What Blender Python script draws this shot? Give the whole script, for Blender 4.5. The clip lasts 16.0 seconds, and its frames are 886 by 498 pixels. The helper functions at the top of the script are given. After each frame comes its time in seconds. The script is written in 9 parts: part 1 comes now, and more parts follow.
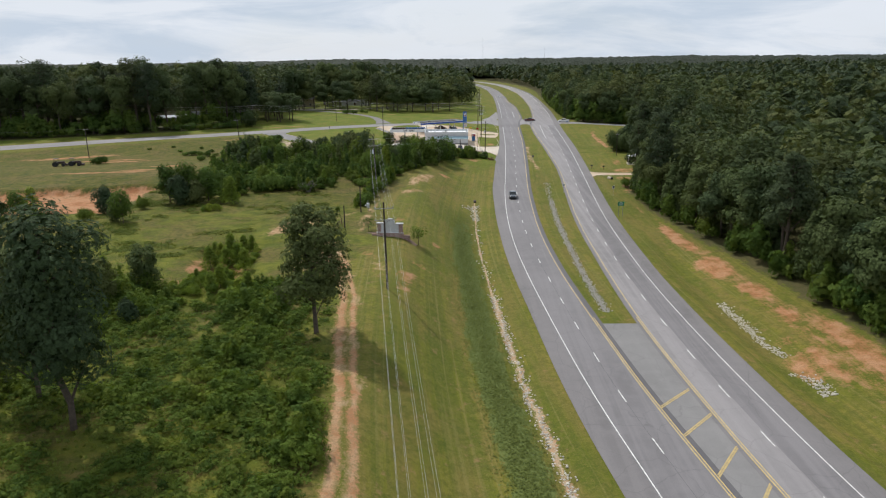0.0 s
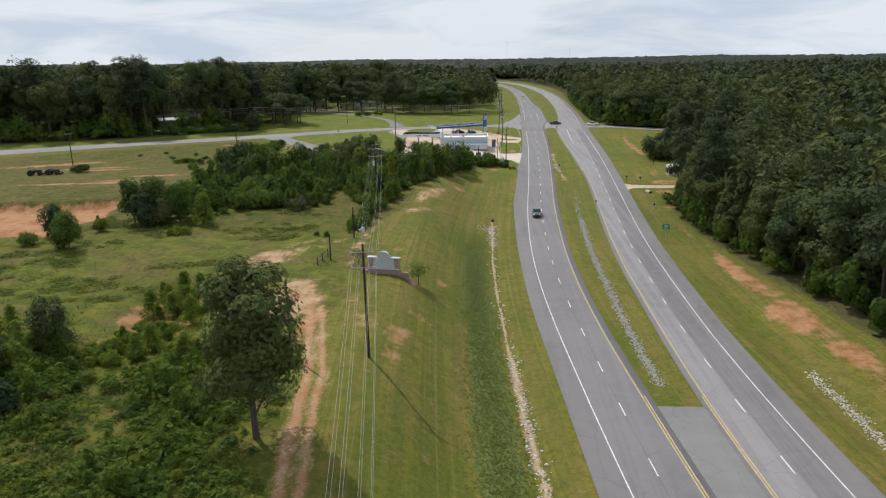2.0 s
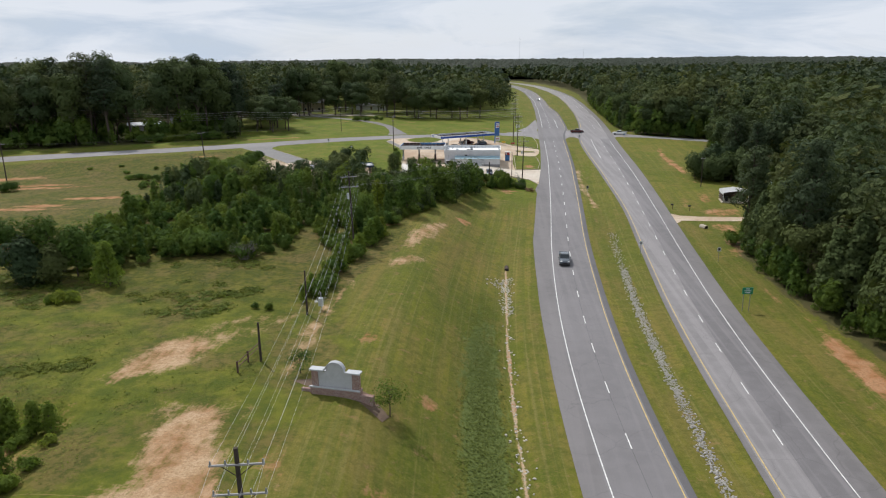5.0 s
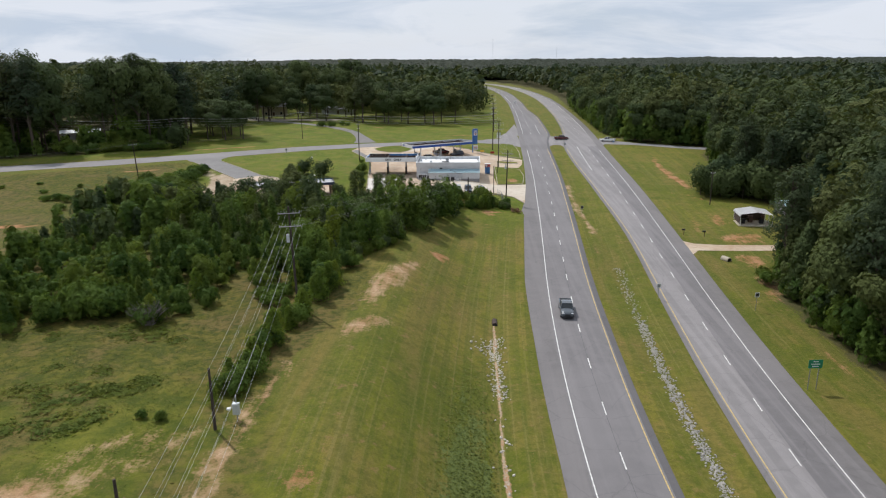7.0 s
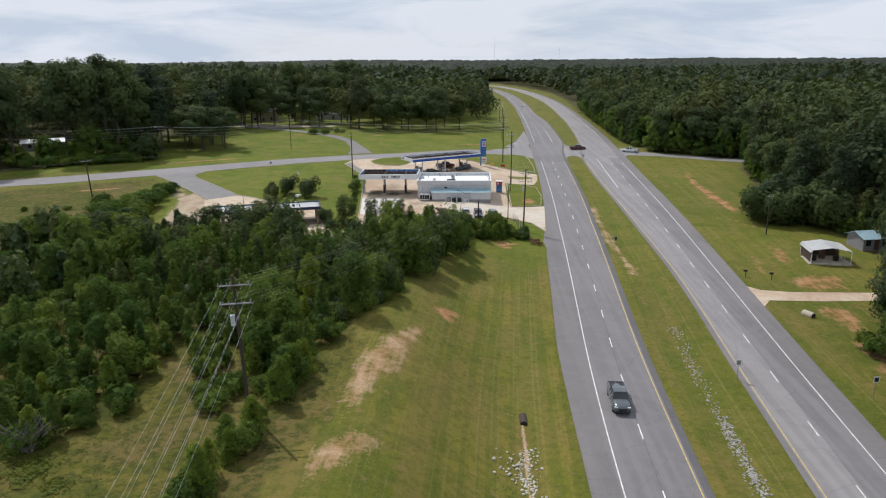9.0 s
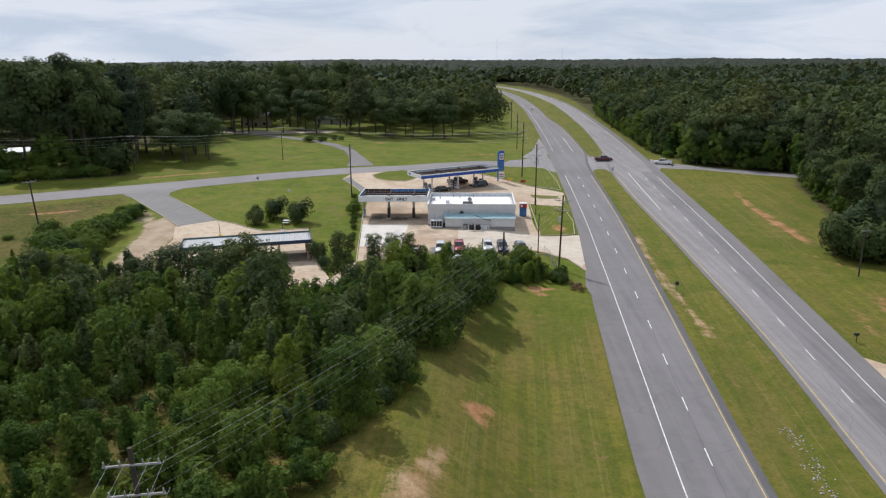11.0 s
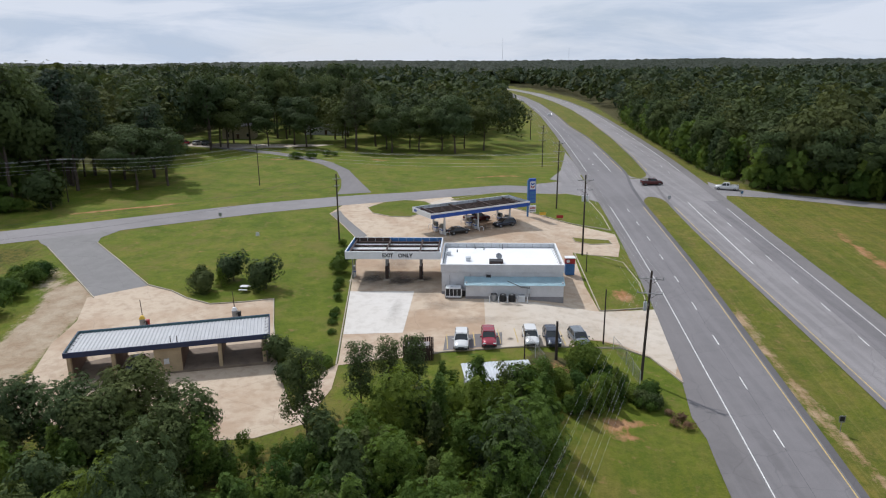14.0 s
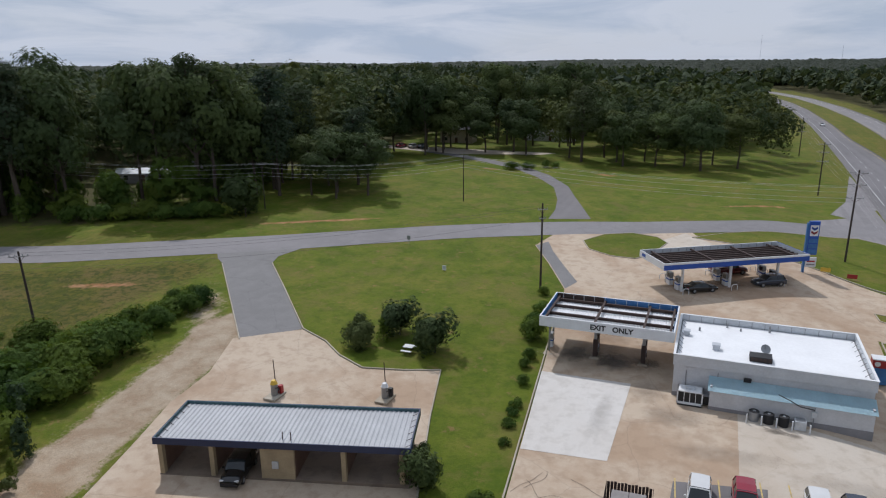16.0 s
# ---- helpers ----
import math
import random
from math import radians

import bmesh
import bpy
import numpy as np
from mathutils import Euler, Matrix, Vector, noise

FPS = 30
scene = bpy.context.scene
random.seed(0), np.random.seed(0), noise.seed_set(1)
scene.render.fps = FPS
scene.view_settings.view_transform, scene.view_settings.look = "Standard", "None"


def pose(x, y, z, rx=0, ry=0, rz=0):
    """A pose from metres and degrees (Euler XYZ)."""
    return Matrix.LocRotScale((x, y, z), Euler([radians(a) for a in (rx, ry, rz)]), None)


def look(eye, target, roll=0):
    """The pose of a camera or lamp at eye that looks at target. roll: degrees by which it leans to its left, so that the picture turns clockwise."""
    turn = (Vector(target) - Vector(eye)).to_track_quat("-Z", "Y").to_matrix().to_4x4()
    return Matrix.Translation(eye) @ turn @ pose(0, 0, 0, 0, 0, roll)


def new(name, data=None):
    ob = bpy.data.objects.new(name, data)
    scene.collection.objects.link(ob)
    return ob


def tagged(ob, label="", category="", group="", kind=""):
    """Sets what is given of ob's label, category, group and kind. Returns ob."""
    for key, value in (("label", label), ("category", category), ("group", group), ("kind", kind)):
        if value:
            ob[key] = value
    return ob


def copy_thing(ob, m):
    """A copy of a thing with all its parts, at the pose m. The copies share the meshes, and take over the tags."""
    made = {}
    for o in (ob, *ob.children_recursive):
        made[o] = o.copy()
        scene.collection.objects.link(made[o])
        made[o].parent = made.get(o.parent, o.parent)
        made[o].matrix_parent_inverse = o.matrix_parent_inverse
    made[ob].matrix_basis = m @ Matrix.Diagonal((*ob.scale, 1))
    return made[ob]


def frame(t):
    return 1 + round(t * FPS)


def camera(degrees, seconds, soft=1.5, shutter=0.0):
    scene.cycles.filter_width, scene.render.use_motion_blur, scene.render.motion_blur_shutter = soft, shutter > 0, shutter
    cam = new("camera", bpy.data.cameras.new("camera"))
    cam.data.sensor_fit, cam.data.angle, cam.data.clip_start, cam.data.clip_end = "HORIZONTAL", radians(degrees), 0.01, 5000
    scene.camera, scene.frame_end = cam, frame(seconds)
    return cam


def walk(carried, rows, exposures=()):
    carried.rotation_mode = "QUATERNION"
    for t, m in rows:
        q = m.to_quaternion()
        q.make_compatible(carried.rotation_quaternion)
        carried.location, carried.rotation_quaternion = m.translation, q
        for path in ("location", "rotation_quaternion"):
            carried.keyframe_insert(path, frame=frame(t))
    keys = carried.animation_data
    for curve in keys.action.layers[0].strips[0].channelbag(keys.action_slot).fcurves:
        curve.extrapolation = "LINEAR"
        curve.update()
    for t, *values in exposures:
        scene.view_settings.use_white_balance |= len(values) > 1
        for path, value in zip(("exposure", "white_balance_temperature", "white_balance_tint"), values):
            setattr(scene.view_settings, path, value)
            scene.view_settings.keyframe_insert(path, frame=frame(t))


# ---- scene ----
cam = camera(65.5, 16.0, soft=1.15)
PATH = [
    (0, (-2.706, -3.938, 39.34), (-2.761, -2.012, 38.801), -0.8),
    (0.5, (-2.146, 2.539, 39.02), (-2.213, 4.463, 38.478), -0.8),
    (1, (-1.618, 9.132, 38.728), (-1.691, 11.055, 38.183), -0.6),
    (1.5, (-1.224, 15.917, 38.507), (-1.318, 17.84, 37.967), -0.8),
    (2.5, (-0.692, 29.556, 38.268), (-0.83, 31.478, 37.731), -0.8),
    (3.5, (-0.574, 43.297, 38.182), (-0.718, 45.218, 37.644), -0.7),
    (4.2, (-0.755, 52.773, 38.025), (-0.904, 54.693, 37.487), -0.6),
    (6.3, (-2.142, 81.764, 37.72), (-2.292, 83.685, 37.184), -0.5),
    (7, (-2.719, 91.498, 37.657), (-2.796, 93.423, 37.12), -0.5),
    (8, (-3.505, 105.495, 37.796), (-3.585, 107.421, 37.261), -0.5),
    (8.7, (-4.288, 115.107, 37.844), (-4.368, 117.032, 37.309), -0.5),
    (10.8, (-8.574, 143.784, 37.985), (-8.655, 145.709, 37.449), -0.4),
    (11.5, (-9.707, 153.454, 38.11), (-9.788, 155.379, 37.575), -0.3),
    (12.5, (-11.343, 167.415, 38.304), (-11.423, 169.341, 37.769), -0.5),
    (13.5, (-12.351, 181.412, 38.279), (-12.441, 183.337, 37.745), -0.5),
    (14.5, (-13.345, 195.324, 38.193), (-13.461, 197.248, 37.659), -0.5),
    (15, (-14.007, 202.373, 38.169), (-14.303, 204.278, 37.636), -0.5),
    (15.5, (-14.735, 209.478, 38.125), (-15.244, 211.337, 37.593), -0.6),
    (16, (-15.472, 216.679, 38.038), (-16.191, 218.468, 37.508), -0.6),
]
walk(cam, [(t, look(eye, target, roll)) for t, eye, target, roll in PATH], [(0, 0.02, 6480, 10.5), (8, -0.02, 6400, 12), (12, -0.04, 6280, 12.5), (14.5, -0.16, 6150, 13), (15.2, -0.28, 6100, 13.5), (16, -0.42, 6050, 14)])

# ---- world, sun ----
SUN_EL, SHADOW_DIR = radians(53), Vector((0.66, -0.75, 0)).normalized()
SUN_FROM = Vector((-SHADOW_DIR.x * math.cos(SUN_EL), -SHADOW_DIR.y * math.cos(SUN_EL), math.sin(SUN_EL)))
world = bpy.data.worlds.new("sky")
scene.world = world
world.use_nodes = True
wt = world.node_tree
wt.nodes.clear()
w_out = wt.nodes.new("ShaderNodeOutputWorld")
w_bg = wt.nodes.new("ShaderNodeBackground")
w_sky = wt.nodes.new("ShaderNodeTexSky")
w_sky.sky_type, w_sky.sun_disc = "NISHITA", False
w_sky.sun_elevation, w_sky.sun_rotation = SUN_EL, math.atan2(SUN_FROM.x, SUN_FROM.y)
w_co = wt.nodes.new("ShaderNodeTexCoord")
w_map = wt.nodes.new("ShaderNodeMapping")
w_map.inputs["Scale"].default_value = (1.3, 1.3, 5.0)
w_n1 = wt.nodes.new("ShaderNodeTexNoise")
w_n1.inputs["Scale"].default_value, w_n1.inputs["Detail"].default_value, w_n1.inputs["Roughness"].default_value = 1.7, 9, 0.56
w_ramp = wt.nodes.new("ShaderNodeValToRGB")
w_ramp.color_ramp.elements[0].position, w_ramp.color_ramp.elements[1].position = 0.30, 0.52
w_ramp.color_ramp.elements[0].color = (0.84, 0.84, 0.84, 1)
w_map2 = wt.nodes.new("ShaderNodeMapping")
w_map2.inputs["Scale"].default_value, w_map2.inputs["Location"].default_value = (2.2, 2.2, 12.0), (3.1, 1.7, 0.4)
w_n2 = wt.nodes.new("ShaderNodeTexNoise")
w_n2.inputs["Scale"].default_value, w_n2.inputs["Detail"].default_value, w_n2.inputs["Roughness"].default_value, w_n2.inputs["Distortion"].default_value = 1.9, 9, 0.6, 0.5
w_ramp2 = wt.nodes.new("ShaderNodeValToRGB")
w_ramp2.color_ramp.elements[0].position, w_ramp2.color_ramp.elements[1].position = 0.36, 0.57
w_ramp2.color_ramp.elements[0].color, w_ramp2.color_ramp.elements[1].color = (5.5, 6.35, 7.4, 1), (7.45, 7.95, 8.6, 1)
w_mix = wt.nodes.new("ShaderNodeMix")
w_mix.data_type = "RGBA"
for a, b in ((w_co.outputs["Generated"], w_map.inputs["Vector"]), (w_map.outputs[0], w_n1.inputs["Vector"]), (w_n1.outputs[0], w_ramp.inputs[0]),
             (w_co.outputs["Generated"], w_map2.inputs["Vector"]), (w_map2.outputs[0], w_n2.inputs["Vector"]), (w_n2.outputs[0], w_ramp2.inputs[0]),
             (w_ramp.outputs[0], w_mix.inputs["Factor"]), (w_sky.outputs[0], w_mix.inputs[6]), (w_ramp2.outputs[0], w_mix.inputs[7]),
             (w_mix.outputs[2], w_bg.inputs["Color"]), (w_bg.outputs[0], w_out.inputs["Surface"])):
    wt.links.new(a, b)
w_bg.inputs["Strength"].default_value = 0.1
sun = new("sun", bpy.data.lights.new("sun", "SUN"))
sun.data.energy, sun.data.angle, sun.data.color = 3.4, radians(0.6), (1.0, 0.96, 0.89)
sun.matrix_world = look(SUN_FROM * 300, (0, 0, 0))
scene.view_settings.exposure = 0.0


# ---- materials ----
class NT:
    """A small writer for node materials."""
    def __init__(self, name):
        self.m = bpy.data.materials.new(name)
        self.m.use_nodes = True
        self.t = self.m.node_tree
        self.p = self.t.nodes["Principled BSDF"]
        self.out = self.t.nodes["Material Output"]

    def n(self, kind, **k):
        node = self.t.nodes.new("ShaderNode" + kind)
        for a, v in k.items():
            node.inputs[a].default_value = v
        return node

    def l(self, a, b):
        self.t.links.new(a, b)

    def pos(self):
        return self.n("NewGeometry").outputs["Position"]

    def noise(self, scale, detail=4, rough=0.6, vec=None, stretch=None):
        nz = self.n("TexNoise", Scale=scale, Detail=detail, Roughness=rough)
        v = vec or self.pos()
        if stretch:
            mp = self.n("Mapping", Scale=stretch)
            self.l(v, mp.inputs[0])
            v = mp.outputs[0]
        self.l(v, nz.inputs["Vector"])
        return nz.outputs[0]

    def ramp(self, fac, stops):
        r = self.t.nodes.new("ShaderNodeValToRGB")
        el = r.color_ramp.elements
        while len(el) < len(stops):
            el.new(0.5)
        for e, (p, c) in zip(el, stops):
            e.position = p
            e.color = (*c, 1) if isinstance(c, tuple) else (c, c, c, 1)
        self.l(fac, r.inputs[0])
        return r.outputs[0]

    def mix(self, fac, a, b, mode="MIX"):
        mx = self.t.nodes.new("ShaderNodeMix")
        mx.data_type, mx.blend_type = "RGBA", mode
        for s, i in ((fac, 0), (a, 6), (b, 7)):
            if isinstance(s, (int, float)):
                mx.inputs[i].default_value = s if i == 0 else (s, s, s, 1)
            elif isinstance(s, tuple):
                mx.inputs[i].default_value = (*s, 1)
            else:
                self.l(s, mx.inputs[i])
        return mx.outputs[2]

    def math(self, op, a, b=0.0, clamp=False):
        mt = self.t.nodes.new("ShaderNodeMath")
        mt.operation, mt.use_clamp = op, clamp
        for i, s in enumerate((a, b)):
            if isinstance(s, (int, float)):
                mt.inputs[i].default_value = s
            else:
                self.l(s, mt.inputs[i])
        return mt.outputs[0]

    def attr(self, name):
        a = self.t.nodes.new("ShaderNodeAttribute")
        a.attribute_name = name
        return a.outputs["Fac"]

    def bump(self, h, strength=0.4, dist=0.05):
        b = self.n("Bump", Strength=strength, Distance=dist)
        self.l(h, b.inputs["Height"])
        self.l(b.outputs[0], self.p.inputs["Normal"])

    def done(self, color, rough=0.8, metal=0.0):
        if isinstance(color, tuple):
            self.p.inputs["Base Color"].default_value = (*color, 1)
        else:
            self.l(color, self.p.inputs["Base Color"])
        if isinstance(rough, (int, float)):
            self.p.inputs["Roughness"].default_value = rough
        else:
            self.l(rough, self.p.inputs["Roughness"])
        self.p.inputs["Metallic"].default_value = metal
        return self.m


def m_plain(name, c, rough=0.5, metal=0.0, var=0.18, scale=1.2, bump=0.0):
    """Paint, metal, plastic: one colour with faint dirt and streaks at two scales."""
    k = NT(name)
    v = k.mix(k.ramp(k.noise(scale, 5), [(0.3, 1 - var), (0.7, 1.0)]), (0, 0, 0), c, "MIX")
    g = k.mix(k.ramp(k.noise(scale * 9, 3), [(0.35, 1 - var * 0.5), (0.65, 1.0)]), (0, 0, 0), v)
    if bump:
        k.bump(k.noise(scale * 12, 3), bump, 0.02)
    return k.done(g, rough, metal)


def m_leaf(name, dark, light, hue_scale=0.05, trans=0.22, clump=3.2, open_=0.60, warm=0.4, turn=0.95):
    """Leaves in small ragged clumps with gaps: colour by clump, by tree and by stand, some light through them."""
    k = NT(name)
    isl = k.n("NewGeometry").outputs["Random Per Island"]
    oi = k.n("ObjectInfo").outputs["Random"]
    big = k.noise(hue_scale, 3)
    tone = k.attr("tone")
    tuft = k.n("TexVoronoi", Scale=clump)
    k.l(k.pos(), tuft.inputs["Vector"])
    cell = k.n("SeparateColor")
    k.l(tuft.outputs["Color"], cell.inputs[0])
    ragged = k.noise(clump * 2.2, 2, 0.7)
    dist = k.math("ADD", tuft.outputs["Distance"], k.math("MULTIPLY", k.math("SUBTRACT", ragged, 0.5), 1.2))
    one = k.math("FRACT", k.math("ADD", tone, oi))
    fac = k.math("ADD", k.math("ADD", k.math("MULTIPLY", isl, 0.15), k.math("MULTIPLY", cell.outputs[0], 0.22)),
                 k.math("ADD", k.math("MULTIPLY", k.ramp(big, [(0.35, 0.0), (0.65, 1.0)]), 0.14), k.math("MULTIPLY", one, 0.52)))
    c = k.mix(fac, dark, light)
    two = k.math("FRACT", k.math("MULTIPLY", k.math("ADD", tone, oi), 3.7))
    c = k.mix(k.ramp(two, [(0.6, 0.0), (0.97, warm)]), c, (light[0] * 1.3, light[1] * 1.04, light[2] * 0.8))
    c = k.mix(k.ramp(two, [(0.0, 0.45), (0.3, 0.0)]), c, (dark[0] * 0.9, dark[1] * 1.05, dark[2] * 1.6))
    k.l(c, k.p.inputs["Base Color"])
    # every small clump of leaves is turned its own way
    off = k.n("VectorMath")
    off.operation = "SUBTRACT"
    k.l(tuft.outputs["Color"], off.inputs[0])
    off.inputs[1].default_value = (0.5, 0.5, 0.5)
    mul = k.n("VectorMath")
    mul.operation = "SCALE"
    mul.inputs["Scale"].default_value = turn
    k.l(off.outputs[0], mul.inputs[0])
    add = k.n("VectorMath")
    add.operation = "ADD"
    k.l(k.n("NewGeometry").outputs["Normal"], add.inputs[0])
    k.l(mul.outputs[0], add.inputs[1])
    nrm = k.n("VectorMath")
    nrm.operation = "NORMALIZE"
    k.l(add.outputs[0], nrm.inputs[0])
    k.l(nrm.outputs[0], k.p.inputs["Normal"])
    k.p.inputs["Roughness"].default_value = 0.7
    k.p.inputs["Specular IOR Level"].default_value = 0.08
    tr = k.n("BsdfTranslucent")
    k.l(k.mix(1.0, c, (1.05, 1.05, 0.6), "MULTIPLY"), tr.inputs["Color"])
    k.l(nrm.outputs[0], tr.inputs["Normal"])
    ms = k.n("MixShader")
    ms.inputs[0].default_value = trans
    k.l(k.p.outputs[0], ms.inputs[1])
    k.l(tr.outputs[0], ms.inputs[2])
    if open_:
        gap = k.n("MixShader")
        k.l(k.math("GREATER_THAN", dist, open_), gap.inputs[0])
        k.l(ms.outputs[0], gap.inputs[1])
        k.l(k.n("BsdfTransparent").outputs[0], gap.inputs[2])
        ms = gap
    k.l(ms.outputs[0], k.out.inputs["Surface"])
    return k.m


def m_blades():
    """Tall seeding grass: green, olive and straw in drifts."""
    k = NT("grass_blades")
    isl = k.n("NewGeometry").outputs["Random Per Island"]
    drift = k.math("ADD", k.math("MULTIPLY", k.noise(0.11, 5, 0.7), 0.75), k.math("MULTIPLY", isl, 0.25))
    c = k.ramp(drift, [(0.38, (0.062, 0.080, 0.012)), (0.50, (0.110, 0.114, 0.020)), (0.62, (0.172, 0.142, 0.048))])
    green = k.ramp(drift, [(0.38, (0.070, 0.100, 0.012)), (0.50, (0.112, 0.140, 0.018)), (0.64, (0.160, 0.164, 0.034))])
    xyz = k.n("SeparateXYZ")
    k.l(k.pos(), xyz.inputs[0])
    c = k.mix(1.0, k.mix(k.math("DIVIDE", k.math("SUBTRACT", xyz.outputs[1], 118.0), 34.0, True), green, c), 0.92, "MULTIPLY")
    k.p.inputs["Specular IOR Level"].default_value = 0.1
    return k.done(c, 0.9)


def m_ground():
    k = NT("grass_and_soil")
    n_big, n_mid, n_fine = k.noise(0.035, 5), k.noise(0.35, 6, 0.65), k.noise(3.2, 5, 0.7)
    n_mot = k.noise(0.11, 5, 0.7)
    blades = k.noise(9.0, 3, 0.8)
    tuft = k.noise(1.15, 4, 0.7)
    mow = k.ramp(n_big, [(0.42, (0.088, 0.107, 0.011)), (0.5, (0.118, 0.129, 0.014)), (0.58, (0.152, 0.142, 0.024))])
    mow = k.mix(k.ramp(n_mot, [(0.48, 0.0), (0.60, 0.6)]), mow, (0.180, 0.138, 0.042))
    mow = k.mix(k.ramp(n_mid, [(0.42, 0.5), (0.50, 0.0)]), mow, (0.066, 0.087, 0.012))
    lush = k.ramp(n_mot, [(0.40, (0.090, 0.120, 0.010)), (0.5, (0.122, 0.146, 0.015)), (0.62, (0.172, 0.162, 0.030))])
    lush = k.mix(k.ramp(n_mid, [(0.42, 0.45), (0.50, 0.0)]), lush, (0.068, 0.106, 0.009))
    # mower lanes run beside the carriageway
    xyz = k.n("SeparateXYZ")
    k.l(k.pos(), xyz.inputs[0])

    def lane(a, b):
        cv = k.n("CombineXYZ")
        k.l(k.math("MULTIPLY", k.attr("across"), a), cv.inputs[0])
        k.l(k.math("MULTIPLY", xyz.outputs[1], b), cv.inputs[1])
        return k.noise(1.0, 3, 0.55, cv.outputs[0])
    mow = k.mix(k.ramp(lane(0.85, 0.008), [(0.46, 0.0), (0.52, 0.5)]), mow, (0.072, 0.096, 0.013))
    mow = k.mix(k.ramp(lane(0.30, 0.035), [(0.50, 0.0), (0.62, 0.55)]), mow, (0.165, 0.128, 0.040))
    mow = k.mix(k.ramp(lane(1.9, 0.012), [(0.56, 0.0), (0.66, 0.5)]), mow, (0.190, 0.165, 0.058))
    mow = k.mix(k.ramp(n_fine, [(0.48, 0.0), (0.64, 0.45)]), mow, (0.180, 0.152, 0.050))
    mow = k.mix(k.ramp(tuft, [(0.42, 0.35), (0.51, 0.0)]), mow, (0.052, 0.070, 0.010))
    lush = k.mix(k.ramp(n_fine, [(0.48, 0.0), (0.66, 0.25)]), lush, (0.170, 0.165, 0.035))
    lush = k.mix(k.ramp(tuft, [(0.40, 0.30), (0.50, 0.0)]), lush, (0.060, 0.090, 0.009))
    lush = k.mix(k.ramp(k.noise(0.16, 6, 0.72), [(0.50, 0.0), (0.62, 0.6)]), lush, (0.176, 0.140, 0.046))
    mow = k.mix(k.attr("lush"), k.mix(1.0, mow, (1.10, 1.06, 0.98), "MULTIPLY"), k.mix(1.0, lush, (0.94, 1.0, 0.88), "MULTIPLY"))
    # thin worn spots where soil shows through the turf
    mow = k.mix(k.ramp(k.noise(0.55, 7, 0.74), [(0.58, 0.0), (0.68, 0.6)]), mow, (0.27, 0.160, 0.080))
    weed = k.ramp(n_mid, [(0.40, (0.050, 0.068, 0.008)), (0.5, (0.086, 0.096, 0.012)), (0.60, (0.132, 0.118, 0.026))])
    weed = k.mix(k.ramp(n_mot, [(0.47, 0.0), (0.58, 0.8)]), weed, (0.150, 0.114, 0.046))
    weed = k.mix(k.ramp(tuft, [(0.42, 0.8), (0.53, 0.0)]), weed, (0.032, 0.048, 0.008))
    weed = k.mix(k.ramp(n_fine, [(0.50, 0.0), (0.66, 0.5)]), weed, (0.140, 0.128, 0.040))
    weed = k.mix(k.math("MULTIPLY", k.attr("fresh"), k.ramp(n_mot, [(0.42, 0.75), (0.60, 0.15)])), weed, k.ramp(n_mid, [(0.40, (0.076, 0.108, 0.010)), (0.60, (0.154, 0.178, 0.020))]))
    weed = k.mix(1.0, weed, (0.98, 0.91, 0.84), "MULTIPLY")
    ivy = k.ramp(n_fine, [(0.3, (0.080, 0.112, 0.028)), (0.7, (0.140, 0.168, 0.052))])
    # leaf litter, dark enough to carry tree shade in the west too
    litter_shade = k.ramp(n_mid, [(0.3, (0.045, 0.048, 0.018)), (0.7, (0.095, 0.078, 0.036))])
    clay = k.ramp(n_mid, [(0.40, (0.35, 0.142, 0.066)), (0.5, (0.43, 0.205, 0.105)), (0.60, (0.46, 0.250, 0.140))])
    clay = k.mix(k.ramp(n_fine, [(0.45, 0.0), (0.62, 0.6)]), clay, (0.25, 0.130, 0.065))
    sand = k.ramp(n_mid, [(0.38, (0.37, 0.185, 0.095)), (0.5, (0.44, 0.275, 0.160)), (0.62, (0.52, 0.360, 0.230))])
    sand = k.mix(k.ramp(n_fine, [(0.44, 0.0), (0.62, 0.65)]), sand, (0.27, 0.165, 0.092))
    sand = k.mix(k.math("MULTIPLY", k.attr("lush"), 0.75), sand, k.ramp(n_mid, [(0.40, (0.36, 0.285, 0.215)), (0.60, (0.47, 0.40, 0.32))]))
    streak = k.noise(1.0, 4, 0.6, stretch=(1.6, 0.22, 0.5))
    edge = k.math("ADD", k.math("ADD", k.math("MULTIPLY", k.math("SUBTRACT", n_mid, 0.5), 1.9), k.math("MULTIPLY", k.math("SUBTRACT", n_fine, 0.5), 1.5)), k.math("MULTIPLY", k.math("SUBTRACT", streak, 0.5), 1.1))

    def mask(name, lo=0.43, hi=1.04):
        return k.ramp(k.math("ADD", k.attr(name), k.math("MULTIPLY", edge, k.ramp(k.attr(name), [(0.0, 0.0), (0.12, 1.0)]))), [(lo, 0.0), (hi, 0.92)])
    c = k.mix(mask("weed", 0.3, 0.7), mow, weed)
    c = k.mix(mask("ivy", 0.4, 0.6), c, ivy)
    c = k.mix(mask("litter_shade", 0.35, 0.65), c, litter_shade)
    c = k.mix(mask("clay"), c, clay)
    c = k.mix(mask("sand"), c, sand)
    # two wheel ruts of a dirt track
    wander = k.math("MULTIPLY", k.math("SUBTRACT", k.noise(0.22, 3, 0.6), 0.5), 1.3)
    along_tr = k.math("ADD", k.math("SUBTRACT", k.attr("track"), 100.0), wander)
    tr = k.math("ABSOLUTE", k.math("SUBTRACT", k.math("ABSOLUTE", along_tr), 0.82))
    tr = k.math("ADD", tr, k.math("MULTIPLY", k.math("ADD", k.math("SUBTRACT", n_mid, 0.5), k.math("SUBTRACT", n_fine, 0.5)), 1.9))
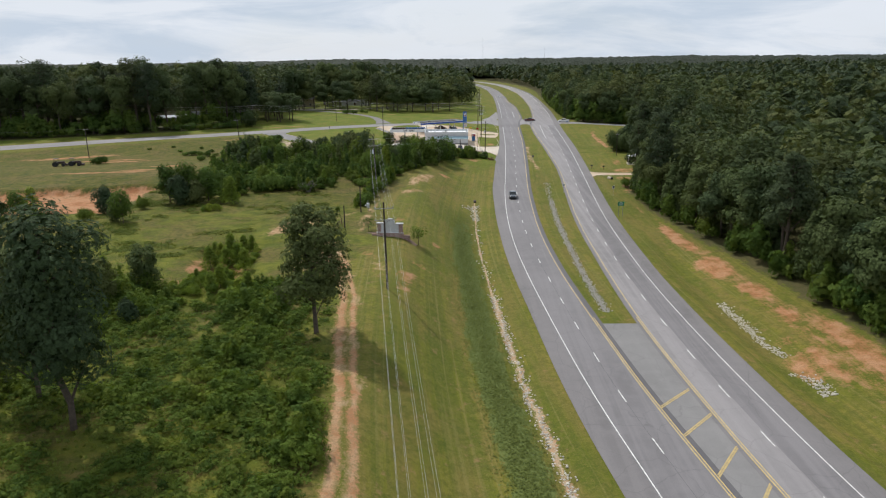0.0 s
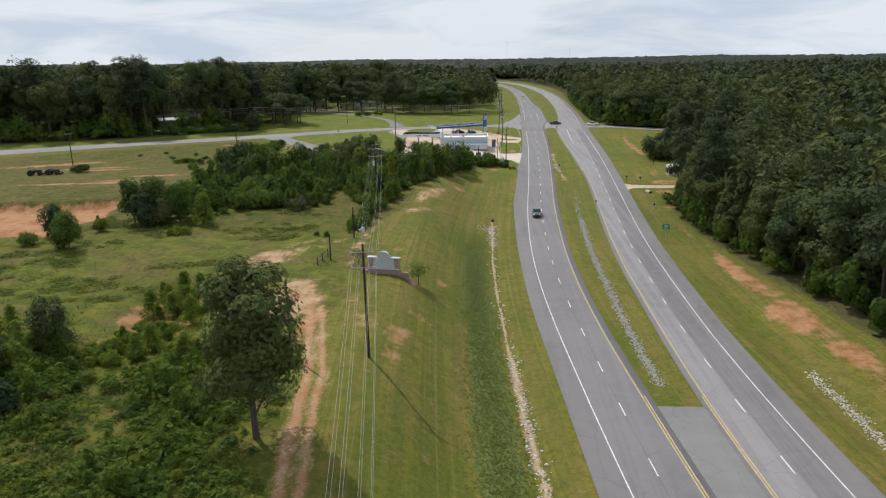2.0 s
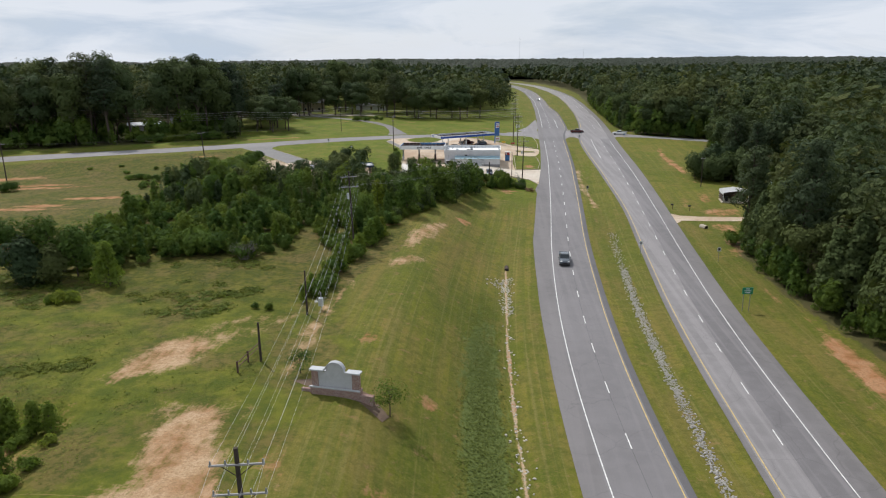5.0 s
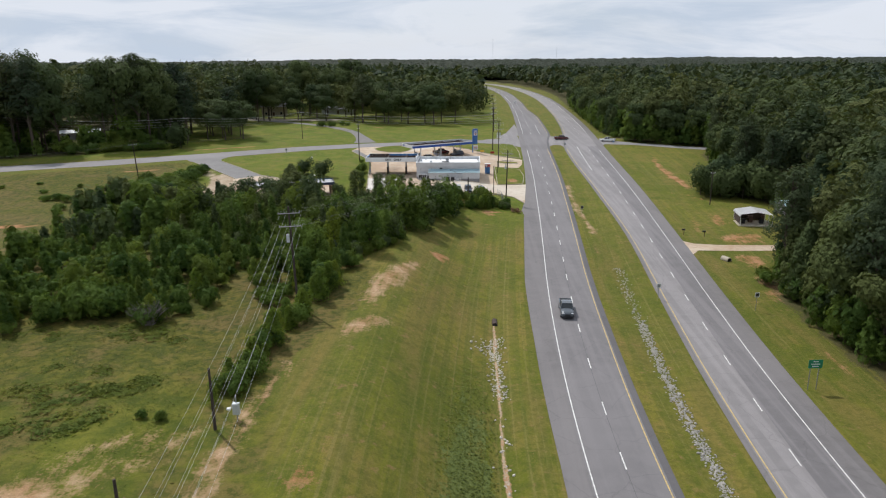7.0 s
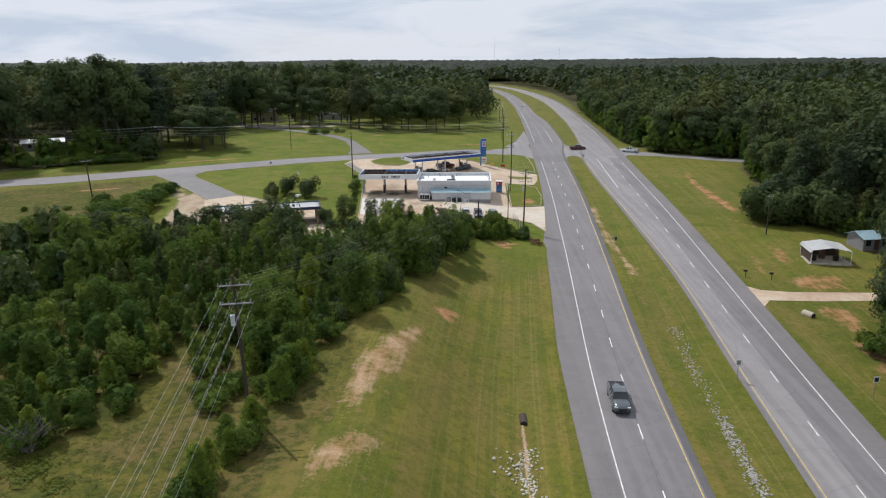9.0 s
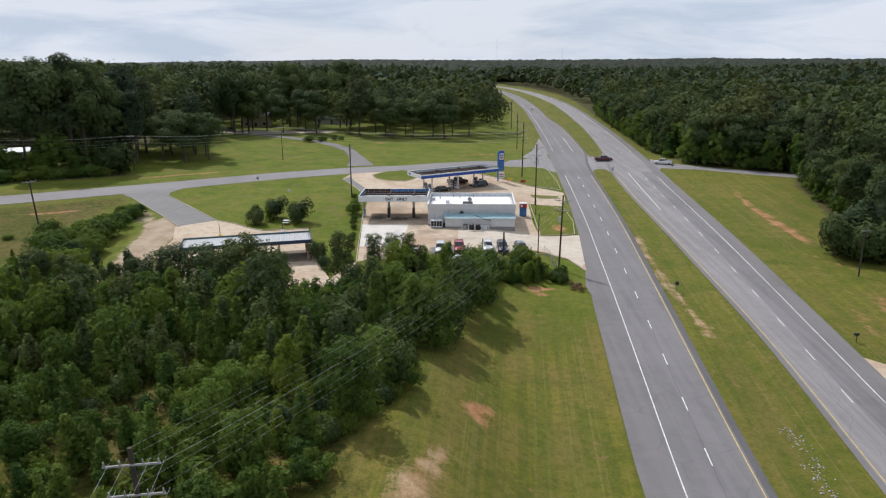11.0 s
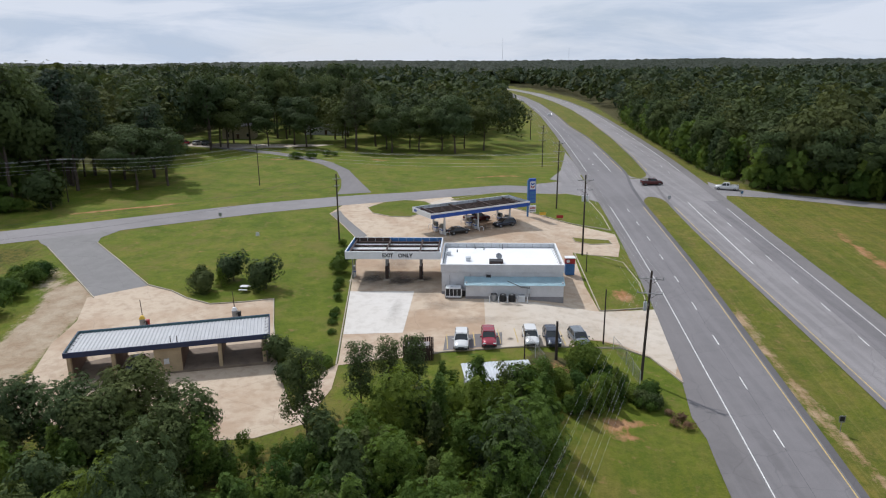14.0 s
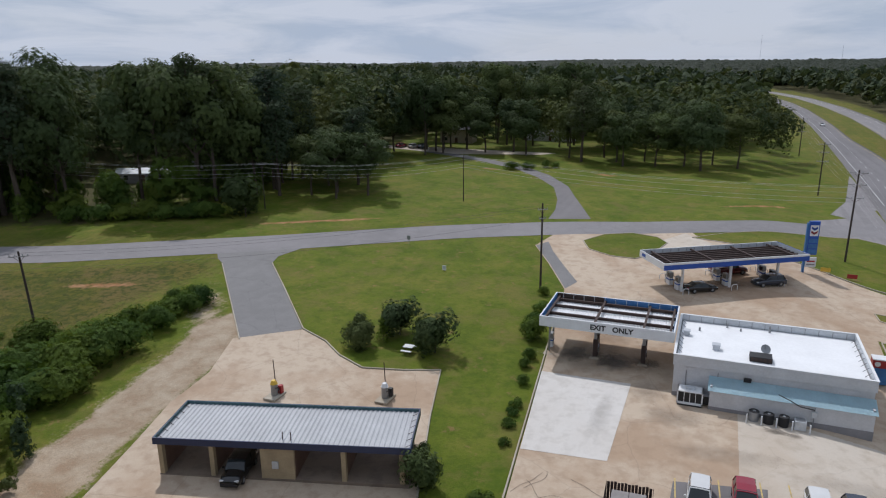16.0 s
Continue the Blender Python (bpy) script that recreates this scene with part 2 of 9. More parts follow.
    tr = k.math("ADD", tr, k.math("MULTIPLY", k.math("GREATER_THAN", along_tr, 0.0), 0.10))
    c = k.mix(k.ramp(tr, [(0.22, 0.9), (0.60, 0.0)]), c, k.mix(k.ramp(n_fine, [(0.42, 0.55), (0.6, 1.0)]), clay, sand))
    # pale silt on the floor of the ditch
    sl = k.math("ABSOLUTE", k.math("ADD", k.math("SUBTRACT", k.attr("silt"), 100.0), k.math("MULTIPLY", wander, 1.45)))
    sl = k.math("ADD", sl, k.math("MULTIPLY", k.math("ADD", k.math("SUBTRACT", n_mid, 0.5), k.math("SUBTRACT", n_fine, 0.5)), 1.7))
    sl = k.math("ADD", sl, k.math("MULTIPLY", k.math("SUBTRACT", n_mot, 0.5), 1.6))
    c = k.mix(k.ramp(sl, [(0.20, 0.9), (0.55, 0.0)]), c, k.mix(k.ramp(n_fine, [(0.42, 0.0), (0.6, 0.8)]), sand, (0.46, 0.42, 0.35)))
    c = k.mix(k.ramp(blades, [(0.3, 0.34), (0.6, 0.0)]), c, (0.022, 0.034, 0.008))
    k.bump(k.math("ADD", k.math("MULTIPLY", n_fine, 0.7), k.math("MULTIPLY", blades, 0.5)), 0.5, 0.2)
    k.p.inputs["Specular IOR Level"].default_value = 0.15
    return k.done(c, 0.92)


def m_asphalt(name, base, seam):
    k = NT(name)
    big, mid, fine = k.noise(0.05, 4), k.noise(0.5, 5), k.noise(14, 3, 0.8)
    long = k.noise(0.9, 3, 0.5, stretch=(1.0, 0.02, 1.0))
    c = k.mix(k.ramp(big, [(0.35, 0.0), (0.65, 1.0)]), tuple(b * 0.86 for b in base), tuple(b * 1.1 for b in base))
    c = k.mix(k.ramp(mid, [(0.45, 0.0), (0.62, 0.35)]), c, tuple(b * 1.22 for b in base))
    c = k.mix(k.ramp(long, [(0.46, 0.0), (0.60, seam)]), c, tuple(b * 1.35 for b in base))
    c = k.mix(k.ramp(fine, [(0.35, 0.28), (0.6, 0.0)]), c, tuple(b * 0.5 for b in base))
    # sealed cracks
    v = k.n("TexVoronoi", Scale=0.16)
    v.feature = "DISTANCE_TO_EDGE"
    wob = k.n("VectorMath")
    wob.operation = "ADD"
    nz = k.n("TexNoise", Scale=0.6, Detail=4)
    k.l(k.pos(), nz.inputs["Vector"])
    k.l(k.pos(), wob.inputs[0])
    k.l(nz.outputs["Color"], wob.inputs[1])
    k.l(wob.outputs[0], v.inputs["Vector"])
    c = k.mix(k.ramp(v.outputs["Distance"], [(0.0, 0.30), (0.010, 0.0)]), c, tuple(b * 0.4 for b in base))
    k.bump(fine, 0.35, 0.01)
    return k.done(c, 0.86)


def m_concrete(name, base, stain, amount, crack=0.3):
    k = NT(name)
    big, mid, fine = k.noise(0.09, 6, 0.65), k.noise(0.8, 5), k.noise(11, 3, 0.7)
    c = k.mix(k.ramp(big, [(0.42, 0.0), (0.60, amount)]), base, stain)
    c = k.mix(k.ramp(mid, [(0.48, 0.0), (0.64, 0.4)]), c, tuple(s * 0.8 for s in stain))
    c = k.mix(k.ramp(fine, [(0.3, 0.18), (0.6, 0.0)]), c, tuple(s * 0.5 for s in stain))
    v = k.n("TexVoronoi", Scale=0.11)
    v.feature = "DISTANCE_TO_EDGE"
    wob = k.n("VectorMath")
    wob.operation = "ADD"
    nz = k.n("TexNoise", Scale=0.35, Detail=6)
    k.l(k.pos(), nz.inputs["Vector"])
    k.l(k.pos(), wob.inputs[0])
    k.l(nz.outputs["Color"], wob.inputs[1])
    k.l(wob.outputs[0], v.inputs["Vector"])
    c = k.mix(k.ramp(v.outputs["Distance"], [(0.0, crack), (0.005, 0.0)]), c, (0.09, 0.075, 0.06))
    k.bump(fine, 0.2, 0.01)
    return k.done(c, 0.85)


def m_brick(name, c1, c2, scale):
    k = NT(name)
    b = k.n("TexBrick", Scale=scale, Color1=(*c1, 1), Color2=(*c2, 1), Mortar=(0.42, 0.40, 0.37, 1))
    mp = k.n("Mapping")
    mp.inputs["Rotation"].default_value = (radians(90), 0, 0)
    k.l(k.pos(), mp.inputs[0])
    k.l(mp.outputs[0], b.inputs["Vector"])
    c = k.mix(k.ramp(k.noise(1.5, 5), [(0.35, 0.4), (0.65, 0.0)]), b.outputs[0], tuple(x * 0.6 for x in c1))
    return k.done(c, 0.85)


def m_paint_line(name, c):
    """Road paint, worn through to the asphalt in places."""
    k = NT(name)
    c2 = k.mix(k.ramp(k.noise(2.2, 6, 0.7), [(0.38, 0.0), (0.6, 1.0)]), tuple(x * 0.55 + 0.05 for x in c), c)
    return k.done(c2, 0.7)


def m_stain():
    """Oil and tyre dirt soaked into concrete, and painted canopy shade; it thins out unevenly."""
    k = NT("soaked_stain_and_shade")
    c = k.ramp(k.noise(1.6, 5, 0.65), [(0.35, (0.060, 0.050, 0.042)), (0.65, (0.120, 0.098, 0.078))])
    k.l(c, k.p.inputs["Base Color"])
    k.p.inputs["Roughness"].default_value = 0.7
    patchy = k.ramp(k.noise(0.55, 6, 0.7), [(0.32, 0.35), (0.60, 1.0)])
    ms = k.n("MixShader")
    k.l(k.math("MULTIPLY", k.attr("fade"), patchy, True), ms.inputs[0])
    k.l(k.n("BsdfTransparent").outputs[0], ms.inputs[1])
    k.l(k.p.outputs[0], ms.inputs[2])
    k.l(ms.outputs[0], k.out.inputs["Surface"])
    return k.m


M = {
    "ground": m_ground(),
    "asphalt": m_asphalt("asphalt", (0.161, 0.153, 0.158), 0.4),
    "asphalt_east": m_asphalt("asphalt_pale", (0.209, 0.198, 0.201), 0.5),
    "shoulder_dark": m_asphalt("asphalt_inner_shoulder", (0.098, 0.094, 0.100), 0.2),
    "asphalt_outer": m_asphalt("asphalt_outer_lane", (0.153, 0.145, 0.150), 0.7),
    "asphalt_cross": m_asphalt("asphalt_side_road", (0.206, 0.196, 0.200), 0.0),
    "shoulder": m_asphalt("asphalt_shoulder", (0.154, 0.145, 0.147), 0.3),
    "asphalt_lane": m_asphalt("asphalt_lane", (0.185, 0.180, 0.178), 0.1),
    "concrete": m_concrete("concrete", (0.492, 0.400, 0.302), (0.355, 0.242, 0.155), 0.8),
    "concrete_pale": m_concrete("concrete_pale", (0.535, 0.478, 0.405), (0.44, 0.36, 0.275), 0.6, 0.12),
    "concrete_new": m_concrete("concrete_new", (0.60, 0.575, 0.54), (0.52, 0.48, 0.43), 0.4, 0.05),
    "kerb": m_concrete("kerb_concrete", (0.42, 0.38, 0.31), (0.34, 0.28, 0.2), 0.7),
    "white_line": m_paint_line("white_road_paint", (0.72, 0.72, 0.70)),
    "worn_yellow": m_paint_line("worn_yellow_road_paint", (0.47, 0.35, 0.14)),
    "yellow_line": m_paint_line("yellow_road_paint", (0.56, 0.41, 0.14)),
    "leaf": m_leaf("leaf_broad", (0.036, 0.058, 0.024), (0.098, 0.130, 0.046), clump=8.5, open_=0.64),
    "leaf_bright": m_leaf("leaf_young", (0.098, 0.158, 0.026), (0.205, 0.275, 0.056), trans=0.60, clump=10.0),
    "leaf_thicket": m_leaf("leaf_thicket", (0.026, 0.062, 0.013), (0.142, 0.208, 0.042), trans=0.38, clump=9.5),
    "leaf_dry": m_leaf("leaf_dry", (0.105, 0.066, 0.042), (0.235, 0.150, 0.095), trans=0.2, clump=10.0),
    "leaf_pine": m_leaf("needles", (0.028, 0.046, 0.026), (0.072, 0.096, 0.044), clump=8.5),
    "leaf_weed": m_leaf("leaf_weed", (0.066, 0.102, 0.016), (0.158, 0.188, 0.040), 0.09, 0.4, clump=9.0),
    "leaf_scrub": m_leaf("leaf_scrub", (0.026, 0.060, 0.010), (0.150, 0.216, 0.038), trans=0.38, clump=10.0),
    "leaf_cover": m_leaf("leaf_creeper", (0.090, 0.118, 0.026), (0.148, 0.172, 0.044), 0.09, 0.35, clump=8.0, warm=0.2),
    "rock_pale": m_plain("pale_limestone", (0.56, 0.52, 0.45), 0.9, 0, 0.3, 1.6, 0.5),
    "leaf_edge": m_leaf("leaf_woods_edge", (0.020, 0.036, 0.017), (0.098, 0.126, 0.048), 0.03, clump=6.0, open_=0.68, warm=0.5),
    "leaf_far": m_leaf("leaf_far", (0.018, 0.032, 0.016), (0.096, 0.124, 0.048), 0.02, clump=4.4, open_=0.70, warm=0.5),
    "leaf_distant": m_leaf("leaf_distant", (0.026, 0.040, 0.024), (0.070, 0.092, 0.046), 0.02, clump=0.8, open_=0),
    # canopy self-shadow is put into this colour, the plain sheet has little
    "leaf_horizon_shaded": m_leaf("leaf_horizon_shaded", (0.008, 0.014, 0.009), (0.021, 0.030, 0.017), 0.004, 0.0, 0.12, 0),
    "blades": m_blades(),
    "dead_twig": m_plain("dead_twigs", (0.27, 0.235, 0.215), 0.95, 0, 0.3, 3),
    "bark": m_plain("bark", (0.105, 0.080, 0.060), 0.95, 0, 0.45, 3, 0.6),
    "pole_wood": m_plain("creosoted_wood", (0.062, 0.046, 0.036), 0.9, 0, 0.35, 2.5, 0.3),
    "arm_wood": m_plain("weathered_arm", (0.36, 0.35, 0.35), 0.85, 0, 0.25, 2.0),
    "rock": m_plain("limestone", (0.43, 0.41, 0.38), 0.9, 0, 0.35, 1.6, 0.5),
    "white": m_plain("white_paint", (0.74, 0.75, 0.76), 0.5, 0, 0.12, 0.8),
    "wall_white": m_plain("white_wall_panel", (0.60, 0.60, 0.61), 0.6, 0, 0.16, 0.7),
    "wall_grey": m_plain("grey_wall_paint", (0.27, 0.26, 0.27), 0.75, 0, 0.2, 0.9),
    "roof_white": m_plain("white_roof_membrane", (0.80, 0.81, 0.82), 0.55, 0, 0.10, 0.35),
    "blue": m_plain("blue_sign_panel", (0.020, 0.085, 0.40), 0.35, 0, 0.15, 0.8),
    "blue_in": m_plain("blue_sheet_back", (0.055, 0.19, 0.45), 0.5, 0, 0.3, 1.0),
    "navy": m_plain("navy_fascia", (0.014, 0.030, 0.090), 0.4, 0, 0.2, 0.8),
    "teal": m_plain("teal_fascia_back", (0.065, 0.135, 0.155), 0.6, 0, 0.25, 1.0),
    "pale_blue": m_plain("pale_blue_metal_roof", (0.54, 0.73, 0.80), 0.5, 0.0, 0.12, 0.6),
    "galv": m_plain("galvanised_sheet", (0.60, 0.63, 0.66), 0.42, 0.25, 0.2, 0.5),
    "wash_roof": m_plain("dull_zinc_roof", (0.43, 0.44, 0.455), 0.62, 0.0, 0.16, 0.5),
    "steel_dark": m_plain("rusted_steel", (0.075, 0.048, 0.040), 0.8, 0.1, 0.4, 1.5),
    "steel": m_plain("grey_steel", (0.33, 0.34, 0.35), 0.45, 0.5, 0.2, 2),
    "black": m_plain("black_plastic", (0.018, 0.018, 0.02), 0.6, 0, 0.2, 3),
    "rubber": m_plain("tyre_rubber", (0.022, 0.022, 0.022), 0.9, 0, 0.3, 4),
    "red": m_plain("red_paint", (0.36, 0.018, 0.022), 0.4, 0, 0.15, 1.2),
    "tan_wall": m_plain("tan_block_wall", (0.42, 0.33, 0.205), 0.85, 0, 0.25, 0.9, 0.2),
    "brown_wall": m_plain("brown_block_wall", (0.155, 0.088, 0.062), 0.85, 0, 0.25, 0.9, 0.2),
    "floor_dark": m_concrete("bay_floor", (0.21, 0.165, 0.125), (0.11, 0.085, 0.07), 0.8),
    "stain": m_stain(),
    "crack": m_plain("crack_filling", (0.085, 0.070, 0.055), 0.95, 0, 0.3, 2),
    "brick": m_brick("brick", (0.24, 0.135, 0.115), (0.31, 0.19, 0.16), 2.6),
    "stone_sign": m_plain("cast_stone", (0.48, 0.49, 0.51), 0.8, 0, 0.15, 1.5, 0.15),
    "fence_wire": m_plain("dull_galvanised_wire", (0.30, 0.30, 0.295), 0.6, 0.5, 0.2, 3),
    "bin_lid": m_plain("faded_grey_lid", (0.27, 0.25, 0.24), 0.7, 0.0, 0.25, 2),
    "wood_dark": m_plain("dark_stained_boards", (0.062, 0.036, 0.028), 0.9, 0, 0.35, 1.8, 0.3),
    "wood": m_plain("weathered_wood", (0.135, 0.075, 0.055), 0.9, 0, 0.35, 1.8, 0.3),
    "green_sign": m_plain("green_sign_sheet", (0.012, 0.20, 0.11), 0.4, 0, 0.08, 1.5),
    "yellow": m_plain("yellow_plastic", (0.70, 0.46, 0.05), 0.45, 0, 0.12, 2),
    "wire": m_plain("aluminium_cable", (0.46, 0.46, 0.46), 0.6, 0.0, 0.1, 1),
    "wire_dark": m_plain("dark_cable", (0.06, 0.06, 0.06), 0.6, 0.2, 0.1, 1),
    "tan_siding": m_plain("tan_siding", (0.43, 0.36, 0.26), 0.8, 0, 0.15, 0.6),
    "grey_shingle": m_plain("grey_shingles", (0.19, 0.19, 0.20), 0.9, 0, 0.3, 2, 0.3),
    "chrome": m_plain("chrome", (0.55, 0.55, 0.56), 0.2, 0.9, 0.1, 2),
    "lamp_red": m_plain("tail_lamp", (0.30, 0.01, 0.01), 0.2, 0, 0.05, 2),
    "lamp_clear": m_plain("lamp_lens", (0.62, 0.63, 0.64), 0.12, 0, 0.05, 2),
    "hose": m_plain("hose", (0.03, 0.03, 0.03), 0.7, 0, 0.1, 3),
    "brush": m_plain("dead_brush", (0.17, 0.115, 0.078), 0.95, 0, 0.3, 2),
}
for nm, c in (("car_white", (0.66, 0.66, 0.65)), ("car_red", (0.26, 0.010, 0.028)), ("car_navy", (0.020, 0.028, 0.050)), ("car_silver", (0.15, 0.17, 0.19)),
              ("car_black", (0.012, 0.012, 0.013)), ("car_maroon", (0.085, 0.014, 0.014)), ("car_grey", (0.085, 0.10, 0.115))):
    M[nm] = m_plain(nm + "_paint", c, 0.22, 0.15, 0.06, 0.7)
    M[nm].node_tree.nodes["Principled BSDF"].inputs["Coat Weight"].default_value = 0.6
gl = NT("tinted_glass")
M["glass"] = gl.done(gl.mix(gl.noise(0.6, 2), (0.012, 0.016, 0.018), (0.025, 0.03, 0.033)), 0.06)


# ---- mesh helpers ----
def part(name, bm, material, parent=None, label="", smooth=False):
    """Link a bmesh as one mesh object, under a thing or a part."""
    me = bpy.data.meshes.new(name)
    bm.to_mesh(me)
    bm.free()
    me.materials.append(M[material] if isinstance(material, str) else material)
    if smooth:
        me.shade_smooth()
    ob = new(name, me)
    if parent is not None:
        ob.parent = parent
    if label:
        ob["label"] = label
    return ob


def thing(name, m, label, category, group=""):
    ob = new(name)
    ob.matrix_basis = m
    ob.empty_display_size = 0.2
    return tagged(ob, label, category, group)


def arrays_mesh(name, verts, quads, material, attrs=None):
    """A mesh out of numpy arrays: verts (n,3), quads (m,3 or 4)."""
    me = bpy.data.meshes.new(name)
    k = quads.shape[1]
    me.vertices.add(len(verts))
    me.vertices.foreach_set("co", verts.astype(np.float32).ravel())
    me.loops.add(quads.size)
    me.loops.foreach_set("vertex_index", quads.astype(np.int32).ravel())
    me.polygons.add(len(quads))
    me.polygons.foreach_set("loop_start", np.arange(0, quads.size, k, dtype=np.int32))
    me.update(calc_edges=True)
    for nm, v in (attrs or {}).items():
        me.attributes.new(nm, "FLOAT", "POINT").data.foreach_set("value", v.astype(np.float32))
    me.materials.append(M[material] if isinstance(material, str) else material)
    return me


def box(bm, x0, y0, z0, x1, y1, z1, bevel=0.0, mat=None):
    g = bmesh.ops.create_cube(bm, size=1.0)["verts"]
    for v in g:
        v.co = Vector(((x0 + x1) / 2 + v.co.x * (x1 - x0), (y0 + y1) / 2 + v.co.y * (y1 - y0), (z0 + z1) / 2 + v.co.z * (z1 - z0)))
    if bevel:
        es = list({e for v in g for e in v.link_edges})
        g = bmesh.ops.bevel(bm, geom=es, offset=bevel, segments=2, affect="EDGES", profile=0.5)["verts"]
    if mat is not None:
        bmesh.ops.transform(bm, matrix=mat, verts=[v for v in g if v.is_valid])
    return g


def boxes(*rows, bevel=0.0):
    bm = bmesh.new()
    for r in rows:
        box(bm, *r, bevel=bevel)
    return bm


def tube(bm, a, b, r0, r1, seg=8):
    """A tapered round bar from a to b."""
    a, b = Vector(a), Vector(b)
    d = b - a
    m = Matrix.Translation((a + b) / 2) @ d.to_track_quat("Z", "Y").to_matrix().to_4x4()
    bmesh.ops.create_cone(bm, cap_ends=True, segments=seg, radius1=r0, radius2=r1, depth=d.length, matrix=m)


def rod(a, b, r0, r1=None, seg=8):
    bm = bmesh.new()
    tube(bm, a, b, r0, r0 if r1 is None else r1, seg)
    return bm


def prism(pts, z0, z1):
    """A polygon in plan, pulled up."""
    bm = bmesh.new()
    lo = [bm.verts.new((x, y, z0)) for x, y in pts]
    hi = [bm.verts.new((x, y, z1)) for x, y in pts]
    n = len(pts)
    for i in range(n):
        bm.faces.new((lo[i], lo[(i + 1) % n], hi[(i + 1) % n], hi[i]))
    bm.faces.new(hi)
    bm.faces.new(lo[::-1])
    bmesh.ops.recalc_face_normals(bm, faces=bm.faces[:])
    return bm


def wire(name, pts, r, material, parent=None):
    cu = bpy.data.curves.new(name, "CURVE")
    cu.dimensions, cu.bevel_depth, cu.bevel_resolution = "3D", r, 1
    sp = cu.splines.new("POLY")
    sp.points.add(len(pts) - 1)
    for p, c in zip(sp.points, pts):
        p.co = (*c, 1)
    cu.materials.append(M[material])
    ob = new(name, cu)
    if parent is not None:
        ob.parent = parent
    return ob


def S(a, b, v):
    t = np.clip((np.asarray(v, float) - a) / (b - a), 0, 1)
    return t * t * (3 - 2 * t)


# ---- lie of the land ----
def road_x(y, keys):
    return np.interp(y, [k[0] for k in keys], [k[1] for k in keys])


W_KEYS = [(-400, -6), (-60, 12.5), (20, 18.4), (40, 17.0), (54, 15.1), (71, 12.9), (85, 11.75), (100, 10.65), (120, 9.35), (140, 8.6), (160, 8.6), (180, 9.25), (200, 10.25), (227, 12.15),
          (250, 13.65), (270, 14.75), (290, 15.95), (310, 16.8), (335, 17.8), (360, 18.8), (395, 20.4), (432, 22), (503, 24.6), (600, 27), (713, 26.5), (800, 22), (900, 12), (1000, -6), (1200, -62), (1500, -170)]
E_KEYS = [(-400, 16), (-60, 36), (20, 37.5), (40, 35), (53, 33.5), (76, 32.0), (97, 31.2), (118, 31.05), (148, 32.1), (170, 33.4), (182, 34.4), (199, 35.7), (224, 37.65), (256, 39.8), (285, 41.4), (306, 42.2), (331, 43.3),
          (357, 45.0), (392, 47.8), (425, 50.2), (481, 53.2), (572, 57), (650, 58.5), (740, 56), (856, 48), (996, 29), (1200, -25), (1500, -130)]
WD_KEYS = [(20, 6.3), (90, 6.4), (115, 6.35), (135, 6.55), (160, 6.8), (180, 7.0), (215, 6.9), (250, 7.1), (298, 7.4), (350, 7.5), (372, 8.5), (392, 10.7), (480, 10.5), (540, 7.4), (1500, 7.4)]     # white to yellow, west side
ED_KEYS = [(20, 6.5), (76, 6.8), (97, 6.8), (118, 6.5), (133, 6.65), (146, 6.85), (175, 7.0), (209, 7.05), (225, 7.0), (241, 7.4), (258, 8.4), (282, 9.5), (315, 10.8), (350, 11.5), (372, 10.4), (400, 9.4), (480, 8.2), (1500, 8.0)]


def w_white(y):
    return road_x(y, W_KEYS)


def w_yel(y):
    return road_x(y, W_KEYS) + road_x(y, WD_KEYS)


def e_white(y):
    return road_x(y, E_KEYS)


def e_yel(y):
    return road_x(y, E_KEYS) - road_x(y, ED_KEYS)


def smooth_line(fn, w=9.0):
    """The line with its corners rounded off."""
    return lambda y: sum(fn(np.asarray(y, float) + d * w) for d in (-1, -0.66, -0.33, 0, 0.33, 0.66, 1)) / 7


w_white, w_yel, e_white, e_yel = (smooth_line(f) for f in (w_white, w_yel, e_white, e_yel))


def ditch_x(y):
    return np.interp(y, [0, 51, 60, 71, 86, 105, 133, 150, 176, 215], [12, 7.6, 6.6, 5.2, 4.0, 2.8, 1.2, 0.8, 0.8, 1.2])


def gully(x, y):
    """1 on the floor of the washed-out gully in the west field."""
    g = x - np.interp(y, [92, 95, 102, 110, 116, 120, 124], [-40, -43, -47, -49.7, -49.7, -46.8, -40])
    return S(0, 1.4, g) * (1 - S(5, 13, g)) * S(93, 97, y) * (1 - S(117, 122, y))


def pit(x, y):
    """1 on the floor of the borrow pit, with a steep northern bank."""
    g = np.minimum(np.minimum((y - 144 - 0.05 * (x + 100)) / 9, (180 + 0.16 * (x + 100) + 1.5 * np.sin(x / 3.1) - y) / 2.4), np.minimum((-83 - x + 1.2 * np.sin(y / 2.3)) / 3.5, (x + 150) / 20))
    return S(0, 1, g)


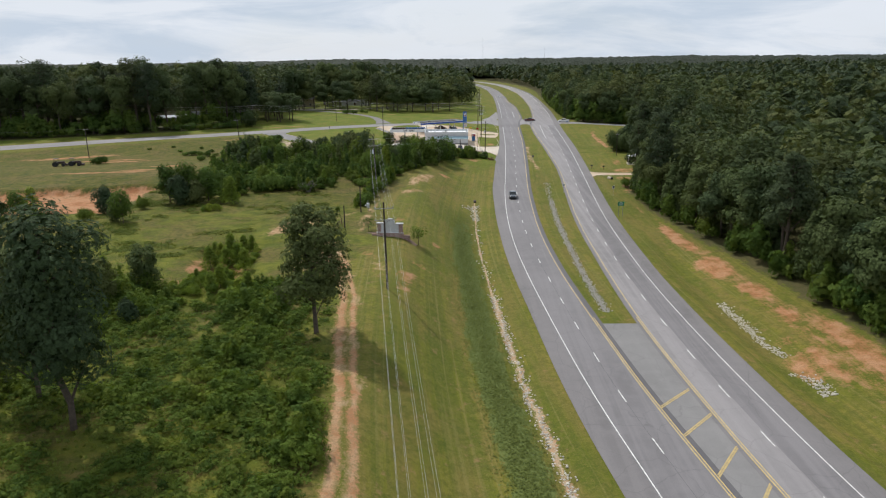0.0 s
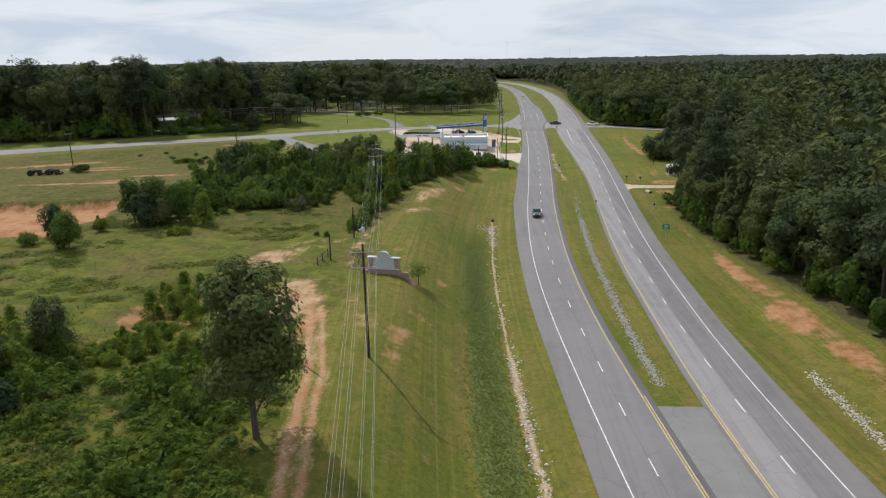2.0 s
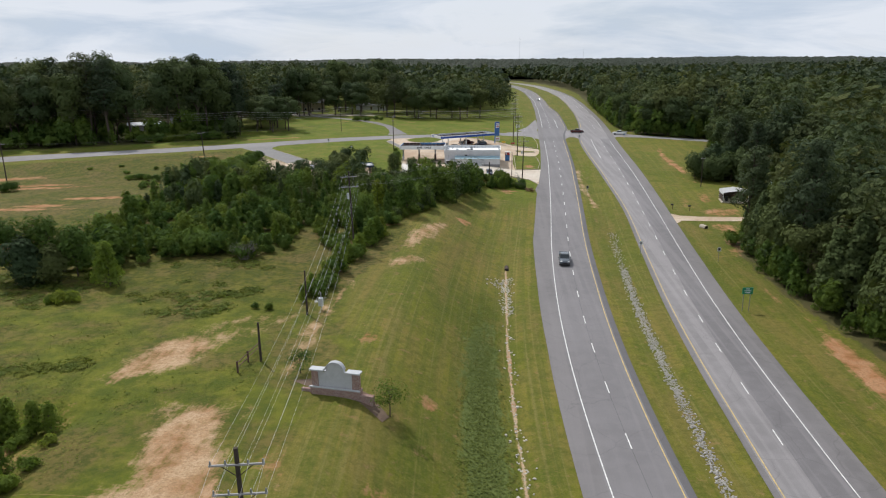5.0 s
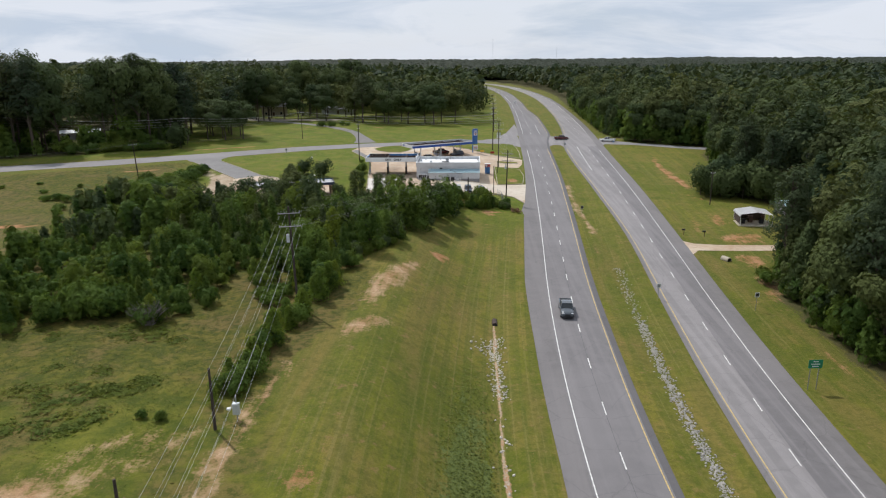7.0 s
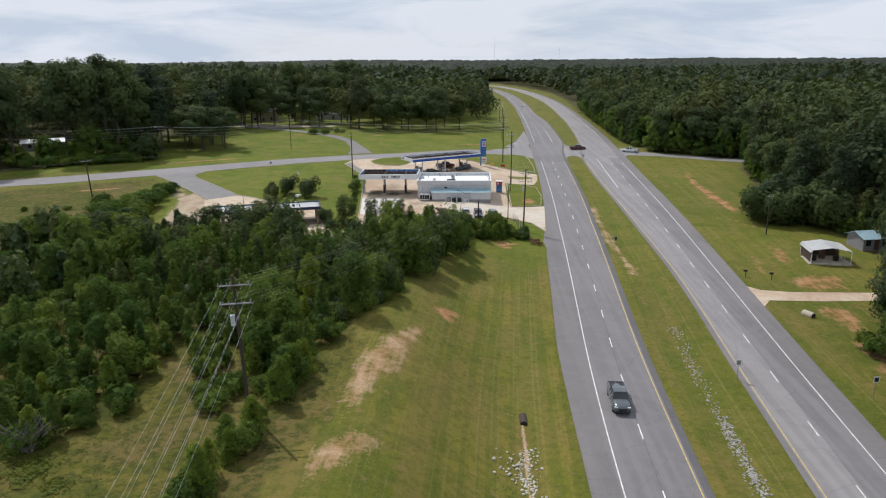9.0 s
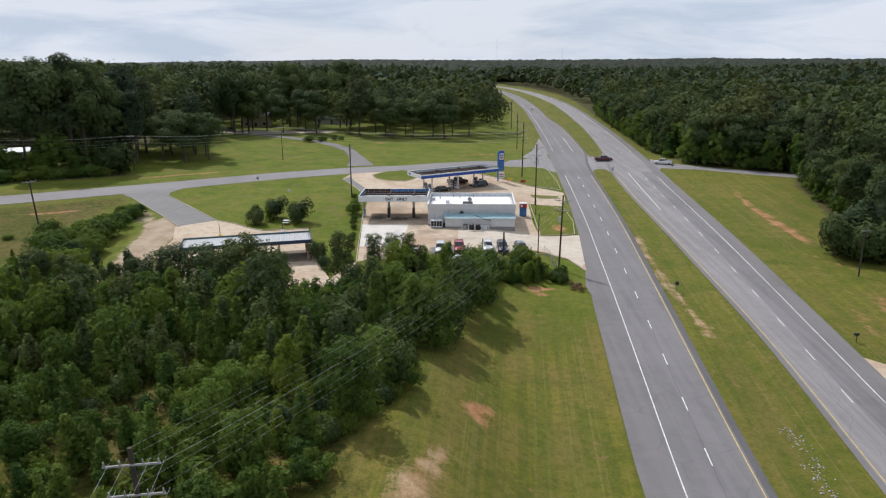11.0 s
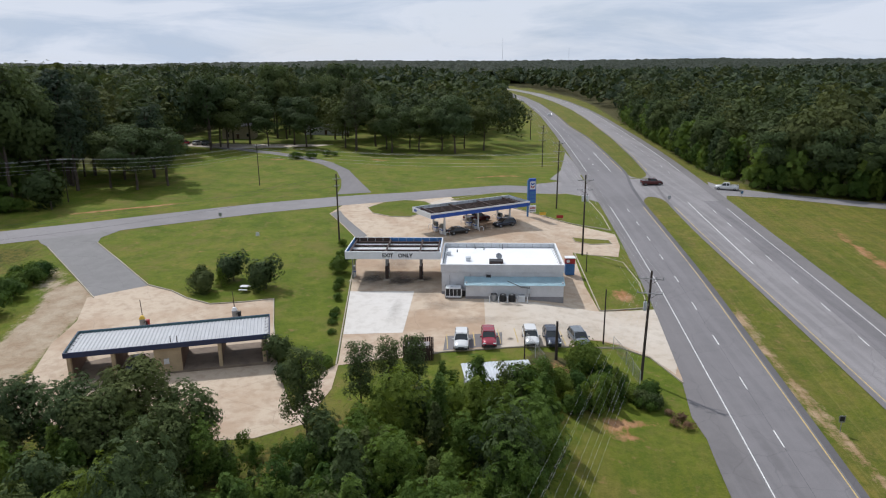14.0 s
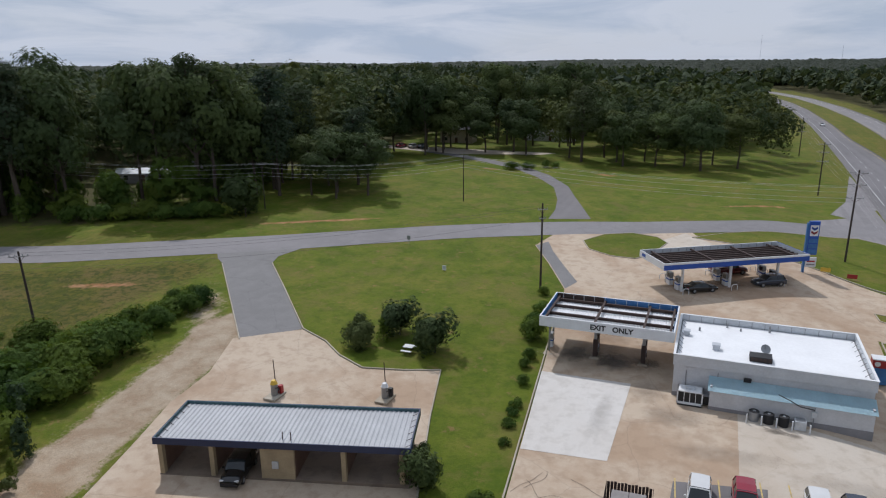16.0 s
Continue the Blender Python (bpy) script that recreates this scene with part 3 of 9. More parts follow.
def land(x, y):
    """Height of the ground."""
    x, y = np.asarray(x, float), np.asarray(y, float)
    base = 5 * S(170, 370, y)
    amp = 6.3 - 5.1 * S(190, 270, y) + 0.03 * np.clip(-x - 30, 0, 90) * S(230, 290, y)
    toe = 8.0 * S(235, 265, y)
    z = base + amp * S(0, 1, (toe - x) / 16)
    z = z - 0.55 * np.exp(-((x - ditch_x(y)) / 1.3) ** 2) * (1 - S(190, 215, y))
    mid = (w_yel(y) + e_yel(y)) / 2
    z = z - 0.35 * np.exp(-((x - mid) / 2.2) ** 2) * S(95, 115, y) * (1 - S(320, 345, y))
    z = z - 1.3 * np.exp(-((x - e_white(y) - 8.5) / 3.2) ** 2) * (1 - S(120, 150, y))
    z = z + 1.6 * S(6, 20, x - e_white(y) - 8) * (1 - S(130, 190, y)) * S(8, 16, x - e_white(y))
    z = z - 1.3 * gully(x, y) - 2.0 * pit(x, y)
    far = np.hypot(x, y - 200)
    z = z + S(500, 1400, far) * (5 * np.sin(x / 310 + 1.1) * np.cos(y / 420) + 3 * np.sin(x / 170 + y / 230))
    return z


def lz(x, y):
    return float(land(x, y))


# ---- ground ----
def spread(lo, hi, step, reach, grow):
    core = list(np.arange(lo, hi + step / 2, step))
    left, right, d = [], [], step
    while core[0] - sum(left) > lo - reach if left else True:
        d *= grow
        left.append(d)
        if sum(left) > reach:
            break
    d = step
    while True:
        d *= grow
        right.append(d)
        if sum(right) > reach:
            break
    a = [core[0] - s for s in np.cumsum(left)][::-1]
    b = [core[-1] + s for s in np.cumsum(right)]
    return np.array(a + core + b)


def blob(X, Y, x, y, rx, ry, turn=0.0):
    """1 inside an ellipse, falling to 0 at 1.6 times its size."""
    c, s = math.cos(radians(turn)), math.sin(radians(turn))
    u, v = (X - x) * c + (Y - y) * s, -(X - x) * s + (Y - y) * c
    return np.clip(1.6 - np.hypot(u / rx, v / ry), 0, 1)


def band(X, Y, pts, w):
    """1 along a polyline of half-width w, falling to 0 at 1.8 w."""
    out = np.zeros_like(X)
    for (x0, y0), (x1, y1) in zip(pts, pts[1:]):
        dx, dy = x1 - x0, y1 - y0
        t = np.clip(((X - x0) * dx + (Y - y0) * dy) / (dx * dx + dy * dy), 0, 1)
        out = np.maximum(out, np.clip(1.8 - np.hypot(X - x0 - t * dx, Y - y0 - t * dy) / w, 0, 1))
    return out


def in_poly(X, Y, poly):
    inside = np.zeros(np.shape(X), bool)
    n = len(poly)
    for i in range(n):
        (x0, y0), (x1, y1) = poly[i], poly[(i + 1) % n]
        if y0 == y1:
            continue
        hit = ((y0 > Y) != (y1 > Y)) & (X < (x1 - x0) * (Y - y0) / (y1 - y0) + x0)
        inside ^= hit
    return inside


def east_edge(y):
    """Where the eastern woods begin."""
    return np.interp(y, [-200, 40, 88, 105, 123, 136, 156, 174, 205, 212, 226, 232, 262, 270, 300, 330, 345, 356, 366, 385, 400, 500, 600, 700, 800, 1000, 1300],
                     [64, 60, 55, 53.6, 52.2, 50.6, 48.6, 47, 47.5, 54, 70, 74, 72, 66, 72, 78, 84, 84, 62, 57, 56, 61, 66, 72, 70, 52, 0])


CROSS = [(-420, 210), (-300, 240), (-170, 277), (-118, 295), (-89, 314), (-61, 334.5), (-40, 347), (-15, 357.5), (8, 366.5), (22, 371)]
CROSS_E = [(40, 368), (50, 364.5), (62, 358), (76, 349), (100, 337), (150, 315), (220, 280)]
gx, gy = spread(-130, 80, 1.25, 4300, 1.16), spread(20, 420, 1.25, 4300, 1.16)
GX, GY = np.meshgrid(gx, gy)
GZ = land(GX, GY)
far_d = np.hypot(GX, GY - 200)


def track_x(y):
    """Middle of the dirt track along the edge of the rough field."""
    return np.interp(y, [20, 43, 49, 54, 59, 65.6, 73.5, 80, 85, 90, 97.5, 106, 120, 140, 158], [-10, -12.6, -13.2, -14, -14.6, -15.6, -16.9, -17.8, -18.4, -19.2, -20.9, -22.9, -23, -23, -22])


weed = ((GX < -19 + 3 * np.sin(GY / 9)) & (GY < 262)) * 1.0 * S(-10, -24, GX + 0 * GY)
weed = np.maximum(weed, S(-0.9, -2.2, GX - track_x(GY)) * (GY < 100) * (GX > -60))
weed = np.maximum(weed * (1 - 0.9 * S(225, 262, GY)), 0.0)
cross_y = np.interp(GX, [p[0] for p in CROSS], [p[1] for p in CROSS])
weed = np.maximum(weed, 0.85 * S(-84, -93, GX) * (GY > 225) * S(-7, -13, GY - cross_y) * (GX > -320))
ivy = 0.95 * np.exp(-((GX - ditch_x(GY) + 3.6) / 2.3) ** 4) * (1 - S(140, 172, GY))
litter_shade = S(-3, 1, GX - east_edge(GY)) * (far_d < 1500) * 1.0
# west woodland floor: litter that also paints in the trees' shade
litter_shade = np.maximum(litter_shade, 0.8 * S(-118, -136, GX) * S(14, 24, GY - cross_y) * (GX > -420) * (GY < 700))
litter_shade = np.maximum(litter_shade, 0.9 * in_poly(GX, GY, [(-7, 260), (-6.5, 266), (-3.5, 267), (-1.2, 265), (-1.6, 260), (-5, 258)]))
clay = np.zeros_like(GX)
for a in ((-23, 103, 1.2, 6, -5), (-47.5, 106, 1.2, 5, 10), (-45, 99, 1.3, 3.4, -20), (-44.5, 112, 1.6, 2.2, 0), (-40, 104, 1.2, 1.2, 0), (-16, 138, 1.0, 1.6, 0),
          (-8, 209.5, 1.6, 2.6, 0), (-22, 194, 2.2, 1.6, 0), (-26, 190, 1.6, 1.6, 0),
          (2.2, 250.5, 2.3, 0.8, -35), (2.5, 252.2, 3.4, 0.5, 0), (-104, 159, 17, 9.5, 6), (-93, 166, 8, 6, 20), (-122, 160, 14, 8, 0), (-140, 158, 12, 7, 0), (-104, 210, 5, 2.2, 12), (-99, 223, 8, 2.4, 15), (-112, 204, 16, 1.6, 10), (-131, 243, 12, 2.0, 15), (-150, 250, 16, 2.4, 20), (-125, 240, 11, 1.6, 15), (-8, 128, 0.8, 1.2, 0),
          (42, 80, 1.6, 4, 0), (51, 84, 2.2, 12, 0), 
          (8.5, 282, 1.1, 2.4, 0), (-6, 381, 8, 0.9, 24), (-88, 331, 12, 0.8, 34), (-76, 405, 3, 1, 0), (-44, 410, 3, 1.4, 0), (-98, 288, 5, 0.8, 25)):
    clay = np.maximum(clay, blob(GX, GY, *a))
clay = np.maximum(clay, np.maximum(1.25 * S(0.05, 0.6, pit(GX, GY)), 0.62 * gully(GX, GY)))
track = GX - track_x(GY)
track = np.where((GY > 20) & (GY < 107), track, 60.0)
silt = np.where((GY > 36) & (GY < 188), (GX - ditch_x(GY)) * (1 + 1.6 * S(96, 124, GY)) + 0.25 * S(96, 124, GY), 60.0)
clay = np.maximum(clay, 0.56 * band(GX, GY, [(44.5, 150), (46, 132), (46.6, 118), (47.6, 100), (48, 82), (48, 66)], 1.7))
clay = np.maximum(clay, 0.66 * band(GX, GY, [(50.2, 273), (54.6, 269.8), (57, 263.6)], 0.5))
BARE_CLAY = ([(60.2, 330), (58.4, 317.4), (57.8, 303.8), (57.8, 291.6), (58.0, 285), (57.2, 275.6), (55.6, 279.7), (55.6, 286.2), (55.0, 293.5), (55.8, 307.4), (57.4, 321.3)],
             [(48, 230.4), (54.8, 236.6), (58.8, 233.2), (56.4, 226.9), (51.1, 227)], [(52.6, 249.8), (56, 251.6), (54.4, 241.6), (50.6, 239.8)], [(47.1, 247.2), (48.6, 245), (47.3, 236.7), (46.3, 231.4), (45.9, 234), (46.2, 240)], [(43.8, 252.6), (46, 251.6), (44.2, 247)],
             [(47.2, 219.9), (51.5, 220.1), (52.2, 216.8), (50.4, 209.9), (48.9, 203.7), (45.7, 194.2), (44.6, 197.2), (47.1, 206.7), (48.6, 213.2), (47.6, 216.8)],
             [(42.6, 153.5), (45.9, 157.5), (46.9, 142.5), (46.9, 134.1), (43.9, 133), (42.6, 143)], [(42.6, 127.2), (47.7, 130.7), (48.6, 127), (48.0, 117.9), (44.5, 115.2), (43.0, 116.6), (42.4, 123.3)],
             [(45.0, 111.3), (47.2, 114.2), (49.9, 110), (48.9, 104.6), (45.9, 104.6), (44.5, 107.4)], [(46.5, 101.2), (48.6, 101.6), (49.8, 96.8), (47.5, 92.8), (45.7, 94)],
             [(50.2, 91), (51.5, 90), (51.1, 85), (49.8, 81.5), (48.9, 84.3)], [(43.3, 84.8), (47.2, 86.4), (46.3, 79.9), (47, 76.9), (45.1, 73), (43.4, 79.2)], [(42.6, 89.8), (44.6, 89.4), (44.2, 86.4), (42.3, 86.6)],
             [(-6.8, 262.4), (-5.3, 264), (-2.9, 264.6), (-1.7, 262.5), (-1.7, 260.4), (-4.4, 258), (-6.6, 259.6)], [(-10.9, 108.4), (-11.7, 110.6), (-10.4, 111.6), (-8.8, 112.2), (-8.0, 110.7)],
             [(-13.4, 103.4), (-10.6, 104.7), (-9.8, 103.5), (-11.0, 101.2), (-11.1, 96.7), (-10.3, 96.5), (-11.6, 93.9), (-13.1, 95), (-12.6, 98.7)],
             [(-20.5, 114.2), (-18.5, 113.5), (-17.6, 108.8), (-19.2, 108.8)])


def bare_spot(poly):
    """How bare the soil is: 1 well inside the outline, fading over a metre or so at its rim."""
    rim = [in_poly(GX + a, GY + b, poly) for a, b in ((0, 0), (0.9, 0), (-0.9, 0), (0, 1.2), (0, -1.2), (0.6, 0.8), (-0.6, 0.8), (0.6, -0.8), (-0.6, -0.8))]
    return np.mean(rim, axis=0)


for poly in BARE_CLAY:
    clay = np.maximum(clay, (0.92 if poly[0][0] < 0 else 0.80 if 218 < poly[0][1] < 254 else 1.10) * bare_spot(poly))
clay = np.maximum(clay, 0.62 * band(GX, GY, [(43.1, 177.2), (43.8, 167.8), (45.4, 158)], 0.5))
sand = 1.7 * band(GX, GY, [(-72.6, 283), (-70.2, 276), (-68.8, 266), (-67.2, 256), (-64.5, 247), (-55, 238)], 2.5)
BARE_SAND = (([(-31, 112.8), (-31, 116), (-29.5, 120.6), (-27, 121.2), (-25.5, 118.8), (-25.5, 115.4), (-22.5, 110.9), (-21.8, 105.2), (-23.8, 106), (-25.2, 105), (-25.2, 102.6), (-28, 103.6), (-28.6, 107.9), (-30, 110.6)], 1.12),
             ([(-31.8, 105), (-31.9, 107.4), (-29, 108.2), (-27, 102.8), (-29.4, 101.2)], 0.85), ([(-29.5, 95.5), (-29.1, 99.3), (-27, 100.6), (-26.3, 98), (-27.4, 94.6)], 0.85),
             ([(-40.9, 123.4), (-40.9, 129.3), (-39.9, 135.3), (-36.5, 138.2), (-32.4, 134.3), (-34.2, 129), (-37.3, 126.6)], 1.0), ([(-33, 117.2), (-32.9, 122.5), (-30, 121.6), (-31, 117)], 0.66), ([(-25.6, 118.6), (-24.6, 121.8), (-23.4, 122.9), (-23.9, 116.8)], 0.8),
             ([(-20, 80), (-18.4, 81.8), (-16.4, 80), (-15.5, 73.2), (-18.4, 72.8)], 0.72), ([(-22.6, 101.5), (-20, 101.5), (-19.4, 96), (-21.8, 96)], 0.6),
             ([(-37.3, 134), (-37.8, 138.5), (-33.5, 143.9), (-25.6, 146.3), (-26.4, 141.5), (-29.4, 136.4), (-31.3, 134)], 0.55),
             ([(-18.3, 165.3), (-18.0, 170.7), (-14.6, 174), (-12.5, 172.7), (-13.3, 169.6), (-16.4, 166.4)], 0.9), ([(-17.2, 172.5), (-16.9, 186.7), (-14.1, 196.1), (-11.0, 201), (-9.6, 202), (-12.6, 187.4), (-14.7, 180.9)], 0.9), ([(-84.5, 296), (-79, 290.5), (-72, 283), (-70, 279), (-75, 278.5), (-78.5, 284)], 0.85))
for poly, how in BARE_SAND:
    sand = np.maximum(sand, how * bare_spot(poly))
sand = np.maximum(sand, 0.80 * band(GX, GY, [(24.6, 283), (23.7, 272), (23.3, 258), (23.3, 252), (23.8, 243), (24.2, 236)], 0.75))
sand = np.maximum(sand, 0.55 * np.clip(2.2 - np.abs(track), 0, 1))
sand = np.maximum(sand, 0.55 * band(GX, GY, [(-17.6, 108.4), (-16.4, 104.6), (-15, 101.4)], 0.7))
sand = np.maximum(sand, 0.72 * band(GX, GY, [(-22.5, 128), (-23.2, 142), (-22.8, 150), (-22, 158)], 0.8))
nx, ny = len(gx), len(gy)
ids = np.arange(nx * ny).reshape(ny, nx)
quads = np.stack([ids[:-1, :-1], ids[:-1, 1:], ids[1:, 1:], ids[1:, :-1]], -1).reshape(-1, 4)
ground = new("ground", arrays_mesh("ground", np.stack([GX, GY, GZ], -1).reshape(-1, 3), quads, "ground",
             {"weed": weed.ravel(), "ivy": ivy.ravel(), "litter_shade": litter_shade.ravel(), "clay": clay.ravel(), "sand": sand.ravel(),
              "track": (track + 100).ravel(), "silt": (silt + 100).ravel(), "fresh": (S(168, 136, GY)).ravel(), "across": (GX - w_white(GY)).ravel(), "lush": (S(225, 262, GY) * (1 - 0.75 * S(8, 22, GX)) * (1 - 0.8 * S(-84, -94, GX) * S(318, 308, GY + 0.35 * (GX + 100) * -1))).ravel()}))
ground.data.shade_smooth()
tagged(ground, "mown grass verges, rough weedy field and bare orange clay", "ground", kind="structure")


# ---- roads ----
def strip(name, left, right, y0, y1, off, material, parent=None, step=2.0, across=5):
    """A ribbon of road laid on the land between two lines x(y)."""
    ys = np.arange(y0, y1 + step / 2, step)
    f = np.linspace(0, 1, across + 1)
    X = left(ys)[:, None] * (1 - f) + right(ys)[:, None] * f
    Y = np.repeat(ys[:, None], across + 1, 1)
    Z = land(X, Y) + off
    i = np.arange(X.size).reshape(X.shape)
    q = np.stack([i[:-1, :-1], i[:-1, 1:], i[1:, 1:], i[1:, :-1]], -1).reshape(-1, 4)
    me = arrays_mesh(name, np.stack([X, Y, Z], -1).reshape(-1, 3), q, material)
    me.shade_smooth()
    ob = new(name, me)
    ob.parent = parent
    return ob


def ribbon(name, pts, half, off, material, parent=None, step=2.0, across=4, side=0.0):
    """A ribbon along a polyline in plan; side shifts it to its right."""
    P = np.array(pts, float)
    d = np.r_[0, np.cumsum(np.hypot(*np.diff(P, axis=0).T))]
    s = np.arange(0, d[-1], step)
    C = np.stack([np.interp(s, d, P[:, 0]), np.interp(s, d, P[:, 1])], -1)
    for _ in range(6):
        C[1:-1] = (C[:-2] + 2 * C[1:-1] + C[2:]) / 4
    T = np.gradient(C, axis=0)
    T /= np.hypot(T[:, 0], T[:, 1])[:, None]
    R = np.stack([T[:, 1], -T[:, 0]], -1)
    f = np.linspace(-half, half, across + 1) + side
    X, Y = (C[:, None, k] + R[:, None, k] * f[None, :] for k in (0, 1))
    i = np.arange(X.size).reshape(X.shape)
    q = np.stack([i[:-1, 1:], i[:-1, :-1], i[1:, :-1], i[1:, 1:]], -1).reshape(-1, 4)[:, ::-1]
    me = arrays_mesh(name, np.stack([X, Y, land(X, Y) + off], -1).reshape(-1, 3), q, material)
    me.shade_smooth()
    ob = new(name, me)
    ob.parent = parent
    return ob


def draped(name, poly, off, material, parent=None, step=2.0):
    """A flat paved or grassed area in plan, cut fine and laid on the land."""
    bm = bmesh.new()
    bm.faces.new([bm.verts.new((x, y, 0)) for x, y in poly])
    bmesh.ops.recalc_face_normals(bm, faces=bm.faces[:])
    xs, ys = [p[0] for p in poly], [p[1] for p in poly]
    for lo, hi, ax in ((min(xs), max(xs), 0), (min(ys), max(ys), 1)):
        for c in np.arange(math.ceil(lo / step) * step, hi, step):
            co = [0, 0, 0]
            no = [0, 0, 0]
            co[ax], no[ax] = float(c), 1
            bmesh.ops.bisect_plane(bm, geom=bm.verts[:] + bm.edges[:] + bm.faces[:], plane_co=co, plane_no=no)
    for v in bm.verts:
        v.co.z = lz(v.co.x, v.co.y) + off
    if sum(f.normal.z for f in bm.faces) < 0:
        bmesh.ops.reverse_faces(bm, faces=bm.faces[:])
    return part(name, bm, material, parent, smooth=True)


def kerb(name, pts, h=0.15, w=0.16, step=1.2, base=0.0, parent=None):
    """A concrete kerb along a polyline."""
    P = np.array(pts, float)
    d = np.r_[0, np.cumsum(np.hypot(*np.diff(P, axis=0).T))]
    s = np.unique(np.r_[np.arange(0, d[-1], step), d])
    C = np.stack([np.interp(s, d, P[:, 0]), np.interp(s, d, P[:, 1])], -1)
    T = np.gradient(C, axis=0)
    T /= np.hypot(T[:, 0], T[:, 1])[:, None]
    R = np.stack([T[:, 1], -T[:, 0]], -1) * w / 2
    bm = bmesh.new()
    rows = []
    for c, r in zip(C, R):
        z = lz(*c) + base
        a, b = c - r, c + r
        rows.append([bm.verts.new((a[0], a[1], z - 0.05)), bm.verts.new((a[0], a[1], z + h - 0.03)), bm.verts.new((a[0] * 0.8 + b[0] * 0.2, a[1] * 0.8 + b[1] * 0.2, z + h)),
                     bm.verts.new((b[0] * 0.8 + a[0] * 0.2, b[1] * 0.8 + a[1] * 0.2, z + h)), bm.verts.new((b[0], b[1], z + h - 0.03)), bm.verts.new((b[0], b[1], z - 0.05))])
    for r0, r1 in zip(rows, rows[1:]):
        for i in range(5):
            bm.faces.new((r0[i], r0[i + 1], r1[i + 1], r1[i]))
    bm.faces.new(rows[0])
    bm.faces.new(rows[-1][::-1])
    bmesh.ops.recalc_face_normals(bm, faces=bm.faces[:])
    return part(name, bm, "kerb", parent)


def plus(fn, d):
    return lambda y: fn(y) + d


road_w = tagged(strip("road_west", plus(w_white, -0.25), plus(w_yel, 0.25), -100, 1150, 0.07, "asphalt"), "two-lane grey asphalt carriageway with worn paint", "road", kind="structure")
road_e = tagged(strip("road_east", plus(e_yel, -0.25), plus(e_white, 0.25), -100, 1150, 0.07, "asphalt_east"), "pale grey asphalt carriageway with worn paint", "road", kind="structure")


def w_edge(y):
    return w_white(y) - np.interp(y, [0, 60, 100, 150, 180, 205, 245, 280, 320, 1200], [3.4, 3.3, 2.7, 2.6, 3.1, 3.8, 3.7, 2.6, 2.1, 2.2])


strip("shoulder_west", w_edge, plus(w_white, -0.25), -100, 1150, 0.06, "shoulder", road_w, across=2)
strip("shoulder_median_west", plus(w_yel, 0.25), plus(w_yel, 1.05), -100, 1150, 0.06, "shoulder_dark", road_w, across=1)
strip("shoulder_median_east", plus(e_yel, -0.9), plus(e_yel, -0.25), -100, 1150, 0.06, "shoulder", road_e, across=1)
strip("outer_lane", plus(e_white, -3.3), plus(e_white, 0.24), -100, 352, 0.074, "asphalt_outer", road_e, across=2)
strip("shoulder_east", plus(e_white, 0.25), plus(e_white, 2.8), -100, 1150, 0.06, "shoulder", road_e, across=2)
strip("painted_median", plus(w_yel, 0.9), plus(e_yel, -0.8), -100, 94, 0.055, "asphalt_lane", road_w, across=2)
strip("median_crossing", plus(w_yel, 0.9), plus(e_yel, -0.8), 357, 384, 0.055, "asphalt_east", road_w, across=3)
road_c = tagged(ribbon("road_cross_west", CROSS, 4.6, 0.05, "asphalt_cross"), "narrow grey asphalt side road", "road", kind="structure")
road_ce = tagged(ribbon("road_cross_east", CROSS_E, 3.2, 0.05, "asphalt_cross"), "narrow grey asphalt side road", "road", kind="structure")
draped("junction_mouth", [(-2, 357), (10, 360), (17, 350), (17.5, 392), (12, 380), (4, 374)], 0.046, "asphalt_east", road_c)
draped("junction_mouth", [(46, 350), (49, 358.5), (58, 356), (60, 363), (53, 369), (50.5, 378), (49, 372)], 0.046, "asphalt_east", road_ce)
draped("right_turn_flare", [(19, 392), (19.5, 440), (16.5, 420), (13, 398), (8, 382), (12, 378)], 0.043, "asphalt_east", road_c)


def painted(name, line, y0, y1, w, material, parent, dash=None, off=0.078, ends=None):
    if dash is None and ends is None:
        return strip(name, plus(line, -w / 2), plus(line, w / 2), y0, y1, off, material, parent, step=1.5, across=1)
    V, Q = [], []
    size = dash[0] if dash else 3.0
    for s in (np.arange(y0, y1, dash[1]) if dash else np.array(ends) - size):
        for a in np.linspace(s, s + size, 4)[:-1]:
            b = a + size / 3
            xa, xb = float(line(a)), float(line(b))
            k = len(V)
            V += [(xa - w / 2, a, lz(xa, a) + off), (xa + w / 2, a, lz(xa, a) + off), (xb + w / 2, b, lz(xb, b) + off), (xb - w / 2, b, lz(xb, b) + off)]
            Q.append((k, k + 1, k + 2, k + 3))
    ob = new(name, arrays_mesh(name, np.array(V), np.array(Q), material))
    ob.parent = parent
    return ob


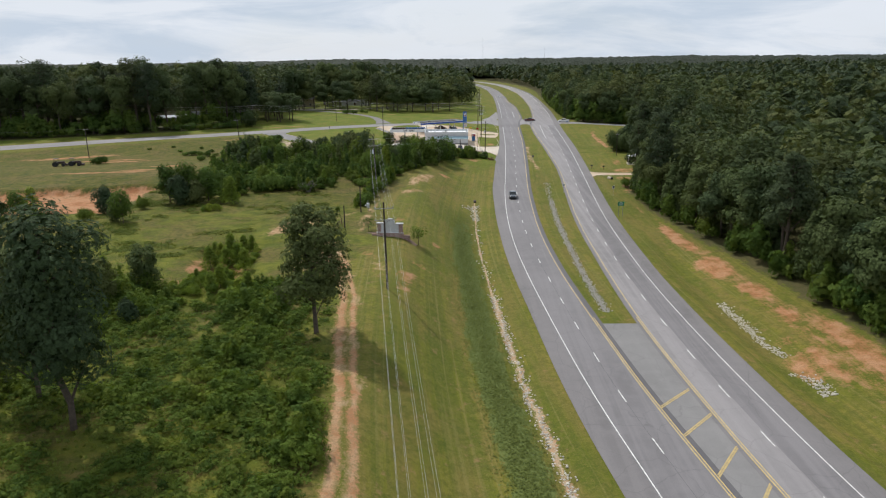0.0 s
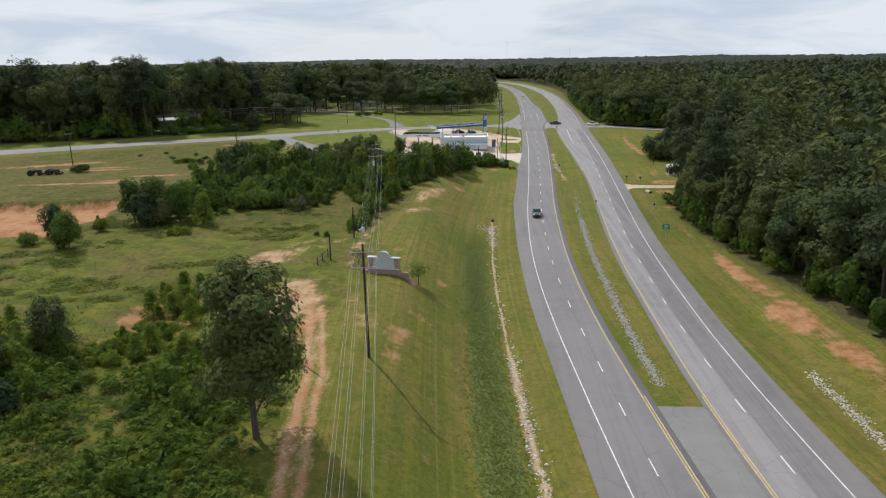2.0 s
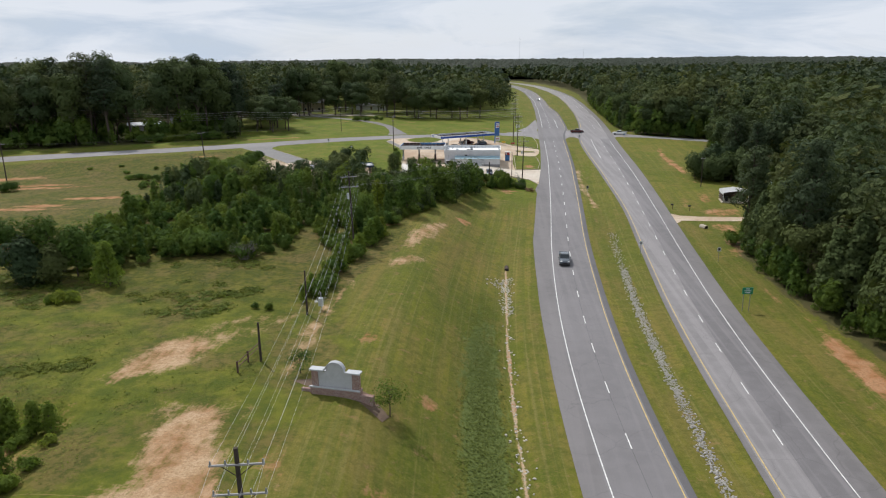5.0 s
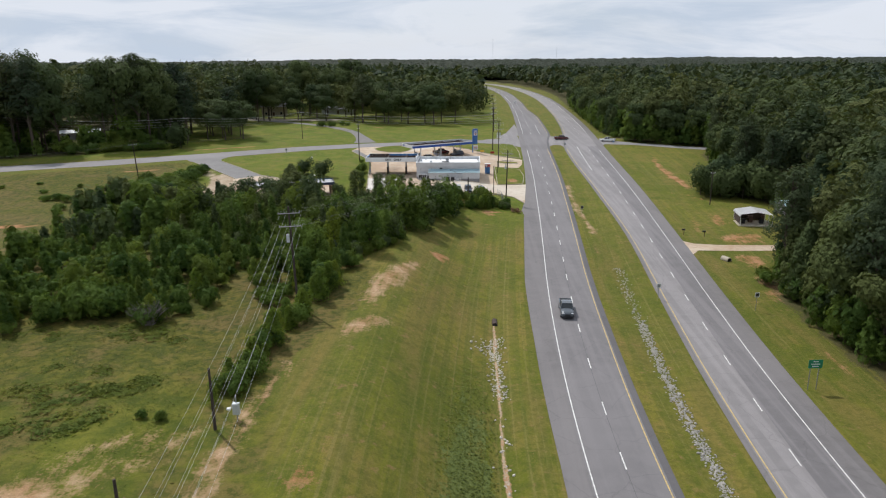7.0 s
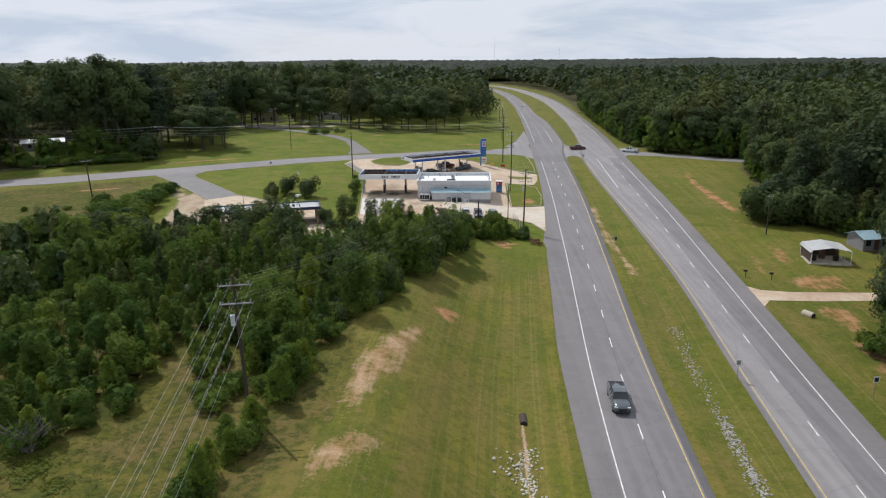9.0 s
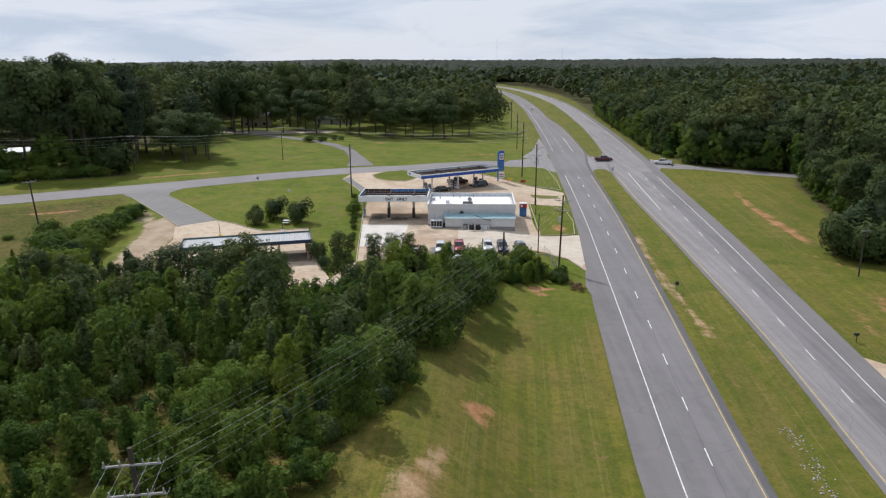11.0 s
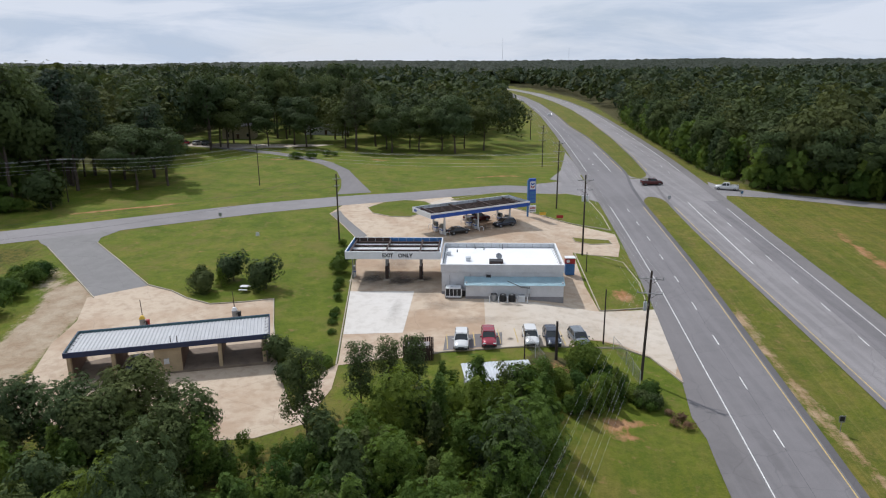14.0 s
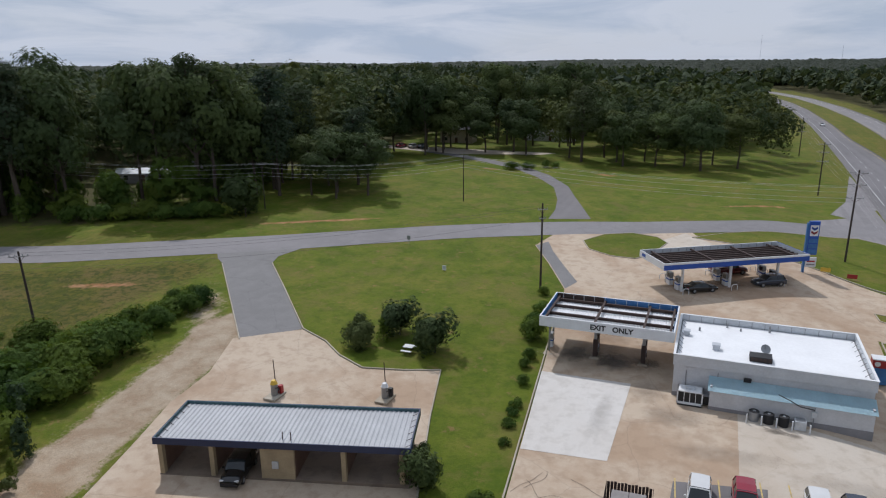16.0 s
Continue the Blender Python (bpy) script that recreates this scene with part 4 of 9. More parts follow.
for y0, y1 in ((-100, 346), (396, 1150)):
    painted("edge_line", w_white, y0, y1, 0.125, "white_line", road_w)
    painted("edge_line", e_white, y0, y1 - (0 if y0 > 0 else 2), 0.125, "white_line", road_e)
    painted("yellow_edge_line", w_yel, y0, y1, 0.125, "yellow_line", road_w)
    painted("yellow_edge_line", e_yel, y0, y1, 0.125, "yellow_line", road_e)
for tip, way in ((357, -1), (384, 1)):
    xl, xr = float(w_yel(tip)) + 0.9, float(e_yel(tip)) - 0.8
    xm = (xl + xr) / 2
    for side, xe in ((0, xl), (1, xr)):
        reach = 9.0
        arc = [(xm + (xe - xm) * math.sin(radians(a)), tip + way * reach * (1 - math.cos(radians(a)))) for a in range(0, 91, 10)]
        edge = (lambda y: float(w_yel(y)) + 0.9) if side == 0 else (lambda y: float(e_yel(y)) - 0.8)
        arc = [(x if k == 0 else x + (edge(y) - xe) * math.sin(radians(k * 10)), y) for k, (x, y) in enumerate(arc)]
        draped("median_nose", [(xe, tip)] + arc, 0.056, "asphalt_east", road_w)
painted("yellow_edge_line", plus(w_yel, 0.32), -100, 96, 0.13, "yellow_line", road_w)
painted("yellow_edge_line", plus(e_yel, -0.32), -100, 96, 0.13, "yellow_line", road_e)
# far ends of the lane dashes, as they were laid
W_DASH = [26.0, 38.0, 50.0, 61.5, 72.4, 83.4, 94.7, 105.7, 117.1, 128.7, 140.5, 152.0, 162.3, 173.9, 185.5, 197.1, 208.0, 218.2, 229.3, 240.3, 251.7, 263.0, 274.5] + [286.0 + 11.5 * k for k in range(6)]
E_DASH = [28.0, 40.0, 51.5, 62.9, 73.6, 84.3, 95.9, 107.1, 118.7, 130.3, 141.2, 153.0, 163.5, 175.2, 186.6, 198.4, 209.6, 220.5, 231.0, 241.6, 252.8, 264.0, 274.5] + [286.0 + 11.3 * k for k in range(6)]
painted("lane_joint", lambda y: w_white(y) + np.interp(y, [60, 90, 115], [3.2, 3.3, 3.5]) - 0.02, -60, 350, 0.05, "shoulder_dark", road_w, off=0.0755)
painted("lane_dash", lambda y: w_white(y) + np.interp(y, [60, 90, 115], [3.2, 3.3, 3.5]), 0, 0, 0.13, "white_line", road_w, ends=W_DASH)
painted("lane_dash", lambda y: w_white(y) + 3.6, 396, 900, 0.13, "white_line", road_w, (3.05, 12.19))
painted("lane_dash", lambda y: e_white(y) - 3.55, 0, 0, 0.13, "white_line", road_e, ends=E_DASH)
painted("lane_dash", lambda y: e_white(y) - 3.6, 392, 900, 0.13, "white_line", road_e, (3.05, 12.19))
painted("turn_lane_line", lambda y: e_white(y) - 7.3, 304, 350, 0.17, "white_line", road_e)
painted("turn_lane_line", lambda y: w_white(y) + 7.2, 396, 440, 0.17, "white_line", road_w)
for s, rise in ((72.9, 4.7), (66.7, 4.7), (60.2, 5.6), (53.6, 5.6), (47.2, 5.6)):
    a, b = (float(w_yel(s - rise)) + 0.45, s - rise), (float(e_yel(s)) - 0.45, s)
    for d in (-0.17, 0.17):
        ribbon("hatch_bar", [(a[0], a[1] + d), ((a[0] + b[0]) / 2, (a[1] + b[1]) / 2 + d), (b[0], b[1] + d)], 0.085, 0.075, "worn_yellow", road_w, step=0.8, across=1)

# ---- drives, forecourt and wash apron ----
LANE = [(-93.5, 307.5), (-90.7, 304.2), (-88.5, 302.6), (-67.9, 280.2), (-62.6, 285.7), (-72.5, 296.7), (-81.2, 306.0), (-82.2, 309.0), (-80.5, 316.5)]
tagged(draped("wash_lane", LANE, 0.040, "asphalt_lane"), "grey asphalt lane with concrete kerbs", "driveway", kind="structure")
WASH = [(-69, 280.2), (-62.5, 285.6), (-58, 283.6), (-54.6, 281), (-50.6, 279.2), (-46, 280.4), (-42.2, 282), (-39.6, 272.7), (-35.7, 260.9), (-31.5, 251), (-30.2, 260), (-28.9, 262.6),
        (-28.4, 256), (-29.5, 248), (-33.5, 245), (-45, 243), (-57, 246), (-61, 250.8), (-65.6, 265.6), (-66.1, 272.3)]
wash_lot = tagged(draped("wash_apron", WASH, 0.045, "concrete"), "stained tan concrete apron", "pavement", kind="structure")
LOT = [(-33, 298), (-31.7, 286.6), (-30, 271.3), (-28.9, 262), (-21, 264.5), (-16.7, 266.2), (1.1, 269.5), (1.8, 271.7), (3.4, 271.7), (5.7, 270.8), (8.4, 268.1), (9.8, 265.4), (11.0, 261.5), (12.4, 266), (14.6, 283), (5.0, 281.5), (4.4, 292), (4.8, 309.5),
       (12.6, 307.4), (14.2, 314), (14.8, 322), (1.8, 334.9), (-5, 340), (-11, 345.5), (-18, 349), (-20, 354.2), (-30, 351.2), (-42, 345), (-44.2, 332), (-39.5, 322.6), (-34.8, 312.4), (-33.4, 305)]
lot = tagged(draped("forecourt", LOT, 0.045, "concrete"), "stained tan concrete forecourt with cracks", "pavement", kind="structure")
draped("new_slab", [(-31.7, 286.2), (-22, 286.5), (-22.2, 271.6), (-29.9, 270.9)], 0.062, "concrete_new", lot)
draped("pale_slab", [(-11.5, 284), (4.5, 281.8), (14, 283.2), (12.4, 268), (10.7, 263.4), (8.6, 268.4), (5.8, 271.1), (3.4, 272.0), (1.6, 272.0), (0.9, 269.8), (-11.4, 267.2)], 0.056, "concrete_pale", lot)
draped("pale_slab", [(-28, 331), (-21, 334), (-15, 344), (-20, 350), (-24, 343), (-30, 334)], 0.056, "concrete_pale", lot)
draped("parking_bay", [(-16.7, 266.4), (-9.4, 268.2), (-9.3, 272), (-16.6, 270.6)], 0.066, "shoulder", lot)
for x, y in ((-16.2, 266.9), (-12.8, 267.8), (-9.6, 268.6), (-7.4, 269), (-1.4, 269.4), (1.7, 270)):
    ribbon("bay_line", [(x, y), (x - 0.1, y + 2), (x - 0.3, y + 4.4)], 0.06, 0.074, "yellow_line", lot, step=0.7, across=1)
ISLANDS = ([(5.1, 309.0), (5.1, 282.1), (12.2, 283.6), (13.3, 294), (12.8, 304), (9.5, 307.5)],
           [(6, 319.2), (12.8, 317.6), (12.9, 315.4), (9, 314.8), (6.2, 316.6)],
           [(-36.9, 338.2), (-34, 344), (-29.3, 347), (-24.5, 345.4), (-22.6, 342), (-24.5, 334), (-26.8, 330.7), (-31, 331), (-35, 333.4)],
           [(-18.6, 347.2), (-13, 352.4), (-7.3, 355.6), (3, 359.2), (10, 360.4), (13.8, 357), (14.4, 350), (14.8, 336), (14.4, 325), (8, 329.4), (1.8, 335.1), (-5, 340.2), (-12, 345.2)])
for poly in ISLANDS:
    isle = tagged(draped("grass_island", poly, 0.13, "ground", step=1.0), "kerbed island of mown grass", "grass", kind="structure")
    co = np.array([v.co[:2] for v in isle.data.vertices])
    isle.data.attributes.new("clay", "FLOAT", "POINT").data.foreach_set("value", blob(co[:, 0], co[:, 1], 9.4, 288.5, 1.3, 2.2).astype(np.float32))
    isle.data.attributes.new("track", "FLOAT", "POINT").data.foreach_set("value", np.full(len(isle.data.vertices), 60.0, np.float32))
    isle.data.attributes.new("lush", "FLOAT", "POINT").data.foreach_set("value", np.full(len(isle.data.vertices), 0.8, np.float32))
    kerb("kerb", poly + poly[:1], 0.19, parent=isle)
draped("north_path", [(-46.5, 351.5), (-38.5, 355), (-41, 362), (-46, 376), (-50, 388), (-58, 402), (-67, 412), (-80, 421), (-95, 428), (-115, 436), (-116, 431), (-97, 424), (-81, 416), (-69, 407.5), (-60, 397), (-53, 385), (-49, 371), (-47, 360)],
       0.04, "shoulder", road_c)
draped("house_drive", [(-128, 431), (-95, 428), (-70, 440), (-66, 446), (-100, 440), (-128, 438)], 0.05, "concrete_pale", road_c)
draped("side_drive", [(39.8, 219.6), (41.9, 222.6), (50, 222.3), (62, 222.9), (80, 225), (80, 228.2), (60, 226.2), (47, 226.3), (42.4, 227.2), (39.8, 230)], 0.05, "concrete", road_e)
for pts in ([(-88.2, 302.2), (-68.1, 280.3)], [(-81, 305.6), (-72.4, 296.5), (-62.5, 285.8), (-58, 283.8), (-54.6, 281.2), (-50.6, 279.4), (-46, 280.6), (-42.2, 282.1), (-39.6, 272.8), (-35.8, 261)],
            [(-33.2, 298), (-31.9, 286.6), (-30.2, 271.3), (-29.1, 262)], [(-21, 264.3), (-16.7, 266.0), (1.8, 269.4), (5.6, 270.2), (8.8, 267.6), (11, 261.3)]):
    tagged(kerb("kerb", pts, 0.17), "pale concrete kerb", "kerb", kind="structure")
draped("asphalt_strip", [(-44.0, 331.8), (-42.6, 335.2), (-40.4, 329.6), (-37.0, 322.6), (-33.6, 316.0), (-34.7, 312.5), (-39.3, 322.6)], 0.064, "asphalt_lane", lot)


def stain(cx, cy, rx, ry, turn, strength, seed, name="oil_stain"):
    """A soaked-in stain or patch of painted shade that fades out towards its rim, laid on the concrete."""
    rs = random.Random(seed)
    rim = [rs.uniform(0.78, 1.12) for _ in range(30)]
    c, s_ = math.cos(radians(turn)), math.sin(radians(turn))
    V, F, fade = [], [], []
    for i in range(11):
        for j in range(30):
            u, v = i / 10 * rx * rim[j] * math.cos(j * 0.20944), i / 10 * ry * rim[j] * math.sin(j * 0.20944)
            x, y = cx + u * c - v * s_, cy + u * s_ + v * c
            V.append((x, y, lz(x, y) + 0.072 + 0.0015 * (seed % 8)))
            fade.append(strength * (1 - (i / 10) ** 1.6))
            if i < 10:
                F.append((i * 30 + j, i * 30 + 30 + j, i * 30 + 30 + (j + 1) % 30, i * 30 + (j + 1) % 30))
    ob = new(name, arrays_mesh(name, np.array(V), np.array(F), "stain", {"fade": np.array(fade)}))
    ob.parent = lot
    return ob


# the first, widest patch paints the exit canopy's shade along with oil
for k, row in enumerate(((-26.5, 291.8, 7.2, 4.4, 0, 0.62), (-24.2, 291.0, 2.2, 2.4, 0, 0.9), (-29.2, 291.6, 1.7, 2.3, 0, 0.85), (-21.0, 292, 1.7, 1.4, 0, 0.7), (-20.2, 285.5, 2.2, 3.0, 10, 0.3), (-17.5, 281, 3.6, 2.2, 0, 0.28),
                         (-8.1, 281.5, 1.3, 0.6, 0, 0.75), (-6.6, 281.3, 0.8, 0.5, 0, 0.6), (-18.5, 319, 3.6, 3.0, 32, 0.4), (-12.5, 322, 4.4, 3.0, 32, 0.45), (-6, 326, 3.6, 3.0, 32, 0.4), (-8.3, 270, 0.5, 0.6, 0, 0.8), (-24, 279, 1.2, 6, -4, 0.16),
                         (-13, 276, 6, 1.6, 4, 0.2), (-2, 275, 7, 1.4, 6, 0.16), (-26, 300, 3.4, 6, 4, 0.3), (-22, 311, 6, 3, 30, 0.25))):
    stain(*row, k)
# cracks across the old slabs
for k, (x, y, a, n) in enumerate(((-29.0, 264.5, 60, 7), (-28.2, 266.6, -20, 5), (-26.8, 268.4, -75, 6), (-24.6, 267.9, 12, 6), (-27.6, 263.8, 35, 6), (-61, 262, 60, 6))):
    rs, pts = random.Random(40 + k), [(x, y)]
    for _ in range(n):
        a += rs.uniform(-42, 42)
        pts.append((pts[-1][0] + 0.62 * math.cos(radians(a)), pts[-1][1] + 0.62 * math.sin(radians(a))))
    ribbon("crack", pts, 0.016, 0.088, "crack", lot if y > 262 and x > -33 else wash_lot, step=0.3, across=1)
draped("guard_apron", [(12.2, 252), (13.0, 262), (11, 262), (9.8, 254), (10.2, 248)], 0.05, "shoulder", road_w)


# ---- plants ----
def leaf_cards(P, N, size, rng, slim=0.9):
    """One small pointed leaf clump a row: verts (4n,3)."""
    n = len(P)
    N = N / np.maximum(np.linalg.norm(N, axis=1), 1e-6)[:, None]
    a = rng.normal(size=(n, 3))
    U = np.cross(N, a)
    U /= np.maximum(np.linalg.norm(U, axis=1), 1e-6)[:, None]
    V = np.cross(N, U)
    s = size[:, None] * 0.5
    c = np.stack([P - U * s, P - V * s * slim + N * s * 0.15, P + U * s * 1.1, P + V * s * slim + N * s * 0.15], 1)
    return c.reshape(-1, 3)


def card_mesh(name, verts, material):
    return arrays_mesh(name, verts, np.arange(len(verts)).reshape(-1, 4), material)


def unit(rng, n):
    v = rng.normal(size=(n, 3))
    return v / np.linalg.norm(v, axis=1)[:, None]


def crown_points(kind, h, r, n, rng, wild=0.4):
    """Places and outward directions of leaf clumps, and the lobes' middles that limbs reach for."""
    if kind == "pine":
        k = 18
        f = np.linspace(0.42, 0.93, k)
        ang = np.arange(k) * 2.4 + rng.uniform(-0.4, 0.4, k)
        reach = r * (0.16 + 0.56 * np.sqrt(np.clip((1 - f) / 0.5, 0, 1))) * rng.uniform(0.5, 1.0, k)
        C = np.stack([np.cos(ang) * reach, np.sin(ang) * reach, f * h], -1)
        R = np.stack([np.full(k, r * 0.46), np.full(k, r * 0.46), np.full(k, r * 0.32)], -1) * rng.uniform(0.75, 1.2, (k, 1)) * (1.15 - 0.4 * (f - 0.4))[:, None]
    elif kind == "oval":
        k = 20
        f = np.linspace(0.30, 0.93, k)
        ang = np.arange(k) * 2.4 + rng.uniform(-0.5, 0.5, k)
        wid = np.sqrt(np.clip(1 - ((f - 0.55) / 0.50) ** 2, 0.06, 1))
        reach = r * 0.66 * wid * np.sqrt(rng.uniform(0.15, 1, k))
        C = np.stack([np.cos(ang) * reach, np.sin(ang) * reach, f * h], -1)
        R = np.stack([np.full(k, r * 0.42), np.full(k, r * 0.42), np.full(k, r * 0.40)], -1) * rng.uniform(0.7, 1.15, (k, 1))
    elif kind == "young":
        k = 24
        f = np.linspace(0.10, 0.93, k)
        ang = np.arange(k) * 2.4 + rng.uniform(-0.5, 0.5, k)
        reach = r * 0.54 * (1 - f) ** 0.7 * rng.uniform(0.6, 1.1, k)
        C = np.stack([np.cos(ang) * reach, np.sin(ang) * reach, f * h], -1)
        w = r * (0.18 + 0.28 * (1 - f) ** 0.8)
        R = np.stack([w * 0.9, w * 0.9, np.full(k, h * 0.115)], -1) * rng.uniform(0.75, 1.25, (k, 1))
    elif kind == "dome":
        k = 8
        ang = np.arange(k) * 2.4 + rng.uniform(-0.5, 0.5, k)
        q = np.array([0.0, 0.5, 0.6, 0.7, 0.75, 0.8, 0.85, 0.9])
        C = np.stack([np.cos(ang) * q * r * 0.62, np.sin(ang) * q * r * 0.62, h * (0.80 - 0.28 * q + 0.05 * rng.uniform(-1, 1, k))], -1)
        R = np.stack([np.full(k, r * 0.50), np.full(k, r * 0.50), np.full(k, h * 0.17)], -1) * rng.uniform(0.8, 1.15, (k, 1))
    elif kind == "shrub":
        k = 9
        ang, q = rng.uniform(0, 6.28, k), np.sqrt(rng.uniform(0.05, 1, k))
        C = np.stack([np.cos(ang) * q * r * 0.6, np.sin(ang) * q * r * 0.6, h * (0.30 + 0.38 * (1 - q) + 0.12 * rng.uniform(-1, 1, k))], -1)
        R = np.stack([np.full(k, r * 0.45), np.full(k, r * 0.45), np.full(k, h * 0.30)], -1) * rng.uniform(0.75, 1.2, (k, 1))
    else:
        k = 15
        ang, q = rng.uniform(0, 6.28, k), np.sqrt(rng.uniform(0.02, 1, k))
        zz = rng.uniform(0.40, 0.86, k)
        wid = np.sqrt(np.clip(1 - ((zz - 0.56) / 0.46) ** 2, 0.05, 1))
        C = np.stack([np.cos(ang) * q * r * 0.72 * wid, np.sin(ang) * q * r * 0.72 * wid, zz * h], -1)
        R = np.full((k, 3), r * 0.40) * rng.uniform(0.7, 1.25, (k, 1))
        R[:, 2] *= 0.8
    i = rng.integers(0, len(C), n)
    D = unit(rng, n)
    D[:, 2] = np.where(rng.uniform(0, 1, n) < 0.4, np.abs(D[:, 2]), D[:, 2])
    rad = rng.uniform(0.60, 1.10, n)[:, None]
    P = C[i] + D * R[i] * rad
    P[:, 2] = np.maximum(P[:, 2], 0.05)
    axis = P - np.array([0, 0, h * 0.5])
    N = D + axis / np.maximum(np.linalg.norm(axis, axis=1), 1e-6)[:, None] * 0.45 + np.array([0, 0, 0.15]) + unit(rng, n) * wild
    return P, N, C


def make_tree(name, kind, h, r, n, leaf, material, seed, label, category):
    """A tapered trunk with limbs, and a crown of many leaf clumps, at the origin."""
    rng = np.random.default_rng(seed)
    P, N, C = crown_points(kind, h, r, n, rng, 0.5)
    root = tagged(new(name), label, category)
    bm = bmesh.new()
    t0 = max(0.05, h * (0.017 if kind != "shrub" else 0.012))
    lean = rng.uniform(-0.02, 0.02, 2) * h
    prev, top = Vector((0, 0, -0.3)), 0.93 if kind == "pine" else (0.78 if kind != "shrub" else 0.45)
    steps = 6
    pts = []
    for k in range(1, steps + 1):
        f = k / steps * top
        cur = Vector((lean[0] * f + rng.normal() * 0.006 * h, lean[1] * f + rng.normal() * 0.006 * h, f * h))
        tube(bm, prev, cur, t0 * (1 - 0.85 * (k - 1) / steps), t0 * (1 - 0.85 * k / steps), 6)
        prev = cur
        pts.append(cur)
    for c in C[:: 1 if kind != "young" else 2]:
        c = Vector(c)
        s = min(pts, key=lambda q: abs(q.z - (c.z - 0.12 * h)))
        if (c - s).length > 0.1:
            tube(bm, s, s.lerp(c, 0.55) + Vector((0, 0, 0.02 * h)), t0 * 0.42, t0 * 0.25, 4)
            tube(bm, s.lerp(c, 0.55) + Vector((0, 0, 0.02 * h)), c, t0 * 0.25, t0 * 0.08, 3)
    part("trunk", bm, "bark", root)
    crown = new("crown", card_mesh("crown", leaf_cards(P, N, leaf * rng.uniform(0.7, 1.5, n), rng), material))
    crown.parent = root
    return root


PROTO = {}
KINDS = {"oak": ("broad", 18, 6.4, 4600, 0.58, "leaf", "broad-leaved tree with a full dark green crown", "tree"),
         "pine": ("pine", 23, 4.6, 3400, 0.52, "leaf_pine", "tall pine with a bare trunk and dark green crown", "tree"),
         "edge": ("young", 14, 4.8, 3400, 0.58, "leaf", "dark green tree at the edge of the woods", "tree"),
         "sapling": ("young", 5.4, 2.6, 1150, 0.34, "leaf_bright", "young broad-leaved tree with fresh green leaves", "tree"),
         "leafy": ("oval", 6.6, 2.5, 2030, 0.36, "leaf_thicket", "young leafy tree with a full green crown", "tree"),
         "conifer": ("young", 5.6, 1.7, 1220, 0.30, "leaf_thicket", "small pointed evergreen in the thicket", "tree"),
         "round": ("shrub", 5.6, 2.5, 2030, 0.39, "leaf", "small rounded dark green tree", "tree"),
         "shrub": ("shrub", 2.6, 1.7, 700, 0.34, "leaf_bright", "low rounded fresh green shrub", "shrub"),
         "bush": ("shrub", 3.6, 2.4, 1350, 0.37, "leaf_thicket", "dense green rounded bush", "bush"),
         "dark": ("oval", 6.6, 2.6, 3800, 0.26, "leaf", "dark leafy tree with a full rounded crown", "tree"),
         "dry": ("shrub", 2.6, 1.7, 900, 0.20, "leaf_dry", "dense brown dried-out bush", "bush"),
         "open": ("broad", 4.0, 2.1, 900, 0.19, "leaf_thicket", "small open-crowned tree", "tree"),
         "slender": ("oval", 12, 3.0, 3900, 0.30, "leaf", "slender tree with an open crown", "tree"),
         "thin": ("oval", 12, 3.3, 8200, 0.27, "leaf", "tall tree with an open dark crown", "tree")}


def tree_at(kind, x, y, s=1.0, sz=None, turn=None, var=None, label="", group="", rng=random):
    """Stand a tree of a kind on the ground."""
    v = rng.randrange(3) if var is None else var
    key = (kind, v)
    m = pose(x, y, lz(x, y) - 0.05, 0, 0, rng.uniform(0, 360) if turn is None else turn) @ Matrix.Diagonal((s, s, sz or s, 1))
    if key not in PROTO:
        k, h, r, n, leaf, mat, lab, cat = KINDS[kind]
        name = "tree" if cat == "tree" else cat
        PROTO[key] = make_tree(name, k, h, r, n, leaf, mat, 100 + len(PROTO) * 7, lab, cat)
        ob = PROTO[key]
        ob.matrix_basis = m
    else:
        src = PROTO[key]
        keep = src.matrix_basis.copy()
        src.matrix_basis = Matrix()
        ob = copy_thing(src, m)
        src.matrix_basis = keep
        for k2 in ("label", "group"):
            if k2 in ob:
                del ob[k2]
        ob["label"] = KINDS[kind][6]
    tagged(ob, label, group=group)
    return ob


R = random.Random(7)
